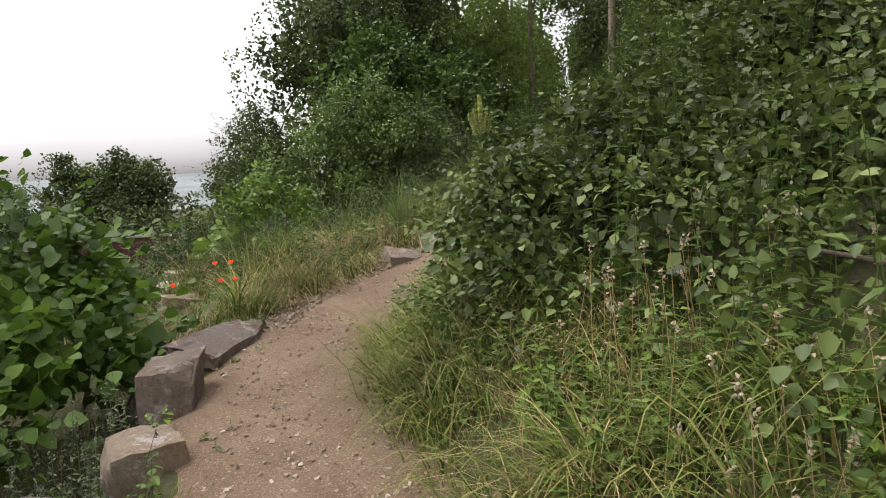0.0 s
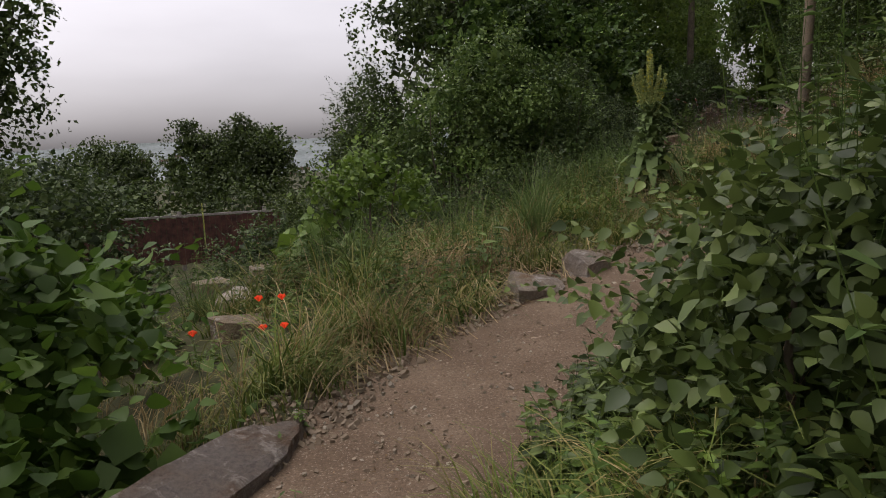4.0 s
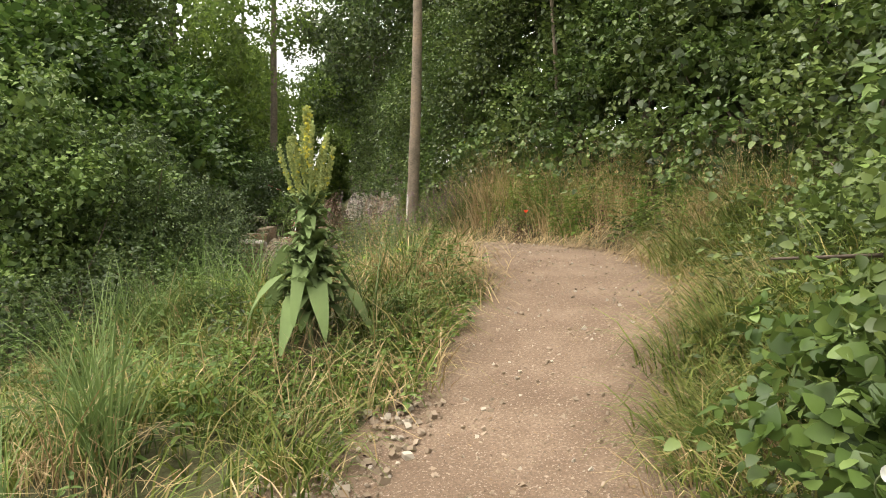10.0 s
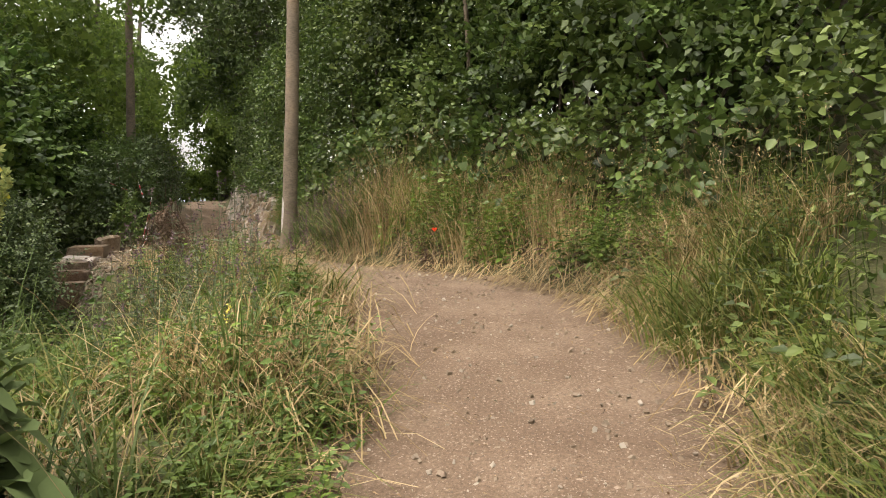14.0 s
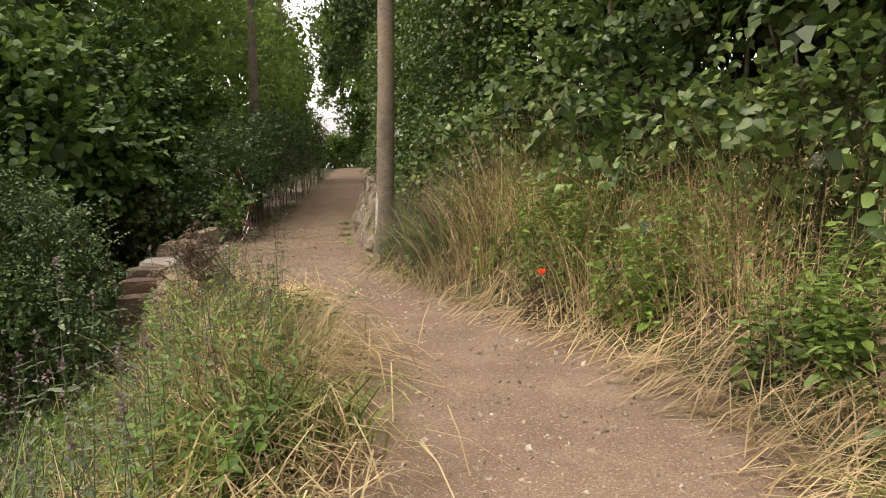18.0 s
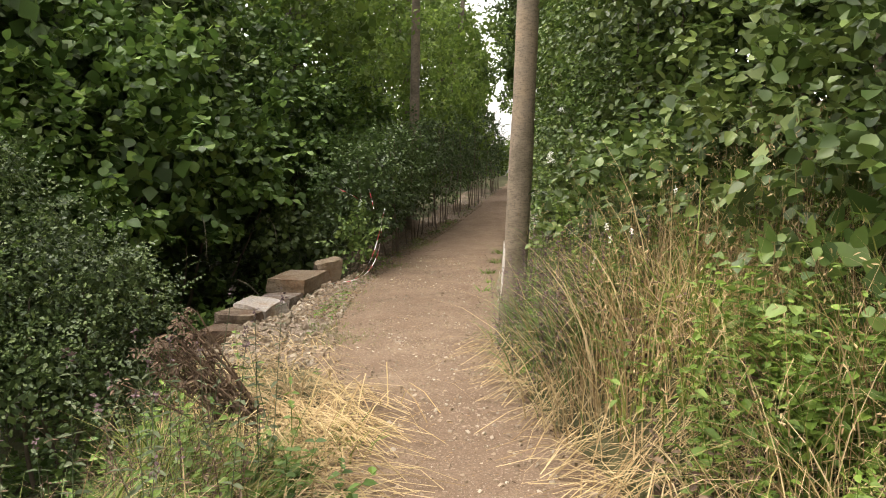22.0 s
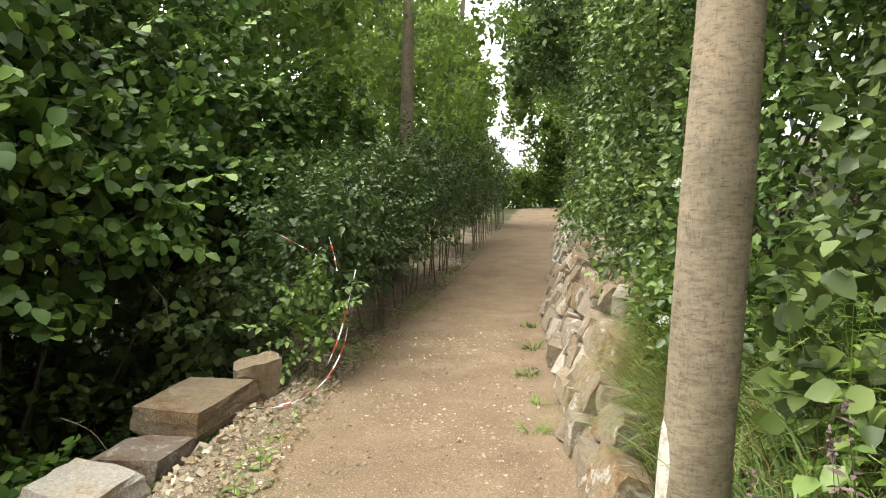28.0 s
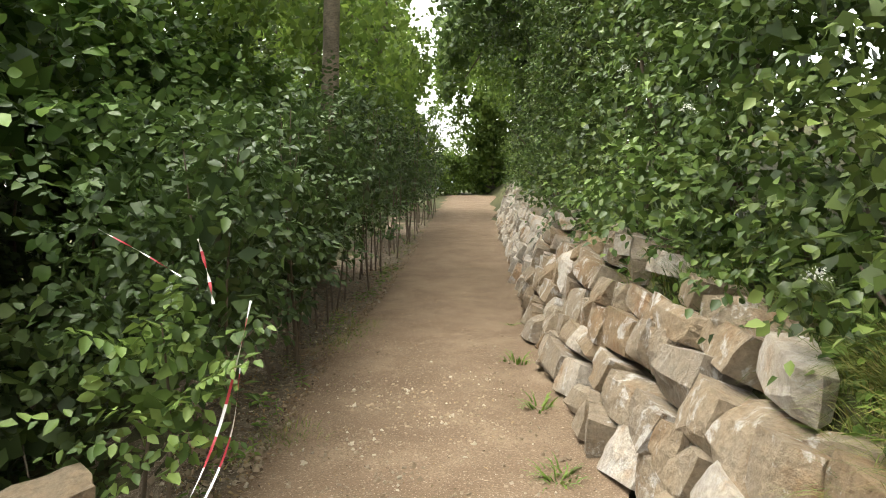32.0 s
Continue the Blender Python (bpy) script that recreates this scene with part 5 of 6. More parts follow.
tufts("rough_grass", scatter(260, 9.0, 12.2, -1.2, -3.4), 11, (0.25, 0.5), 0.011, M_GRASS, "grass in the shade under the shrubs", 0.09, None, (0.5, 1.6))
# right: long grass leaning over the path
tufts("long_grass", clumped(60, 5, 0.12, -4.4, 1.2, 0.1, 0.95), 18, (0.3, 0.58), 0.013, M_GRASS, "long green grass leaning over the path", 0.06, 0.6, (1.0, 2.0), segs=4)
tufts("dry_grass", clumped(20, 5, 0.12, -4.4, 0.6, 0.1, 0.7), 9, (0.3, 0.5), 0.008, M_STRAW, "dry grass stems leaning over the path", 0.08, 0.6, (0.9, 1.9), segs=4)
tufts("long_grass", clumped(42, 5, 0.13, 4.8, 8.0, 0.05, 0.9), 22, (0.3, 0.62), 0.014, M_GRASS, "long green grass at the inside of the bend", 0.06, 0.5, (0.9, 1.9), segs=4)
tufts("long_grass", at_way(R.uniform(-4.6, 1.8, 150), R.uniform(-0.22, 0.15, 150), 1), 16, (0.22, 0.4), 0.01, M_GRASS, "grass spreading over the edge of the path", 0.07, 0.4, (0.8, 1.9), segs=4)
along = R.uniform(0, 1, 110)
fringe = (2.55 + 1.4 * along + R.normal(size=110) * 0.1, 4.28 + 0.75 * along + R.normal(size=110) * 0.1)
tufts("long_grass", fringe, 16, (0.3, 0.55), 0.009, M_GRASS, "long fine grass hanging over the edge inside the bend", 0.07, 0.6, (0.9, 2.0), segs=5)
tufts("rough_grass", scatter(50, 10.6, 11.7, -0.25, -0.9), 16, (0.25, 0.5), 0.01, M_GRASS, "green grass on the bank before the stone blocks", 0.08, 0.2, (0.5, 1.6), segs=4)
tufts("dry_grass", scatter(60, 10.8, 12.2, -0.05, -0.7), 12, (0.25, 0.5), 0.006, M_STRAW, "dry grass on the bank before the stone blocks", 0.1, 0.4, (0.8, 1.9), segs=4)
tufts("dry_grass", clumped(24, 6, 0.12, 4.8, 8.0, 0.0, 0.6), 14, (0.25, 0.5), 0.009, M_STRAW, "dry grass at the foot of the bank", 0.09, 0.6, (0.9, 1.9))
tufts("dry_grass", clumped(46, 5, 0.14, 7.4, 12.6, 0.24, 1.3), 12, (0.4, 0.85), 0.0075, M_STRAW, "long bleached grass arching over at the foot of the bank", 0.06, 0.45, (0.8, 2.2), segs=6)
tufts("dry_grass", clumped(18, 5, 0.12, 7.6, 12.6, 0.3, 1.3), 11, (0.6, 1.0), 0.0075, M_STRAW, "taller bleached grass standing in clumps", 0.11, 0.15, (0.3, 1.5), segs=5)
tufts("long_grass", clumped(40, 6, 0.14, 7.4, 14.2, 0.2, 1.7), 13, (0.3, 0.75), 0.014, M_GRASS, "green grass among the dry stems", 0.08, 0.35, (0.5, 1.7), segs=4)
tufts("long_grass", scatter(70, 11.8, 14.0, 0.1, 0.8), 16, (0.28, 0.5), 0.013, M_BLUEGRASS, "broad-bladed green grass round the slim tree", 0.08, 0.5, (0.6, 1.7), segs=4)
tufts("long_grass", scatter(150, 15.4, 19.5, 0.62, 1.0), 14, (0.18, 0.36), 0.009, M_GRASS, "grass hanging over the top of the wall", 0.08, 0.8, (0.8, 1.8), segs=4)
tufts("long_grass", scatter(260, 13.2, 17.2, 0.5, 1.2), 20, (0.25, 0.5), 0.009, M_GRASS, "long grass on the bank between the slim tree and the wall", 0.08, 0.4, (0.6, 1.7), segs=4)
tufts("dry_grass", scatter(60, 13.4, 16.8, 0.4, 1.0), 14, (0.25, 0.5), 0.006, M_STRAW, "dry stems on the bank behind the wall", 0.08, 0.5, (0.8, 1.8))
tufts("long_grass", scatter(170, 15.0, 16.8, 0.4, 0.85), 18, (0.28, 0.48), 0.009, M_GRASS, "grass falling over the low end of the wall", 0.07, 0.9, (0.9, 1.8), segs=5)
tufts("long_grass", scatter(90, 12.2, 14.4, 0.15, 1.2), 14, (0.4, 0.7), 0.015, M_BLUEGRASS, "tall blue-green grass round the slim tree", 0.09, 0.3, (0.6, 1.7), segs=5)
tufts("blue_grass", scatter(50, 9.2, 12.4, -0.2, -1.0), 16, (0.25, 0.5), 0.01, M_BLUEGRASS, "blue-green grass on the bank beside the path", 0.08, 0.3, (0.7, 1.8), segs=3)
tufts("weed_rosettes", at_way(np.array([16.6, 17.3, 18.1, 18.2, 19.2, 20.4, 21.8]), np.array([-0.12, -0.06, -0.16, -0.1, -0.08, -0.1, -0.06]), 1), 26, (0.14, 0.24), 0.024, M_FRESH, "broad-leaved green weeds at the foot of the wall", 0.04, None, (0.8, 1.6), segs=4)
tufts("low_grass", patchy(at_way(R.uniform(13.8, 24.0, 520), R.uniform(-0.1, 0.3, 520), -1), 0.45, 1.4), 18, (0.04, 0.12), 0.008, M_GRASS, "low green grass growing on the path's edge", 0.06, None, (0.7, 1.6))
tufts("dry_grass", clumped(20, 5, 0.1, 9.8, 13.4, 0.1, 1.0), 11, (0.5, 0.95), 0.0085, M_STRAW, "tall bleached straw in loose sheaves", 0.1, 0.3, (0.5, 1.7), segs=5)
tufts("low_weeds", scatter(110, 13.5, 34, -0.3, 0.05), 12, (0.05, 0.13), 0.01, M_GRASS, "small green weeds along the path", 0.06, None, (0.7, 1.6))
# oat-like seed heads above the dry grass
h = Heap()
sx, sy = scatter(420, 7.4, 13.4, 0.1, 1.5)
sb = on_ground(sx, sy)
st = sb + np.stack([R.normal(size=420) * 0.12, R.normal(size=420) * 0.12, R.uniform(0.6, 1.0, 420)], 1)
blades(h, sb, R.normal(size=(420, 3)) * [1, 1, 0], st[:, 2] - sb[:, 2], 0.004, 0.2, 3)
for q in range(7):
    leaves(h, st - np.array([0, 0, 1]) * R.uniform(0.0, 0.2, (420, 1)) + R.normal(size=(420, 3)) * 0.02, rand_dirs(420) + [0, 0, -0.6], rand_dirs(420), 0.026, 0.007)
stuff("grass_heads", h.mesh("grass_heads", M_STRAW), "bleached seed heads above the dry grass", "grass")


def lying(name, x, y, length, mat, label, heading, spread=0.7, up=(0.01, 0.16)):
    """Stems fallen flat."""
    n = len(x)
    a = heading + R.normal(size=n) * spread
    d = np.stack([np.cos(a), np.sin(a), 0 * a], 1)
    b = on_ground(x, y)
    b[:, 2] += R.uniform(*up, n)
    e = b + d * (length * R.uniform(0.5, 1.2, n))[:, None]
    e[:, 2] = ground_z(e[:, 0], e[:, 1]) + R.uniform(0.015, 0.05, n)
    m = (b + e) / 2 + np.array([0, 0, 0.03])
    s = np.stack([-d[:, 1], d[:, 0], 0 * a], 1) * 0.0032
    z = np.array([0, 0, 0.003])
    v = np.stack([b - s, b + s, m - s + z, m + s + z, e - s, e + s], 1).reshape(-1, 3)
    k = np.arange(n)[:, None] * 6
    return stuff(name, quad_mesh(name, v, np.concatenate([k + [0, 1, 3, 2], k + [2, 3, 5, 4]], 0), mat), label, "straw")


lying("fallen_straw", *patchy(scatter(3000, 2.6, 9.2, -0.05, -3.5), 0.5, 0.9, 2.0), 0.35, M_STRAW, "flattened dead grass on the slope", 1.0, 2.0, (0.02, 0.25))
lying("fallen_straw", *scatter(900, 9.2, 12.6, 0.12, -0.75), 0.45, M_STRAW, "straw lying flat at the edge of the path", -0.4)
lying("fallen_straw", *scatter(2600, 7.6, 13.8, -0.12, 1.3), 0.4, M_STRAW, "straw fallen forward on to the path", 2.6, 0.8)
lying("fallen_straw", *scatter(350, 2.6, 4.4, 0.05, -0.4), 0.35, M_STRAW, "dead grass stems at the edge of the path", -0.8, 0.8)
lying("fallen_straw", *scatter(420, 4.6, 8.4, 0.12, -0.35), 0.25, M_STRAW, "dead grass stems at the edge of the path", -0.2, 1.2)
lying("fallen_straw", *scatter(500, 6.0, 9.0, -0.15, 0.35), 0.25, M_STRAW, "dead grass stems at the outside of the bend", 2.6, 1.0)

M_PEBBLE = leafy("pebble", [(0.22, 0.165, 0.115), (0.3, 0.235, 0.175), (0.2, 0.15, 0.105), (0.42, 0.37, 0.3)], 0.9, 0.0)
CUBE_V, CUBE_F = block((1, 1, 1), 5, 0.1, 1, 0.4)


def pebbles(name, x, y, size, label, mat=M_PEBBLE, sink=0.2, up=0.0):
    n = len(x)
    sc = (size[0] + (size[1] - size[0]) * R.uniform(0, 1, n) ** 2.5)[:, None] * R.uniform(0.65, 1.2, (n, 3)) * [1, 1, 0.8]
    v = CUBE_V[None] * sc[:, None] * (1 + 0.2 * R.normal(size=(n, 8, 1)))
    e1 = rand_dirs(n)
    e2 = unit(np.cross(e1, rand_dirs(n)))
    w = np.einsum("nij,njk->nik", v, np.stack([e1, e2, np.cross(e1, e2)], 1))
    idx, lat = to_way(x, y)
    inside = np.abs(lat) < LINE[idx, 3] * 0.95
    z = np.where(inside, LINE[idx, 2] + 0.006, ground_z(x, y)) + up
    w += np.stack([x, y, z + sc[:, 2] * (0.5 - sink)], 1)[:, None]
    f = (np.arange(n)[:, None, None] * 8 + CUBE_F[None]).reshape(-1, 4)
    return stuff(name, quad_mesh(name, w.reshape(-1, 3), f, mat), label, "stones")


def on_path(n, y0, y1):
    y = R.uniform(y0, y1, n)
    cx, hw = np.interp(y, LINE[:, 1], LINE[:, 0]), np.interp(y, LINE[:, 1], LINE[:, 3])
    tx, ty = np.interp(y, LINE[:, 1], TAN[:, 0]), np.interp(y, LINE[:, 1], TAN[:, 1])
    off = hw * np.clip(R.normal(size=n) * 0.55, -1.05, 1.05)
    return cx + ty * off, y - tx * off


pebbles("pebbles", *on_path(11000, -3, 20), (0.005, 0.029), "small pale stones bedded in the trodden path", sink=0.36)
pebbles("gravel", *scatter(3200, 2.0, 5.4, 0.3, -0.35), (0.008, 0.045), "loose gravel at the edge of the bend")
pebbles("gravel", *scatter(4200, 13.2, 18.6, 0.05, -0.95), (0.01, 0.055), "loose limestone gravel beside the blocks")
pebbles("gravel", *scatter(2400, 18.0, 30, 0.1, -0.8), (0.01, 0.036), "loose gravel under the young hedge")
pebbles("gravel", *scatter(900, 14.5, 24, -0.2, 0.05), (0.01, 0.04), "loose gravel at the foot of the wall")

M_RUBBLE = leafy("limestone_rubble", [(0.19, 0.15, 0.1), (0.25, 0.205, 0.15), (0.16, 0.12, 0.08), (0.33, 0.29, 0.23)], 0.9, 0.0)
pebbles("rubble", *scatter(900, 13.2, 16.6, -0.4, -1.15), (0.02, 0.068), "angular limestone rubble piled beside the blocks", M_RUBBLE, 0.25)
lying("fallen_straw", *scatter(380, 11.8, 14.2, 0.05, -0.8), 0.25, M_STRAW, "straw lying on the gravel before the blocks", 1.5, 2.0, (0.01, 0.08))
pebbles("pebbles", *on_path(3200, 12, 21), (0.005, 0.024), "small pale stones and crumbs of earth on the path", sink=0.36)

# bed of fine gravel and dirt between the path, the blocks and the hedge
bed = []
by = np.arange(13.3, 36, 0.12)
bl = np.linspace(0.2, -1.3, 13)
for q in bl:
    px, py = at_way(by, q + 0.05 * np.sin(by * 7 + 3 * q), -1)
    bed.append(np.stack([px, py, ground_z(px, py) + 0.012 - (0.08 if q < -1.25 else 0) - (0.05 if q > 0.1 else 0)], 1))
bed = np.stack(bed, 1)
n1, n2 = bed.shape[:2]
ii, jj = np.meshgrid(np.arange(n1 - 1), np.arange(n2 - 1), indexing="ij")
k0 = (ii * n2 + jj).ravel()
tagged(new("gravel_bed", quad_mesh("gravel_bed", bed.reshape(-1, 3), np.stack([k0, k0 + n2, k0 + n2 + 1, k0 + 1], 1), M_GRAVEL, True)), "bed of fine gravel and dirt beside the path", "gravel", "", "structure")

# ivy creeping over the ground in the shade
h = Heap()
for y0, y1, l0, l1, num in ((13.5, 22.0, -1.2, -3.2, 5200), (14.9, 24.0, 0.55, 1.4, 3200), (9.5, 14.0, -1.0, -3.0, 1800)):
    ix, iy = scatter(num, y0, y1, l0, l1)
    ip = on_ground(ix, iy)
    ip[:, 2] += R.uniform(0.02, 0.16, num)
    leaves(h, ip, np.stack([R.normal(size=num), R.normal(size=num), R.normal(size=num) * 0.3], 1), np.array([[0, 0, 1.0]]) + 0.5 * R.normal(size=(num, 3)), R.uniform(0.05, 0.09, num), R.uniform(0.05, 0.085, num), 0.15, 0.2, 0.35)
stuff("ivy", h.mesh("ivy", M_HAZEL), "ivy creeping over the shaded ground", "ivy")

M_LITTER = leafy("leaf_litter", [(0.06, 0.042, 0.028), (0.13, 0.085, 0.05), (0.22, 0.145, 0.08), (0.34, 0.24, 0.14), (0.09, 0.075, 0.04)], 0.9, 0.1)
h = Heap()
SIMPLE[0] = True
lx, ly = on_path(4600, -4, 24)
idx, lat = to_way(lx, ly)
lp = np.stack([lx, ly, LINE[idx, 2] + 0.018], 1)
leaves(h, lp, np.stack([R.normal(size=4600), R.normal(size=4600), 0.1 * R.normal(size=4600)], 1), np.array([[0, 0, 1.0]]) + 0.2 * R.normal(size=(4600, 3)), R.uniform(0.008, 0.035, 4600), R.uniform(0.004, 0.012, 4600))
for y0, y1, l0, l1, num in ((13.0, 30.0, 0.1, -1.2, 2600), (14.8, 26.0, -0.5, 0.1, 2600), (-3.0, 13.0, -0.2, 0.3, 1500), (2.0, 12.0, 0.15, -0.3, 1500)):
    lx, ly = scatter(num, y0, y1, l0, l1)
    lp = on_ground(lx, ly, 0.03)
    leaves(h, lp, np.stack([R.normal(size=num), R.normal(size=num), 0.2 * R.normal(size=num)], 1), np.array([[0, 0, 1.0]]) + 0.3 * R.normal(size=(num, 3)), R.uniform(0.012, 0.05, num), R.uniform(0.005, 0.025, num))
SIMPLE[0] = False
stuff("leaf_litter", h.mesh("leaf_litter", M_LITTER), "dead leaves and bits of twig scattered on the path", "leaf litter")


def herbs(name, places, height, leaf, wide, mat, label, pairs=7, spread=0.0, stalk=0.0025, top=None, lean=0.12):
    """Upright stems with pairs of leaves, and a flower head on each where top is a material."""
    x, y = open_spots(*places, 0.85 if height[1] > 0.2 else 0.0)
    n = len(x)
    base = on_ground(x, y, -0.02)
    H = R.uniform(*height, n)
    tip = base + np.stack([R.normal(size=n) * lean * H, R.normal(size=n) * lean * H, H], 1)
    h = Heap()
    s1 = np.array([stalk, 0, 0])
    s2 = np.array([0, stalk, 0])
    v = np.stack([base - s1, base + s1, tip + s1 * 0.4, tip - s1 * 0.4, base - s2, base + s2, tip + s2 * 0.4, tip - s2 * 0.4], 1).reshape(-1, 3)
    k = np.arange(n)[:, None] * 8
    h.add(v, np.concatenate([k + [0, 1, 2, 3], k + [4, 5, 6, 7]], 0))
    turn = R.uniform(0, 6.28, n)
    for q in range(pairs):
        u = 0.15 + 0.85 * (q + 0.5) / pairs
        p = base + (tip - base) * u
        for s in (0, math.pi):
            a = turn + q * 1.57 + s + R.normal(size=n) * 0.3
            ax = np.stack([np.cos(a), np.sin(a), 0.25 - 0.5 * (1 - u) + R.normal(size=n) * 0.2], 1)
            size = leaf * (1.15 - 0.65 * u) * R.uniform(0.7, 1.2, n)
            leaves(h, p, ax, np.array([[0, 0, 1.0]]) + 0.25 * R.normal(size=(n, 3)), size, size * wide)
    ob = stuff(name, h.mesh(name, mat), label, "plants")
    if top is not None:
        t = Heap()
        for q in range(10):
            p = tip + R.normal(size=(n, 3)) * [0.005, 0.005, 0.016]
            leaves(t, p, rand_dirs(n), rand_dirs(n), 0.016, 0.01)
        stuff(name + "_heads", t.mesh(name + "_heads", top), label + ", their heads", "flowers")
    return ob


herbs("nettles", scatter(260, 6.8, 12.5, -2.0, -4.5), (0.5, 1.0), 0.07, 0.5, M_NETTLE, "tall nettles in front of the thicket", 9)
herbs("nettles", at_way(R.uniform(10.2, 12.6, 90), R.uniform(-3.6, -2.2, 90), -1), (0.9, 1.5), 0.07, 0.45, M_NETTLE, "tall nettle spikes beside the blackthorn", 12, lean=0.05)
herbs("seed_stalks", scatter(30, 9.0, 11.6, -0.2, -0.9), (0.5, 0.95), 0.06, 0.4, M_GREYHERB, "tall greyish stalks with withered seed heads on the bank", 9, top=M_PURPLE, lean=0.1)
herbs("weeds", scatter(110, 9.0, 12.4, -0.15, -1.3), (0.2, 0.5), 0.075, 0.65, M_FRESH, "broad-leaved weeds on the bank beside the path", 6)
herbs("weeds", at_way(R.uniform(6.2, 7.6, 160), R.uniform(-1.4, -0.1, 160), -1), (0.15, 0.4), 0.05, 0.6, M_HAWTHORN, "low weeds round the foot of the mullein", 6)
herbs("weeds", (R.uniform(1.3, 2.8, 330), R.uniform(5.9, 7.1, 330)), (0.1, 0.34), 0.055, 0.65, M_FRESH, "leafy weeds between the mullein and the path", 5, lean=0.4)
tufts("dry_grass", patchy(scatter(300, 9.0, 12.8, -0.1, -1.2), 0.5), 10, (0.3, 0.6), 0.005, M_STRAW, "bleached grass on the bank beside the path", 0.1, 0.3, (0.8, 1.9), segs=5)
herbs("nettles", scatter(160, 3.5, 8.0, -3.6, -5.6), (0.4, 0.9), 0.08, 0.5, M_NETTLE, "nettles and docks on the slope", 8)
herbs("nettles", scatter(360, -4.5, 3.0, 0.7, 2.2), (0.85, 1.45), 0.075, 0.42, M_NETTLE, "tall nettles in front of the brambles", 9)
herbs("weeds", clumped(34, 13, 0.2, 3.0, 9.4, -0.2, -3.6), (0.25, 0.6), 0.085, 0.55, M_NETTLE, "leafy dark green weeds in patches among the grass", 7)
herbs("weeds", clumped(26, 10, 0.16, 2.8, 9.2, -0.1, -3.2), (0.15, 0.45), 0.075, 0.6, M_FRESH, "fresh green weeds among the grass", 5)
herbs("dry_stalks", clumped(16, 9, 0.13, 8.2, 12.4, -0.1, -1.2), (0.2, 0.55), 0.05, 0.3, M_DEAD, "withered brown stalks on the bank beside the path", 8, lean=0.3)
herbs("weeds", clumped(12, 9, 0.12, 8.0, 11.6, -0.1, -1.2), (0.15, 0.4), 0.085, 0.7, M_VINE, "bindweed and broad weeds on the bank beside the path", 5, lean=0.35)
lying("fallen_straw", *clumped(80, 22, 0.18, 6.4, 12.6, 0.15, -0.9), 0.3, M_STRAW, "matted dead grass on the bank beside the path", 0.5, 2.2, (0.04, 0.25))
herbs("mugwort", clumped(6, 6, 0.16, 5.0, 9.6, -1.2, -3.8), (0.7, 1.15), 0.07, 0.4, M_GREYHERB, "tall grey-green mugwort stems on the slope", 13, top=M_GREYHERB, lean=0.08)
herbs("weeds", clumped(16, 12, 0.16, 4.9, 7.7, 0.1, -0.35), (0.08, 0.3), 0.055, 0.65, M_HAWTHORN, "low dark weeds creeping over the edge of the path", 5, lean=0.5)
herbs("weeds", clumped(18, 9, 0.16, -3.4, 1.4, 0.15, 0.9), (0.2, 0.5), 0.075, 0.5, M_NETTLE, "nettles and leafy weeds among the grass beside the path", 7, lean=0.2)
herbs("mugwort", (R.uniform(2.7, 3.35, 18), R.uniform(8.25, 9.1, 18)), (0.75, 1.1), 0.06, 0.4, M_GREYHERB, "tall mugwort with greyish seed heads on the bank", 12, top=M_PURPLE, lean=0.1)
herbs("bindweed_leaves", (R.uniform(3.3, 3.75, 26), R.uniform(7.85, 8.35, 26)), (0.1, 0.28), 0.11, 0.85, M_VINE, "broad heart-shaped bindweed leaves at the edge of the path", 3, lean=0.4)
herbs("fluffy_heads", (R.uniform(6.2, 6.6, 5), R.uniform(11.6, 12.2, 5)), (0.55, 0.75), 0.04, 0.3, M_STRAW, "dry stalks with white fluffy seed heads in the grass", 4, top=M_WHITE, lean=0.08)
herbs("weeds", clumped(18, 11, 0.13, 8.4, 12.8, 0.1, 0.95), (0.35, 0.75), 0.085, 0.6, M_FRESH, "leafy green weeds standing in the dry grass", 8, lean=0.15)
herbs("weeds", clumped(10, 8, 0.1, 7.6, 12.0, 0.05, 0.5), (0.2, 0.5), 0.07, 0.5, M_DEAD, "brown withered weeds at the foot of the dry grass", 7, lean=0.35)
herbs("docks", clumped(9, 3, 0.08, 2.6, 8.4, -0.3, -3.0), (0.15, 0.5), 0.2, 0.36, M_FRESH, "broad-leaved docks on the slope", 4, lean=0.25)
herbs("small_weeds", clumped(26, 9, 0.1, 0.0, 13.0, -0.25, 0.05), (0.03, 0.12), 0.05, 0.5, M_HAWTHORN, "small weeds along the edge of the path", 3)
herbs("weeds", clumped(14, 10, 0.14, 4.4, 8.2, 0.1, 0.7), (0.2, 0.5), 0.09, 0.65, M_BRAMBLE, "leafy brambles and weeds hanging at the foot of the bank", 5, lean=0.4)
tufts("blue_grass", clumped(15, 5, 0.1, 12.2, 13.7, 0.15, 0.55), 13, (0.4, 0.75), 0.015, M_BLUEGRASS, "tall green grass hiding the foot of the slim tree", 0.07, 0.3, (0.5, 1.7), segs=5)
herbs("betony", clumped(13, 6, 0.08, 12.2, 13.7, 0.02, 0.3), (0.45, 0.72), 0.04, 0.6, M_PURPLE, "betony with faded purple spikes beside the slim tree", 14, top=M_PURPLE, lean=0.1)
herbs("weeds", scatter(300, 8.6, 11.4, -0.7, -1.8), (0.1, 0.28), 0.045, 0.6, M_FRESH, "low leafy weeds on the bank", 5)
herbs("weeds", scatter(700, 7.6, 13.8, 0.15, 1.7), (0.2, 0.65), 0.065, 0.6, M_FRESH, "leafy weeds among the dry grass", 6)
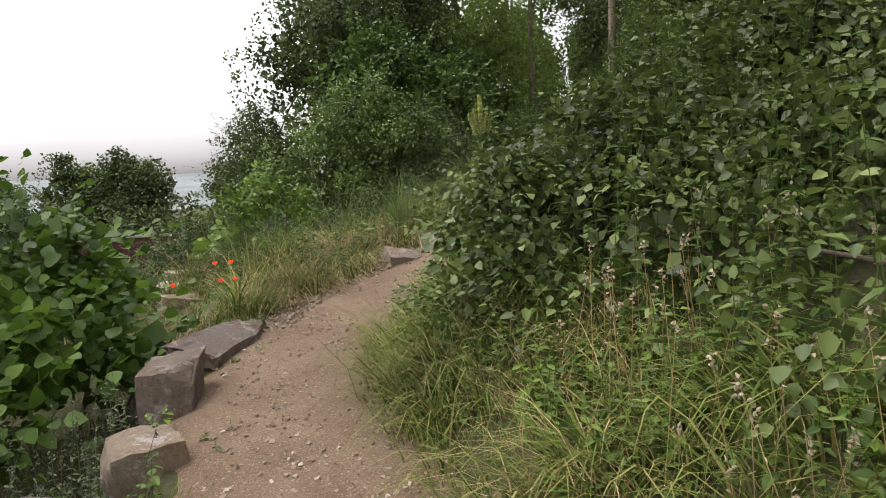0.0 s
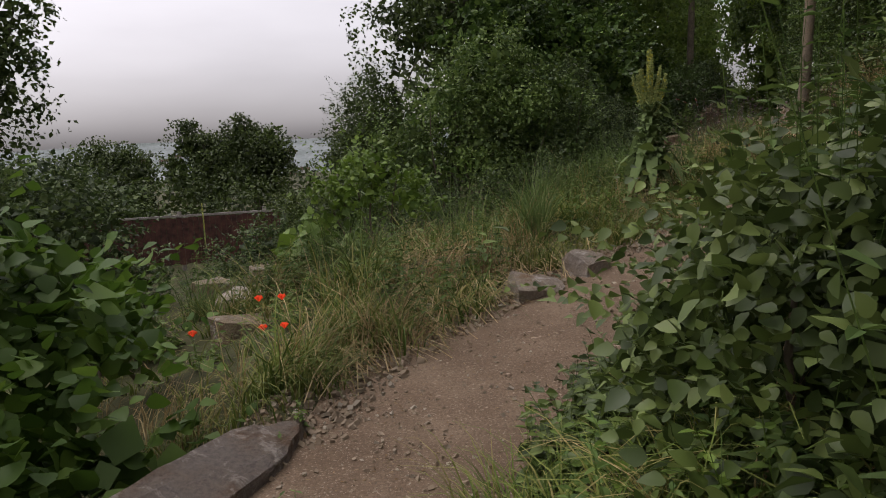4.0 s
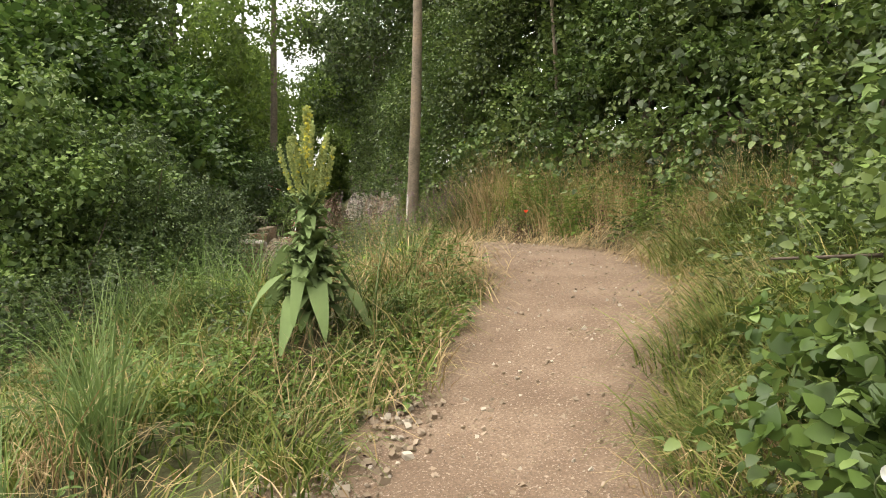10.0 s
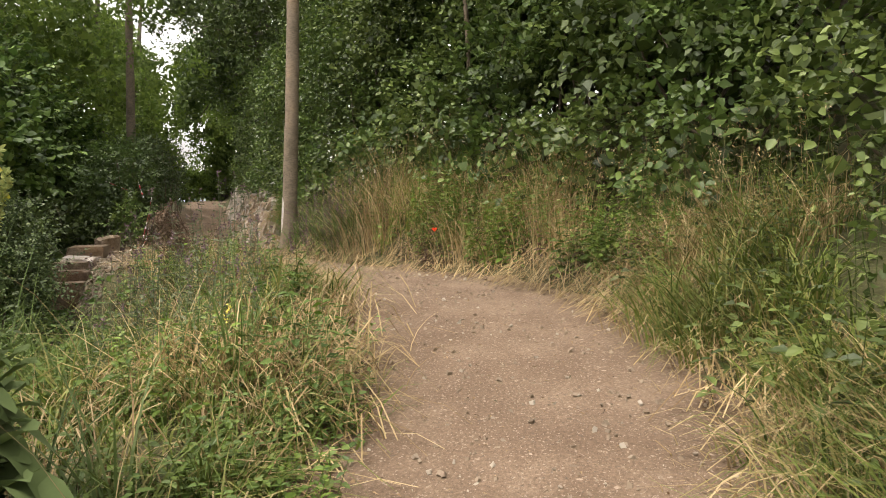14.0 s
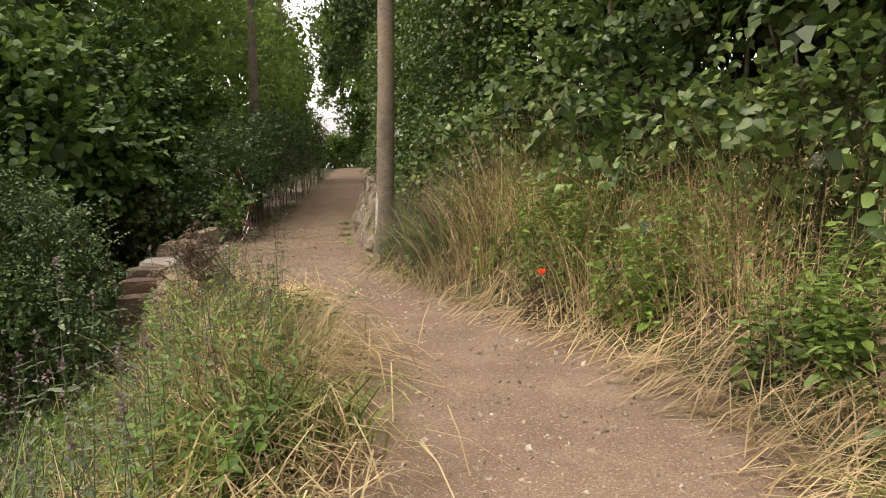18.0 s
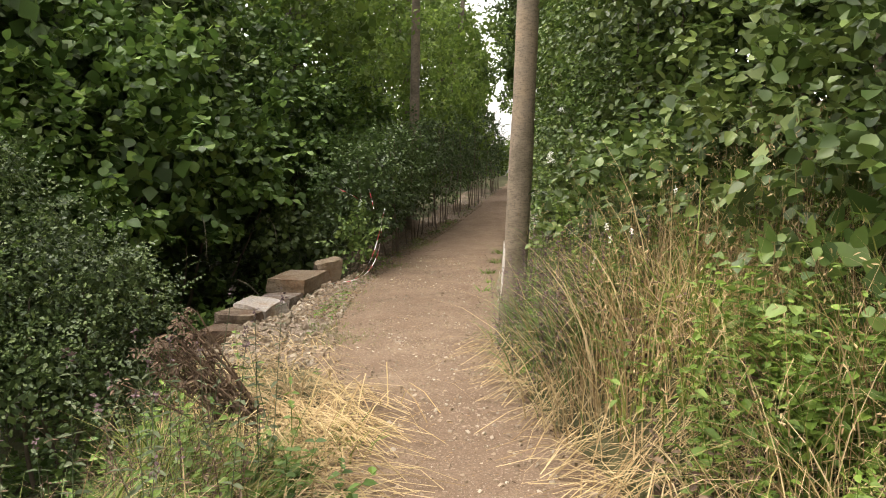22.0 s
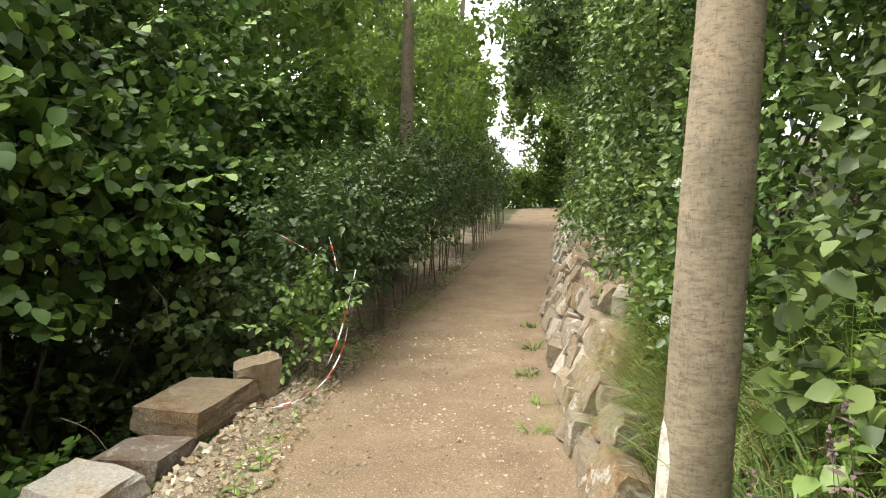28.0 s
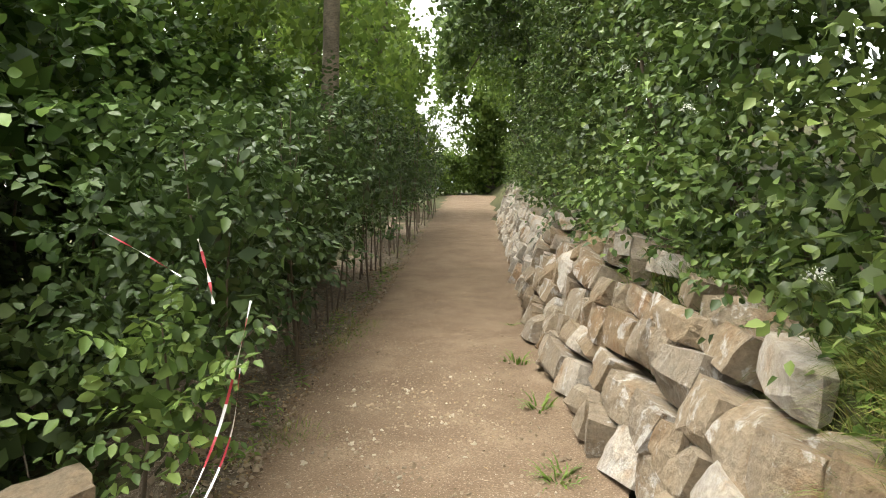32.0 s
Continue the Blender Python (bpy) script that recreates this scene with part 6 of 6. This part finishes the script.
herbs("weeds", scatter(220, 3.2, 8.0, 0.6, 1.3), (0.3, 0.75), 0.065, 0.6, M_BRAMBLE, "leafy weeds at the foot of the bank", 6)
herbs("weeds", scatter(220, 14.6, 20, 0.95, 1.4), (0.25, 0.55), 0.07, 0.5, M_FRESH, "leafy weeds on top of the wall", 6)
herbs("weeds", scatter(260, 13.6, 17.0, 0.45, 1.3), (0.3, 0.75), 0.085, 0.4, M_FRESH, "leafy weeds between the wall and the hedge", 8)
herbs("small_weeds", scatter(60, 12.5, 30, -0.25, -0.02), (0.05, 0.14), 0.07, 0.4, M_FRESH, "small weeds on the gravel", 3)
herbs("small_weeds", scatter(40, 14.8, 26, -0.22, 0.0), (0.06, 0.18), 0.1, 0.35, M_FRESH, "weeds at the foot of the wall", 3)
herbs("small_weeds", on_path(60, -2, 20), (0.02, 0.06), 0.04, 0.35, M_GRASS, "tiny weeds growing in the path", 2)
herbs("grey_herbs", scatter(190, -3.0, 0.9, -0.3, -1.1), (0.4, 0.8), 0.05, 0.4, M_GREYHERB, "grey mugwort at the foot of the stones", 8, top=M_GREYHERB)
herbs("grey_herbs", (R.uniform(-1.9, -1.2, 70), R.uniform(-0.9, 1.0, 70)), (0.3, 0.55), 0.055, 0.4, M_GREYHERB, "grey-green mugwort leaning at the rocks", 8, top=M_GREYHERB, lean=0.3)
herbs("fresh_herbs", (R.uniform(-0.76, -0.6, 60), R.uniform(1.2, 2.4, 60)), (0.1, 0.22), 0.06, 0.55, M_FRESH, "small green weeds beside the kerb stone", 4)
herbs("fresh_herbs", scatter(120, -1.6, 0.5, -0.12, -0.6), (0.1, 0.25), 0.075, 0.6, M_FRESH, "low green nettles beside the rocks", 5)
herbs("faded_flowers", scatter(60, 6.6, 9.6, -0.35, -1.3), (0.45, 0.75), 0.05, 0.35, M_GREYHERB, "faded knapweed with grey-purple heads", 6, top=M_PURPLE)
herbs("faded_flowers", scatter(36, 11.7, 13.5, 0.0, 0.75), (0.4, 0.6), 0.03, 0.3, M_PURPLE, "betony with faded purple heads", 7, top=M_PURPLE)
herbs("yellow_flowers", scatter(10, 13.2, 14.6, 1.1, 1.7), (0.75, 1.05), 0.05, 0.35, M_FRESH, "yellow ragwort in front of the hedge", 7, top=M_YELLOW)
M_SEED = leafy("seed_head", [(0.3, 0.25, 0.17), (0.4, 0.34, 0.25)], 0.85, 0.1)
herbs("fresh_herbs", clumped(34, 8, 0.12, -2.8, 0.8, 0.2, 1.0), (0.12, 0.4), 0.07, 0.6, M_FRESH, "low nettles and weeds in the grass beside the path", 6, lean=0.3)
herbs("seed_heads", scatter(70, -2.4, -0.7, 0.3, 1.05), (0.45, 0.7), 0.03, 0.2, M_STRAW, "dry plantain stalks with round seed heads", 2, top=M_SEED)

# big-leaved plants
bush("vine", [(-2.5, 0.4, 0.0, 0.6, 0.7, 0.45), (-2.4, 1.4, 0.15, 0.7, 0.7, 0.55), (-1.75, 2.1, -0.05, 0.45, 0.5, 0.35), (-3.0, 2.2, 0.1, 0.8, 0.7, 0.6), (-2.6, 1.9, 0.65, 0.45, 0.5, 0.45), (-2.2, 2.6, 0.5, 0.4, 0.5, 0.4)], 760, 0.11, 0.95, M_VINE, "broad-leaved vine climbing below the path", 0.45, 5, 6, "vine", heart=0.4, fold=0.15, lift=0.5)
bush("vine", [(-2.5, 3.9, 0.05, 0.35, 0.4, 0.3), (-3.3, 5.0, -0.1, 0.4, 0.5, 0.4)], 130, 0.11, 0.9, M_VINE, "broad-leaved vine beside the rocks", 0.4, 5, 4, "vine", heart=0.4, fold=0.15, lift=0.7)
bush("elder_shrub", [(-1.5, 8.3, 0.8, 0.3, 0.3, 0.6), (-1.95, 8.6, 0.6, 0.3, 0.3, 0.5), (-1.0, 8.6, 0.65, 0.3, 0.3, 0.4)], 230, 0.085, 0.7, M_FRESH, "fresh green shrub with upright shoots on the slope", 0.4, 6, 5, heart=0.4, lift=0.9)
bush("burdock", [(-1.7, 6.9, 0.2, 0.45, 0.4, 0.15), (-2.3, 7.8, 0.1, 0.4, 0.4, 0.2)], 60, 0.2, 0.8, M_FRESH, "burdock with large soft leaves on the slope", 0.3, 4, 0, "plant", heart=0.4)
herbs("bramble_leaves", at_way(R.uniform(1.6, 3.7, 360), R.uniform(0.0, 0.75, 360), 1), (0.1, 0.38), 0.085, 0.75, M_BRAMBLE, "low bramble shoots covering the edge of the bank", 5, lean=0.4)
FINE[0] = True
bush("bindweed", [(2.1, 2.5, 0.75, 0.34, 0.5, 0.45), (2.28, 3.2, 0.72, 0.3, 0.4, 0.45), (1.98, 1.6, 0.72, 0.34, 0.5, 0.45), (2.3, 2.6, 1.25, 0.4, 0.5, 0.4), (2.35, 1.8, 1.3, 0.45, 0.5, 0.4), (2.5, 3.65, 0.85, 0.4, 0.4, 0.45), (2.95, 4.05, 1.0, 0.4, 0.35, 0.4)], 950, 0.066, 0.85, M_PRIVET, "bindweed with heart-shaped leaves over the brambles", 0.22, 5, 6, "climber", heart=0.3, droop=0.7, fold=0.12, inner=0.6)
bush("bramble_shoots", [(4.6, 5.1, 1.3, 0.5, 0.35, 0.35), (5.2, 5.4, 1.5, 0.55, 0.4, 0.4)], 300, 0.05, 0.8, M_BRAMBLE, "bramble shoots hanging over the bend", 0.3, 6, 5, "climber", heart=0.35, droop=0.5)
FINE[0] = False


def bell(x, y, z, size, label):
    """A white bindweed trumpet."""
    th = thing("bindweed_flower", (x, y, z), label, "flower", "bindweed flowers")
    h = Heap()
    a = np.linspace(0, 2 * np.pi, 13)[:-1]
    rings = [(0.1, 0.0), (0.2, 0.35), (0.5, 0.75), (1.0, 1.0)]
    v = np.array([(x - s * size * 0.9, y + r * size * math.cos(q) * 0.6 - s * size * 0.5, z + r * size * math.sin(q) * 0.6) for r, s in rings for q in a])
    f = [(12 * i + k, 12 * i + (k + 1) % 12, 12 * i + 12 + (k + 1) % 12, 12 * i + 12 + k) for i in range(3) for k in range(12)]
    part("trumpet", quad_mesh("trumpet", v, f, M_WHITE, True), th)
    q, rr = limb((x, y, z), (x + 0.08, y + 0.06, z - 0.1), 0.003, 0.002)
    g = Heap()
    tube(g, q, rr, 5)
    part("stalk", g.mesh("stalk", M_STALK, True), th)


for x, y, z in ((1.6, 2.72, 1.2), (1.75, 2.3, 1.05), (1.5, 2.2, 0.8), (1.8, 3.3, 1.1)):
    bell(x, y, z, 0.032, "white bindweed flower among the leaves")


def umbel(x, y, z, size=0.038):
    """A flat cluster of small white flowers on a branched stalk."""
    th = thing("white_flower_cluster", (x, y, z), "cluster of small white flowers in the hedge", "flower", "white flowers in the hedge")
    g = Heap()
    for k in range(7):
        a = k * 2.4
        h = Heap()
        e = np.array([x - 0.02 + size * math.cos(a) * (0.3 + 0.1 * k), y + size * math.sin(a) * (0.3 + 0.1 * k), z + 0.015 * math.sin(a * 3)])
        q, rr = limb((x + 0.06, y, z - 0.07), e, 0.0022, 0.0014)
        tube(g, q, rr, 4)
        c = e + R.normal(size=(9, 3)) * [0.01, 0.01, 0.006]
        leaves(h, c, rand_dirs(9), rand_dirs(9) + [-0.6, -0.6, 0.6], 0.009, 0.009, 0.2, 0.1, 0.5)
        part("floret", h.mesh("floret", M_WHITE), th)
    part("stalk", g.mesh("stalk", M_STALK, True), th)


for y, up, lat in ((15.78, 1.7, 0.66), (15.6, 1.62, 0.66), (16.0, 1.66, 0.66), (16.1, 2.2, 0.8), (15.6, 0.95, 0.5), (17.0, 1.2, 0.5), (18.4, 1.9, 0.55), (19.6, 2.3, 0.55), (15.4, 1.35, 0.6), (21.0, 2.6, 0.6)):
    px, py = at_way(y, lat)
    umbel(float(px[0]), float(py[0]), 1.05 + up)


# ---- poppies ----
def poppy(x, y, z, size=0.042):
    g = float(ground_z(x, y)[0])
    th = thing("poppy", (x, y, g), "bright orange-red poppy on a thin stalk in the grass", "flower", "poppies")
    h = Heap()
    q, rr = limb((x + 0.05, y + 0.03, g - 0.02), (x, y, z - 0.01), 0.003, 0.002, 0.08)
    tube(h, q, rr, 5)
    part("stalk", h.mesh("stalk", M_STALK, True), th)
    for k in range(4):
        a = k * math.pi / 2 + 0.4 + x
        h = Heap()
        d = np.array([[math.cos(a), math.sin(a), 0.9]])
        nm = np.array([[-0.5 * math.cos(a), -0.5 * math.sin(a), 1.0]])
        leaves(h, np.array([[x, y, z]]), d, nm, size, size * 1.3, 0.5, -0.35, 0.6)
        part("petal", h.mesh("petal", M_POPPY), th)


for p in ((-1.3, 3.39, 0.5), (-1.16, 3.42, 0.5), (-1.1, 3.24, 0.36), (-1.62, 3.1, 0.36), (-1.22, 3.2, 0.36), (5.82, 9.73, 1.6)):
    poppy(*p)


# ---- the tall mullein ----
def mullein(x, y, tip, scale=1.0, big=True, label="tall mullein with woolly leaves and a yellow candelabra of flowers"):
    g = float(ground_z(x, y)[0])
    H = tip - g
    th = thing("mullein", (x, y, g), label, "plant")
    h = Heap()
    q, rr = limb((x, y, g - 0.03), (x, y, tip - 0.02), 0.018 * scale, 0.006 * scale, 0.01, 10)
    tube(h, q, rr, 8)
    part("stem", h.mesh("stem", M_MULLEIN, True), th)
    rm = np.random.default_rng(5)
    column = 300 if big else 12
    n = column + (11 if big else 0)
    for k in range(n):
        a = k * 2.4 + rm.normal() * 0.3
        if k < column:
            # short leaves crowding up the stem
            u = k / (column - 1)
            z = g + (0.12 if big else 0.05) * H + u * (0.5 if big else 0.55) * H
            L = (0.25 - 0.12 * u) * scale * rm.uniform(0.65, 1.25)
            W = L * rm.uniform(0.26, 0.4)
            lift = rm.uniform(0.5, 1.3)
            sag = rm.uniform(0.2, 1.1)
        else:
            # long leaves arching over at the foot
            u = (k - column) / 11
            z = g + (0.2 + 0.16 * u) * H
            L = rm.uniform(0.34, 0.5) * scale
            W = L * rm.uniform(0.28, 0.36)
            lift = rm.uniform(0.8, 1.1)
            sag = rm.uniform(1.3, 1.8)
        m, rows = 9, []
        for i in range(m):
            v = i / (m - 1)
            w = W * 0.5 * math.sin(math.pi * min(0.1 + v * 0.9, 0.985)) ** 0.6
            out = L * (v * 0.92)
            rise = L * (lift * v - sag * v * v)
            for s in (-1, 0, 1):
                wav = 0.05 * L * math.sin(9 * v + k + 2.4 * s) * abs(s)
                rows.append((x + math.cos(a) * out - math.sin(a) * s * w, y + math.sin(a) * out + math.cos(a) * s * w, max(z + rise + abs(s) * w * 0.3 + wav, g + 0.015 + 0.01 * abs(s))))
        f = [(3 * i + j, 3 * i + j + 1, 3 * i + j + 4, 3 * i + j + 3) for i in range(m - 1) for j in (0, 1)]
        part("leaf", quad_mesh("leaf", rows, f, M_MULLEIN, True), th)
    arms = 15 if big else 0
    spikes = [((x, y, g + 0.6 * H), (x, y, tip), 0.026 * scale, True)]
    for k in range(arms):
        a = k * 2.4 + 0.3
        zb = g + H * (0.56 + 0.16 * k / arms)
        reach = (0.19 - 0.1 * k / arms) * scale
        zt = g + H * (0.80 + 0.13 * (k % 4) / 3)
        spikes.append(((x, y, zb), (x + reach * math.cos(a), y + reach * math.sin(a), zt), 0.0155 * scale, False))
    for s, e, r, centre in spikes:
        s, e = np.array(s), np.array(e)
        uu = np.linspace(0, 1, 60 if centre else 40)[:, None]
        flat = (e - s) * [1, 1, 0]
        pts = s + flat * np.sqrt(uu) + (e - s) * [0, 0, 1] * uu
        h = Heap()
        tube(h, pts[::6], np.linspace(r * 0.5, r * 0.3, len(pts[::6])), 5)
        for _ in range(7):
            nn = len(pts)
            d = unit(rm.normal(size=(nn, 3)) + [0, 0, 0.5])
            keep = uu[:, 0] > 0.18
            leaves(h, pts[keep] + d[keep] * r * 0.35, d[keep], rm.normal(size=(keep.sum(), 3)), r * 1.15, r * 0.9, 0.4)
        spike = part("flower_spike", h.mesh("flower_spike", M_BUD), th)
        h = Heap()
        m = 110 if centre else 6
        i = rm.integers(int(len(pts) * (0.45 if centre else 0.3)), len(pts) - (1 if centre else 6), m)
        d = unit(rm.normal(size=(m, 3)) * [1, 1, 0.4])
        for t in range(3):
            leaves(h, pts[i] + d * r * 0.7, unit(d * 0.6 + rm.normal(size=(m, 3)) * 0.7), d, 0.019 * scale, 0.019 * scale, 0.1, 0.1, 0.55)
        part("blossom", h.mesh("blossom", M_YELLOW), spike, "yellow open blossoms")
    return th


mullein(1.88, 6.84, 2.27)
mullein(-6.75, 15.2, 0.25, 0.6, False, "small mullein spike in front of the rusty fence")


# ---- the withered plant leaning at the path's edge ----
wp = thing("withered_plant", (4.38, 11.88, float(ground_z(4.38, 11.88)[0])), "withered dark brown plant leaning over by the path", "plant")
wz = float(ground_z(4.38, 11.88)[0])
for k in range(26):
    a = np.array([4.4 + R.normal() * 0.06, 11.88 + R.normal() * 0.06, wz - 0.02])
    e = a + np.array([-0.44 + R.normal() * 0.06, -0.06 + R.normal() * 0.07, 0.56 + R.normal() * 0.12])
    q, rr = limb(a, e, 0.009, 0.004, 0.06)
    h = Heap()
    tube(h, q, rr, 5)
    part("stalk", h.mesh("stalk", M_DEAD, True), wp)
    h = Heap()
    sprays(h, np.repeat(q[1:], 4, 0), rand_dirs(len(q[1:]) * 4) + [-0.5, 0, 0.5], 0.06, 4, 0.04, 0.35, 0.5)
    tagged(part("withered_leaf", h.mesh("withered_leaf", M_DEAD), wp), kind="stuff")


# ---- barrier tape, dead brambles ----
def ribbon(name, pts, width, at, label):
    """Red and white barrier tape, twisted, in alternate pieces."""
    P = curve_through(np.array(pts, float), 10)
    th = thing(name, tuple(P[0]), label, "barrier tape")
    tan = unit(np.gradient(P, axis=0))
    tw = np.linspace(0, 9, len(P))
    s1 = unit(np.cross(tan, [0.3, 1, 0.2]))
    s2 = np.cross(tan, s1)
    side = s1 * np.cos(tw)[:, None] + s2 * np.sin(tw)[:, None]
    step = 4
    for k in range(0, len(P) - 1, step):
        seg, sd = P[k:k + step + 1], side[k:k + step + 1]
        v = np.stack([seg - sd * width / 2, seg + sd * width / 2], 1).reshape(-1, 3)
        f = [(2 * i, 2 * i + 1, 2 * i + 3, 2 * i + 2) for i in range(len(seg) - 1)]
        part("red_piece" if (k // step) % 2 else "white_piece", quad_mesh("tape_piece", v, f, M_RED if (k // step) % 2 else M_TAPEWHITE, True), th)


ribbon("barrier_tape", [(4.85, 17.2, 1.075), (5.05, 17.22, 1.09), (5.2, 17.35, 1.1), (5.38, 17.7, 1.2), (5.52, 17.95, 1.42), (5.62, 18.02, 1.75), (5.68, 18.05, 2.0)], 0.013, 0, "red and white barrier tape hanging from the hedge to the gravel")
ribbon("barrier_tape", [(4.9, 17.28, 1.07), (5.1, 17.3, 1.085), (5.26, 17.42, 1.1), (5.44, 17.74, 1.18), (5.58, 17.98, 1.4), (5.63, 18.02, 1.72)], 0.01, 0, "loose end of barrier tape lying beside the hedge")
ribbon("barrier_tape", [(5.52, 18.0, 2.0), (5.5, 18.05, 2.12), (5.46, 18.08, 2.28)], 0.014, 0, "scrap of barrier tape caught in the hedge")
ribbon("barrier_tape", [(5.0, 18.5, 2.3), (5.2, 18.35, 2.2), (5.38, 18.2, 2.1)], 0.007, 0, "barrier tape strung between the hedge stems")

# ---- the rusty fence below ----
fence = thing("fence", (-6.8, 15.4, -1.2), "low rusty red-brown board fence with a grey top rail", "fence")
f0, f1 = np.array([-11.5, 14.6]), np.array([-3.6, 16.6])
span = np.linalg.norm(f1 - f0)
fd = (f1 - f0) / span
for k in range(int(span / 0.13)):
    c = f0 + fd * (k * 0.13 + 0.06)
    v, f = block((0.122, 0.025, 1.15 + 0.02 * math.sin(k * 3.7)), 60 + k % 7, 0.01, 1, 0.0)
    v = turned(v, math.degrees(math.atan2(fd[1], fd[0])) + 2 * math.sin(k * 2.1))
    part("board", quad_mesh("board", v + [c[0], c[1], -0.68], f, M_RUST), fence)
for k in range(5):
    c = f0 + fd * (k * span / 4)
    v, f = block((0.08, 0.08, 1.5), 3, 0.01, 1, 0.02)
    part("post", quad_mesh("post", v + [c[0], c[1] + 0.07, -0.7], f, M_RAIL), fence)
v, f = block((span, 0.05, 0.05), 3, 0.0, 1, 0.0)
v = turned(v, math.degrees(math.atan2(fd[1], fd[0])))
mid = (f0 + f1) / 2
part("top_rail", quad_mesh("top_rail", v + [mid[0], mid[1], -0.06], f, M_RAIL), fence)

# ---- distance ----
# no mist is modelled: the hill material's pale tint carries the haze
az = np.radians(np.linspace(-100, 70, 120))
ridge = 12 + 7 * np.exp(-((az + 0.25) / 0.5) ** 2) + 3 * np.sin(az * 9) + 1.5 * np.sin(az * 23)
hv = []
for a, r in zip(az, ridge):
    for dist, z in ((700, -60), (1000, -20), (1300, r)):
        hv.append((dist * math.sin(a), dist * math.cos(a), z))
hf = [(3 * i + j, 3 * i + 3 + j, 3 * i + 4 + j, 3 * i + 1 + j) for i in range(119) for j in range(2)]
tagged(new("backdrop", quad_mesh("backdrop", hv, hf, M_HAZED_HILL, True)), "wooded hills beyond the valley, haze painted into their colour", "hills", "", "structure")
for k in range(26):
    a = radians(-34 + 30 * R.uniform())
    dist = R.uniform(760, 1150)
    z = np.interp(dist, [700, 1000, 1300], [-60, -20, 8])
    w, d, hh = R.uniform(7, 16), 9, R.uniform(5, 9)
    th = thing("house", (dist * math.sin(a), dist * math.cos(a), z), "pale distant house on the hillside", "house", "houses across the valley")
    v, f = block((w, d, hh), 2, 0, 1, 0)
    part("wall", quad_mesh("wall", v + [dist * math.sin(a), dist * math.cos(a), z + hh / 2], f, M_FARWALL), th)
    v, f = block((w * 1.05, d * 1.1, 3), 2, 0, 1, 0)
    v[v[:, 2] > 0, 1] *= 0.1
    part("roof", quad_mesh("roof", v + [dist * math.sin(a), dist * math.cos(a), z + hh + 1.5], f, M_RUST), th)


# ---- small finds ----
def dead_stem(pts, label):
    """A thin dead bramble stem hanging in the leaves."""
    th = thing("dead_stem", pts[0], label, "plant", "dead stems in the hazel")
    h = Heap()
    P = curve_through(np.array(pts, float), 6)
    tube(h, P, np.linspace(0.004, 0.0022, len(P)), 5)
    part("stem", h.mesh("stem", M_MIDBARK, True), th)
    h = Heap()
    k = R.integers(2, len(P) - 1, 5)
    for i in k:
        q, rr = limb(P[i], P[i] + R.normal(size=3) * [0.04, 0.04, 0.03] - [0, 0, 0.05], 0.002, 0.001, 0.1, 4)
        tube(h, q, rr, 4)
    part("side_shoot", h.mesh("side_shoot", M_MIDBARK, True), th)


for x, y, z, dx, drop in ((3.45, 16.2, 2.05, 0.03, 0.5), (3.75, 16.7, 1.25, 0.26, 0.42), (4.05, 18.0, 1.9, 0.1, 0.4)):
    dead_stem([(x, y, z), (x + dx * 0.6, y + 0.04, z - drop * 0.25), (x + dx, y + 0.02, z - drop * 0.6), (x + dx * 1.1, y, z - drop)], "thin grey dead stem hanging among hazel leaves")

yp = (np.array([3.16, 3.2]), np.array([7.91, 7.97]))
herbs("yellow_flowers", yp, (0.28, 0.36), 0.05, 0.4, M_FRESH, "small yellow hawkweed on the bank beside the path", 4, top=M_YELLOW)
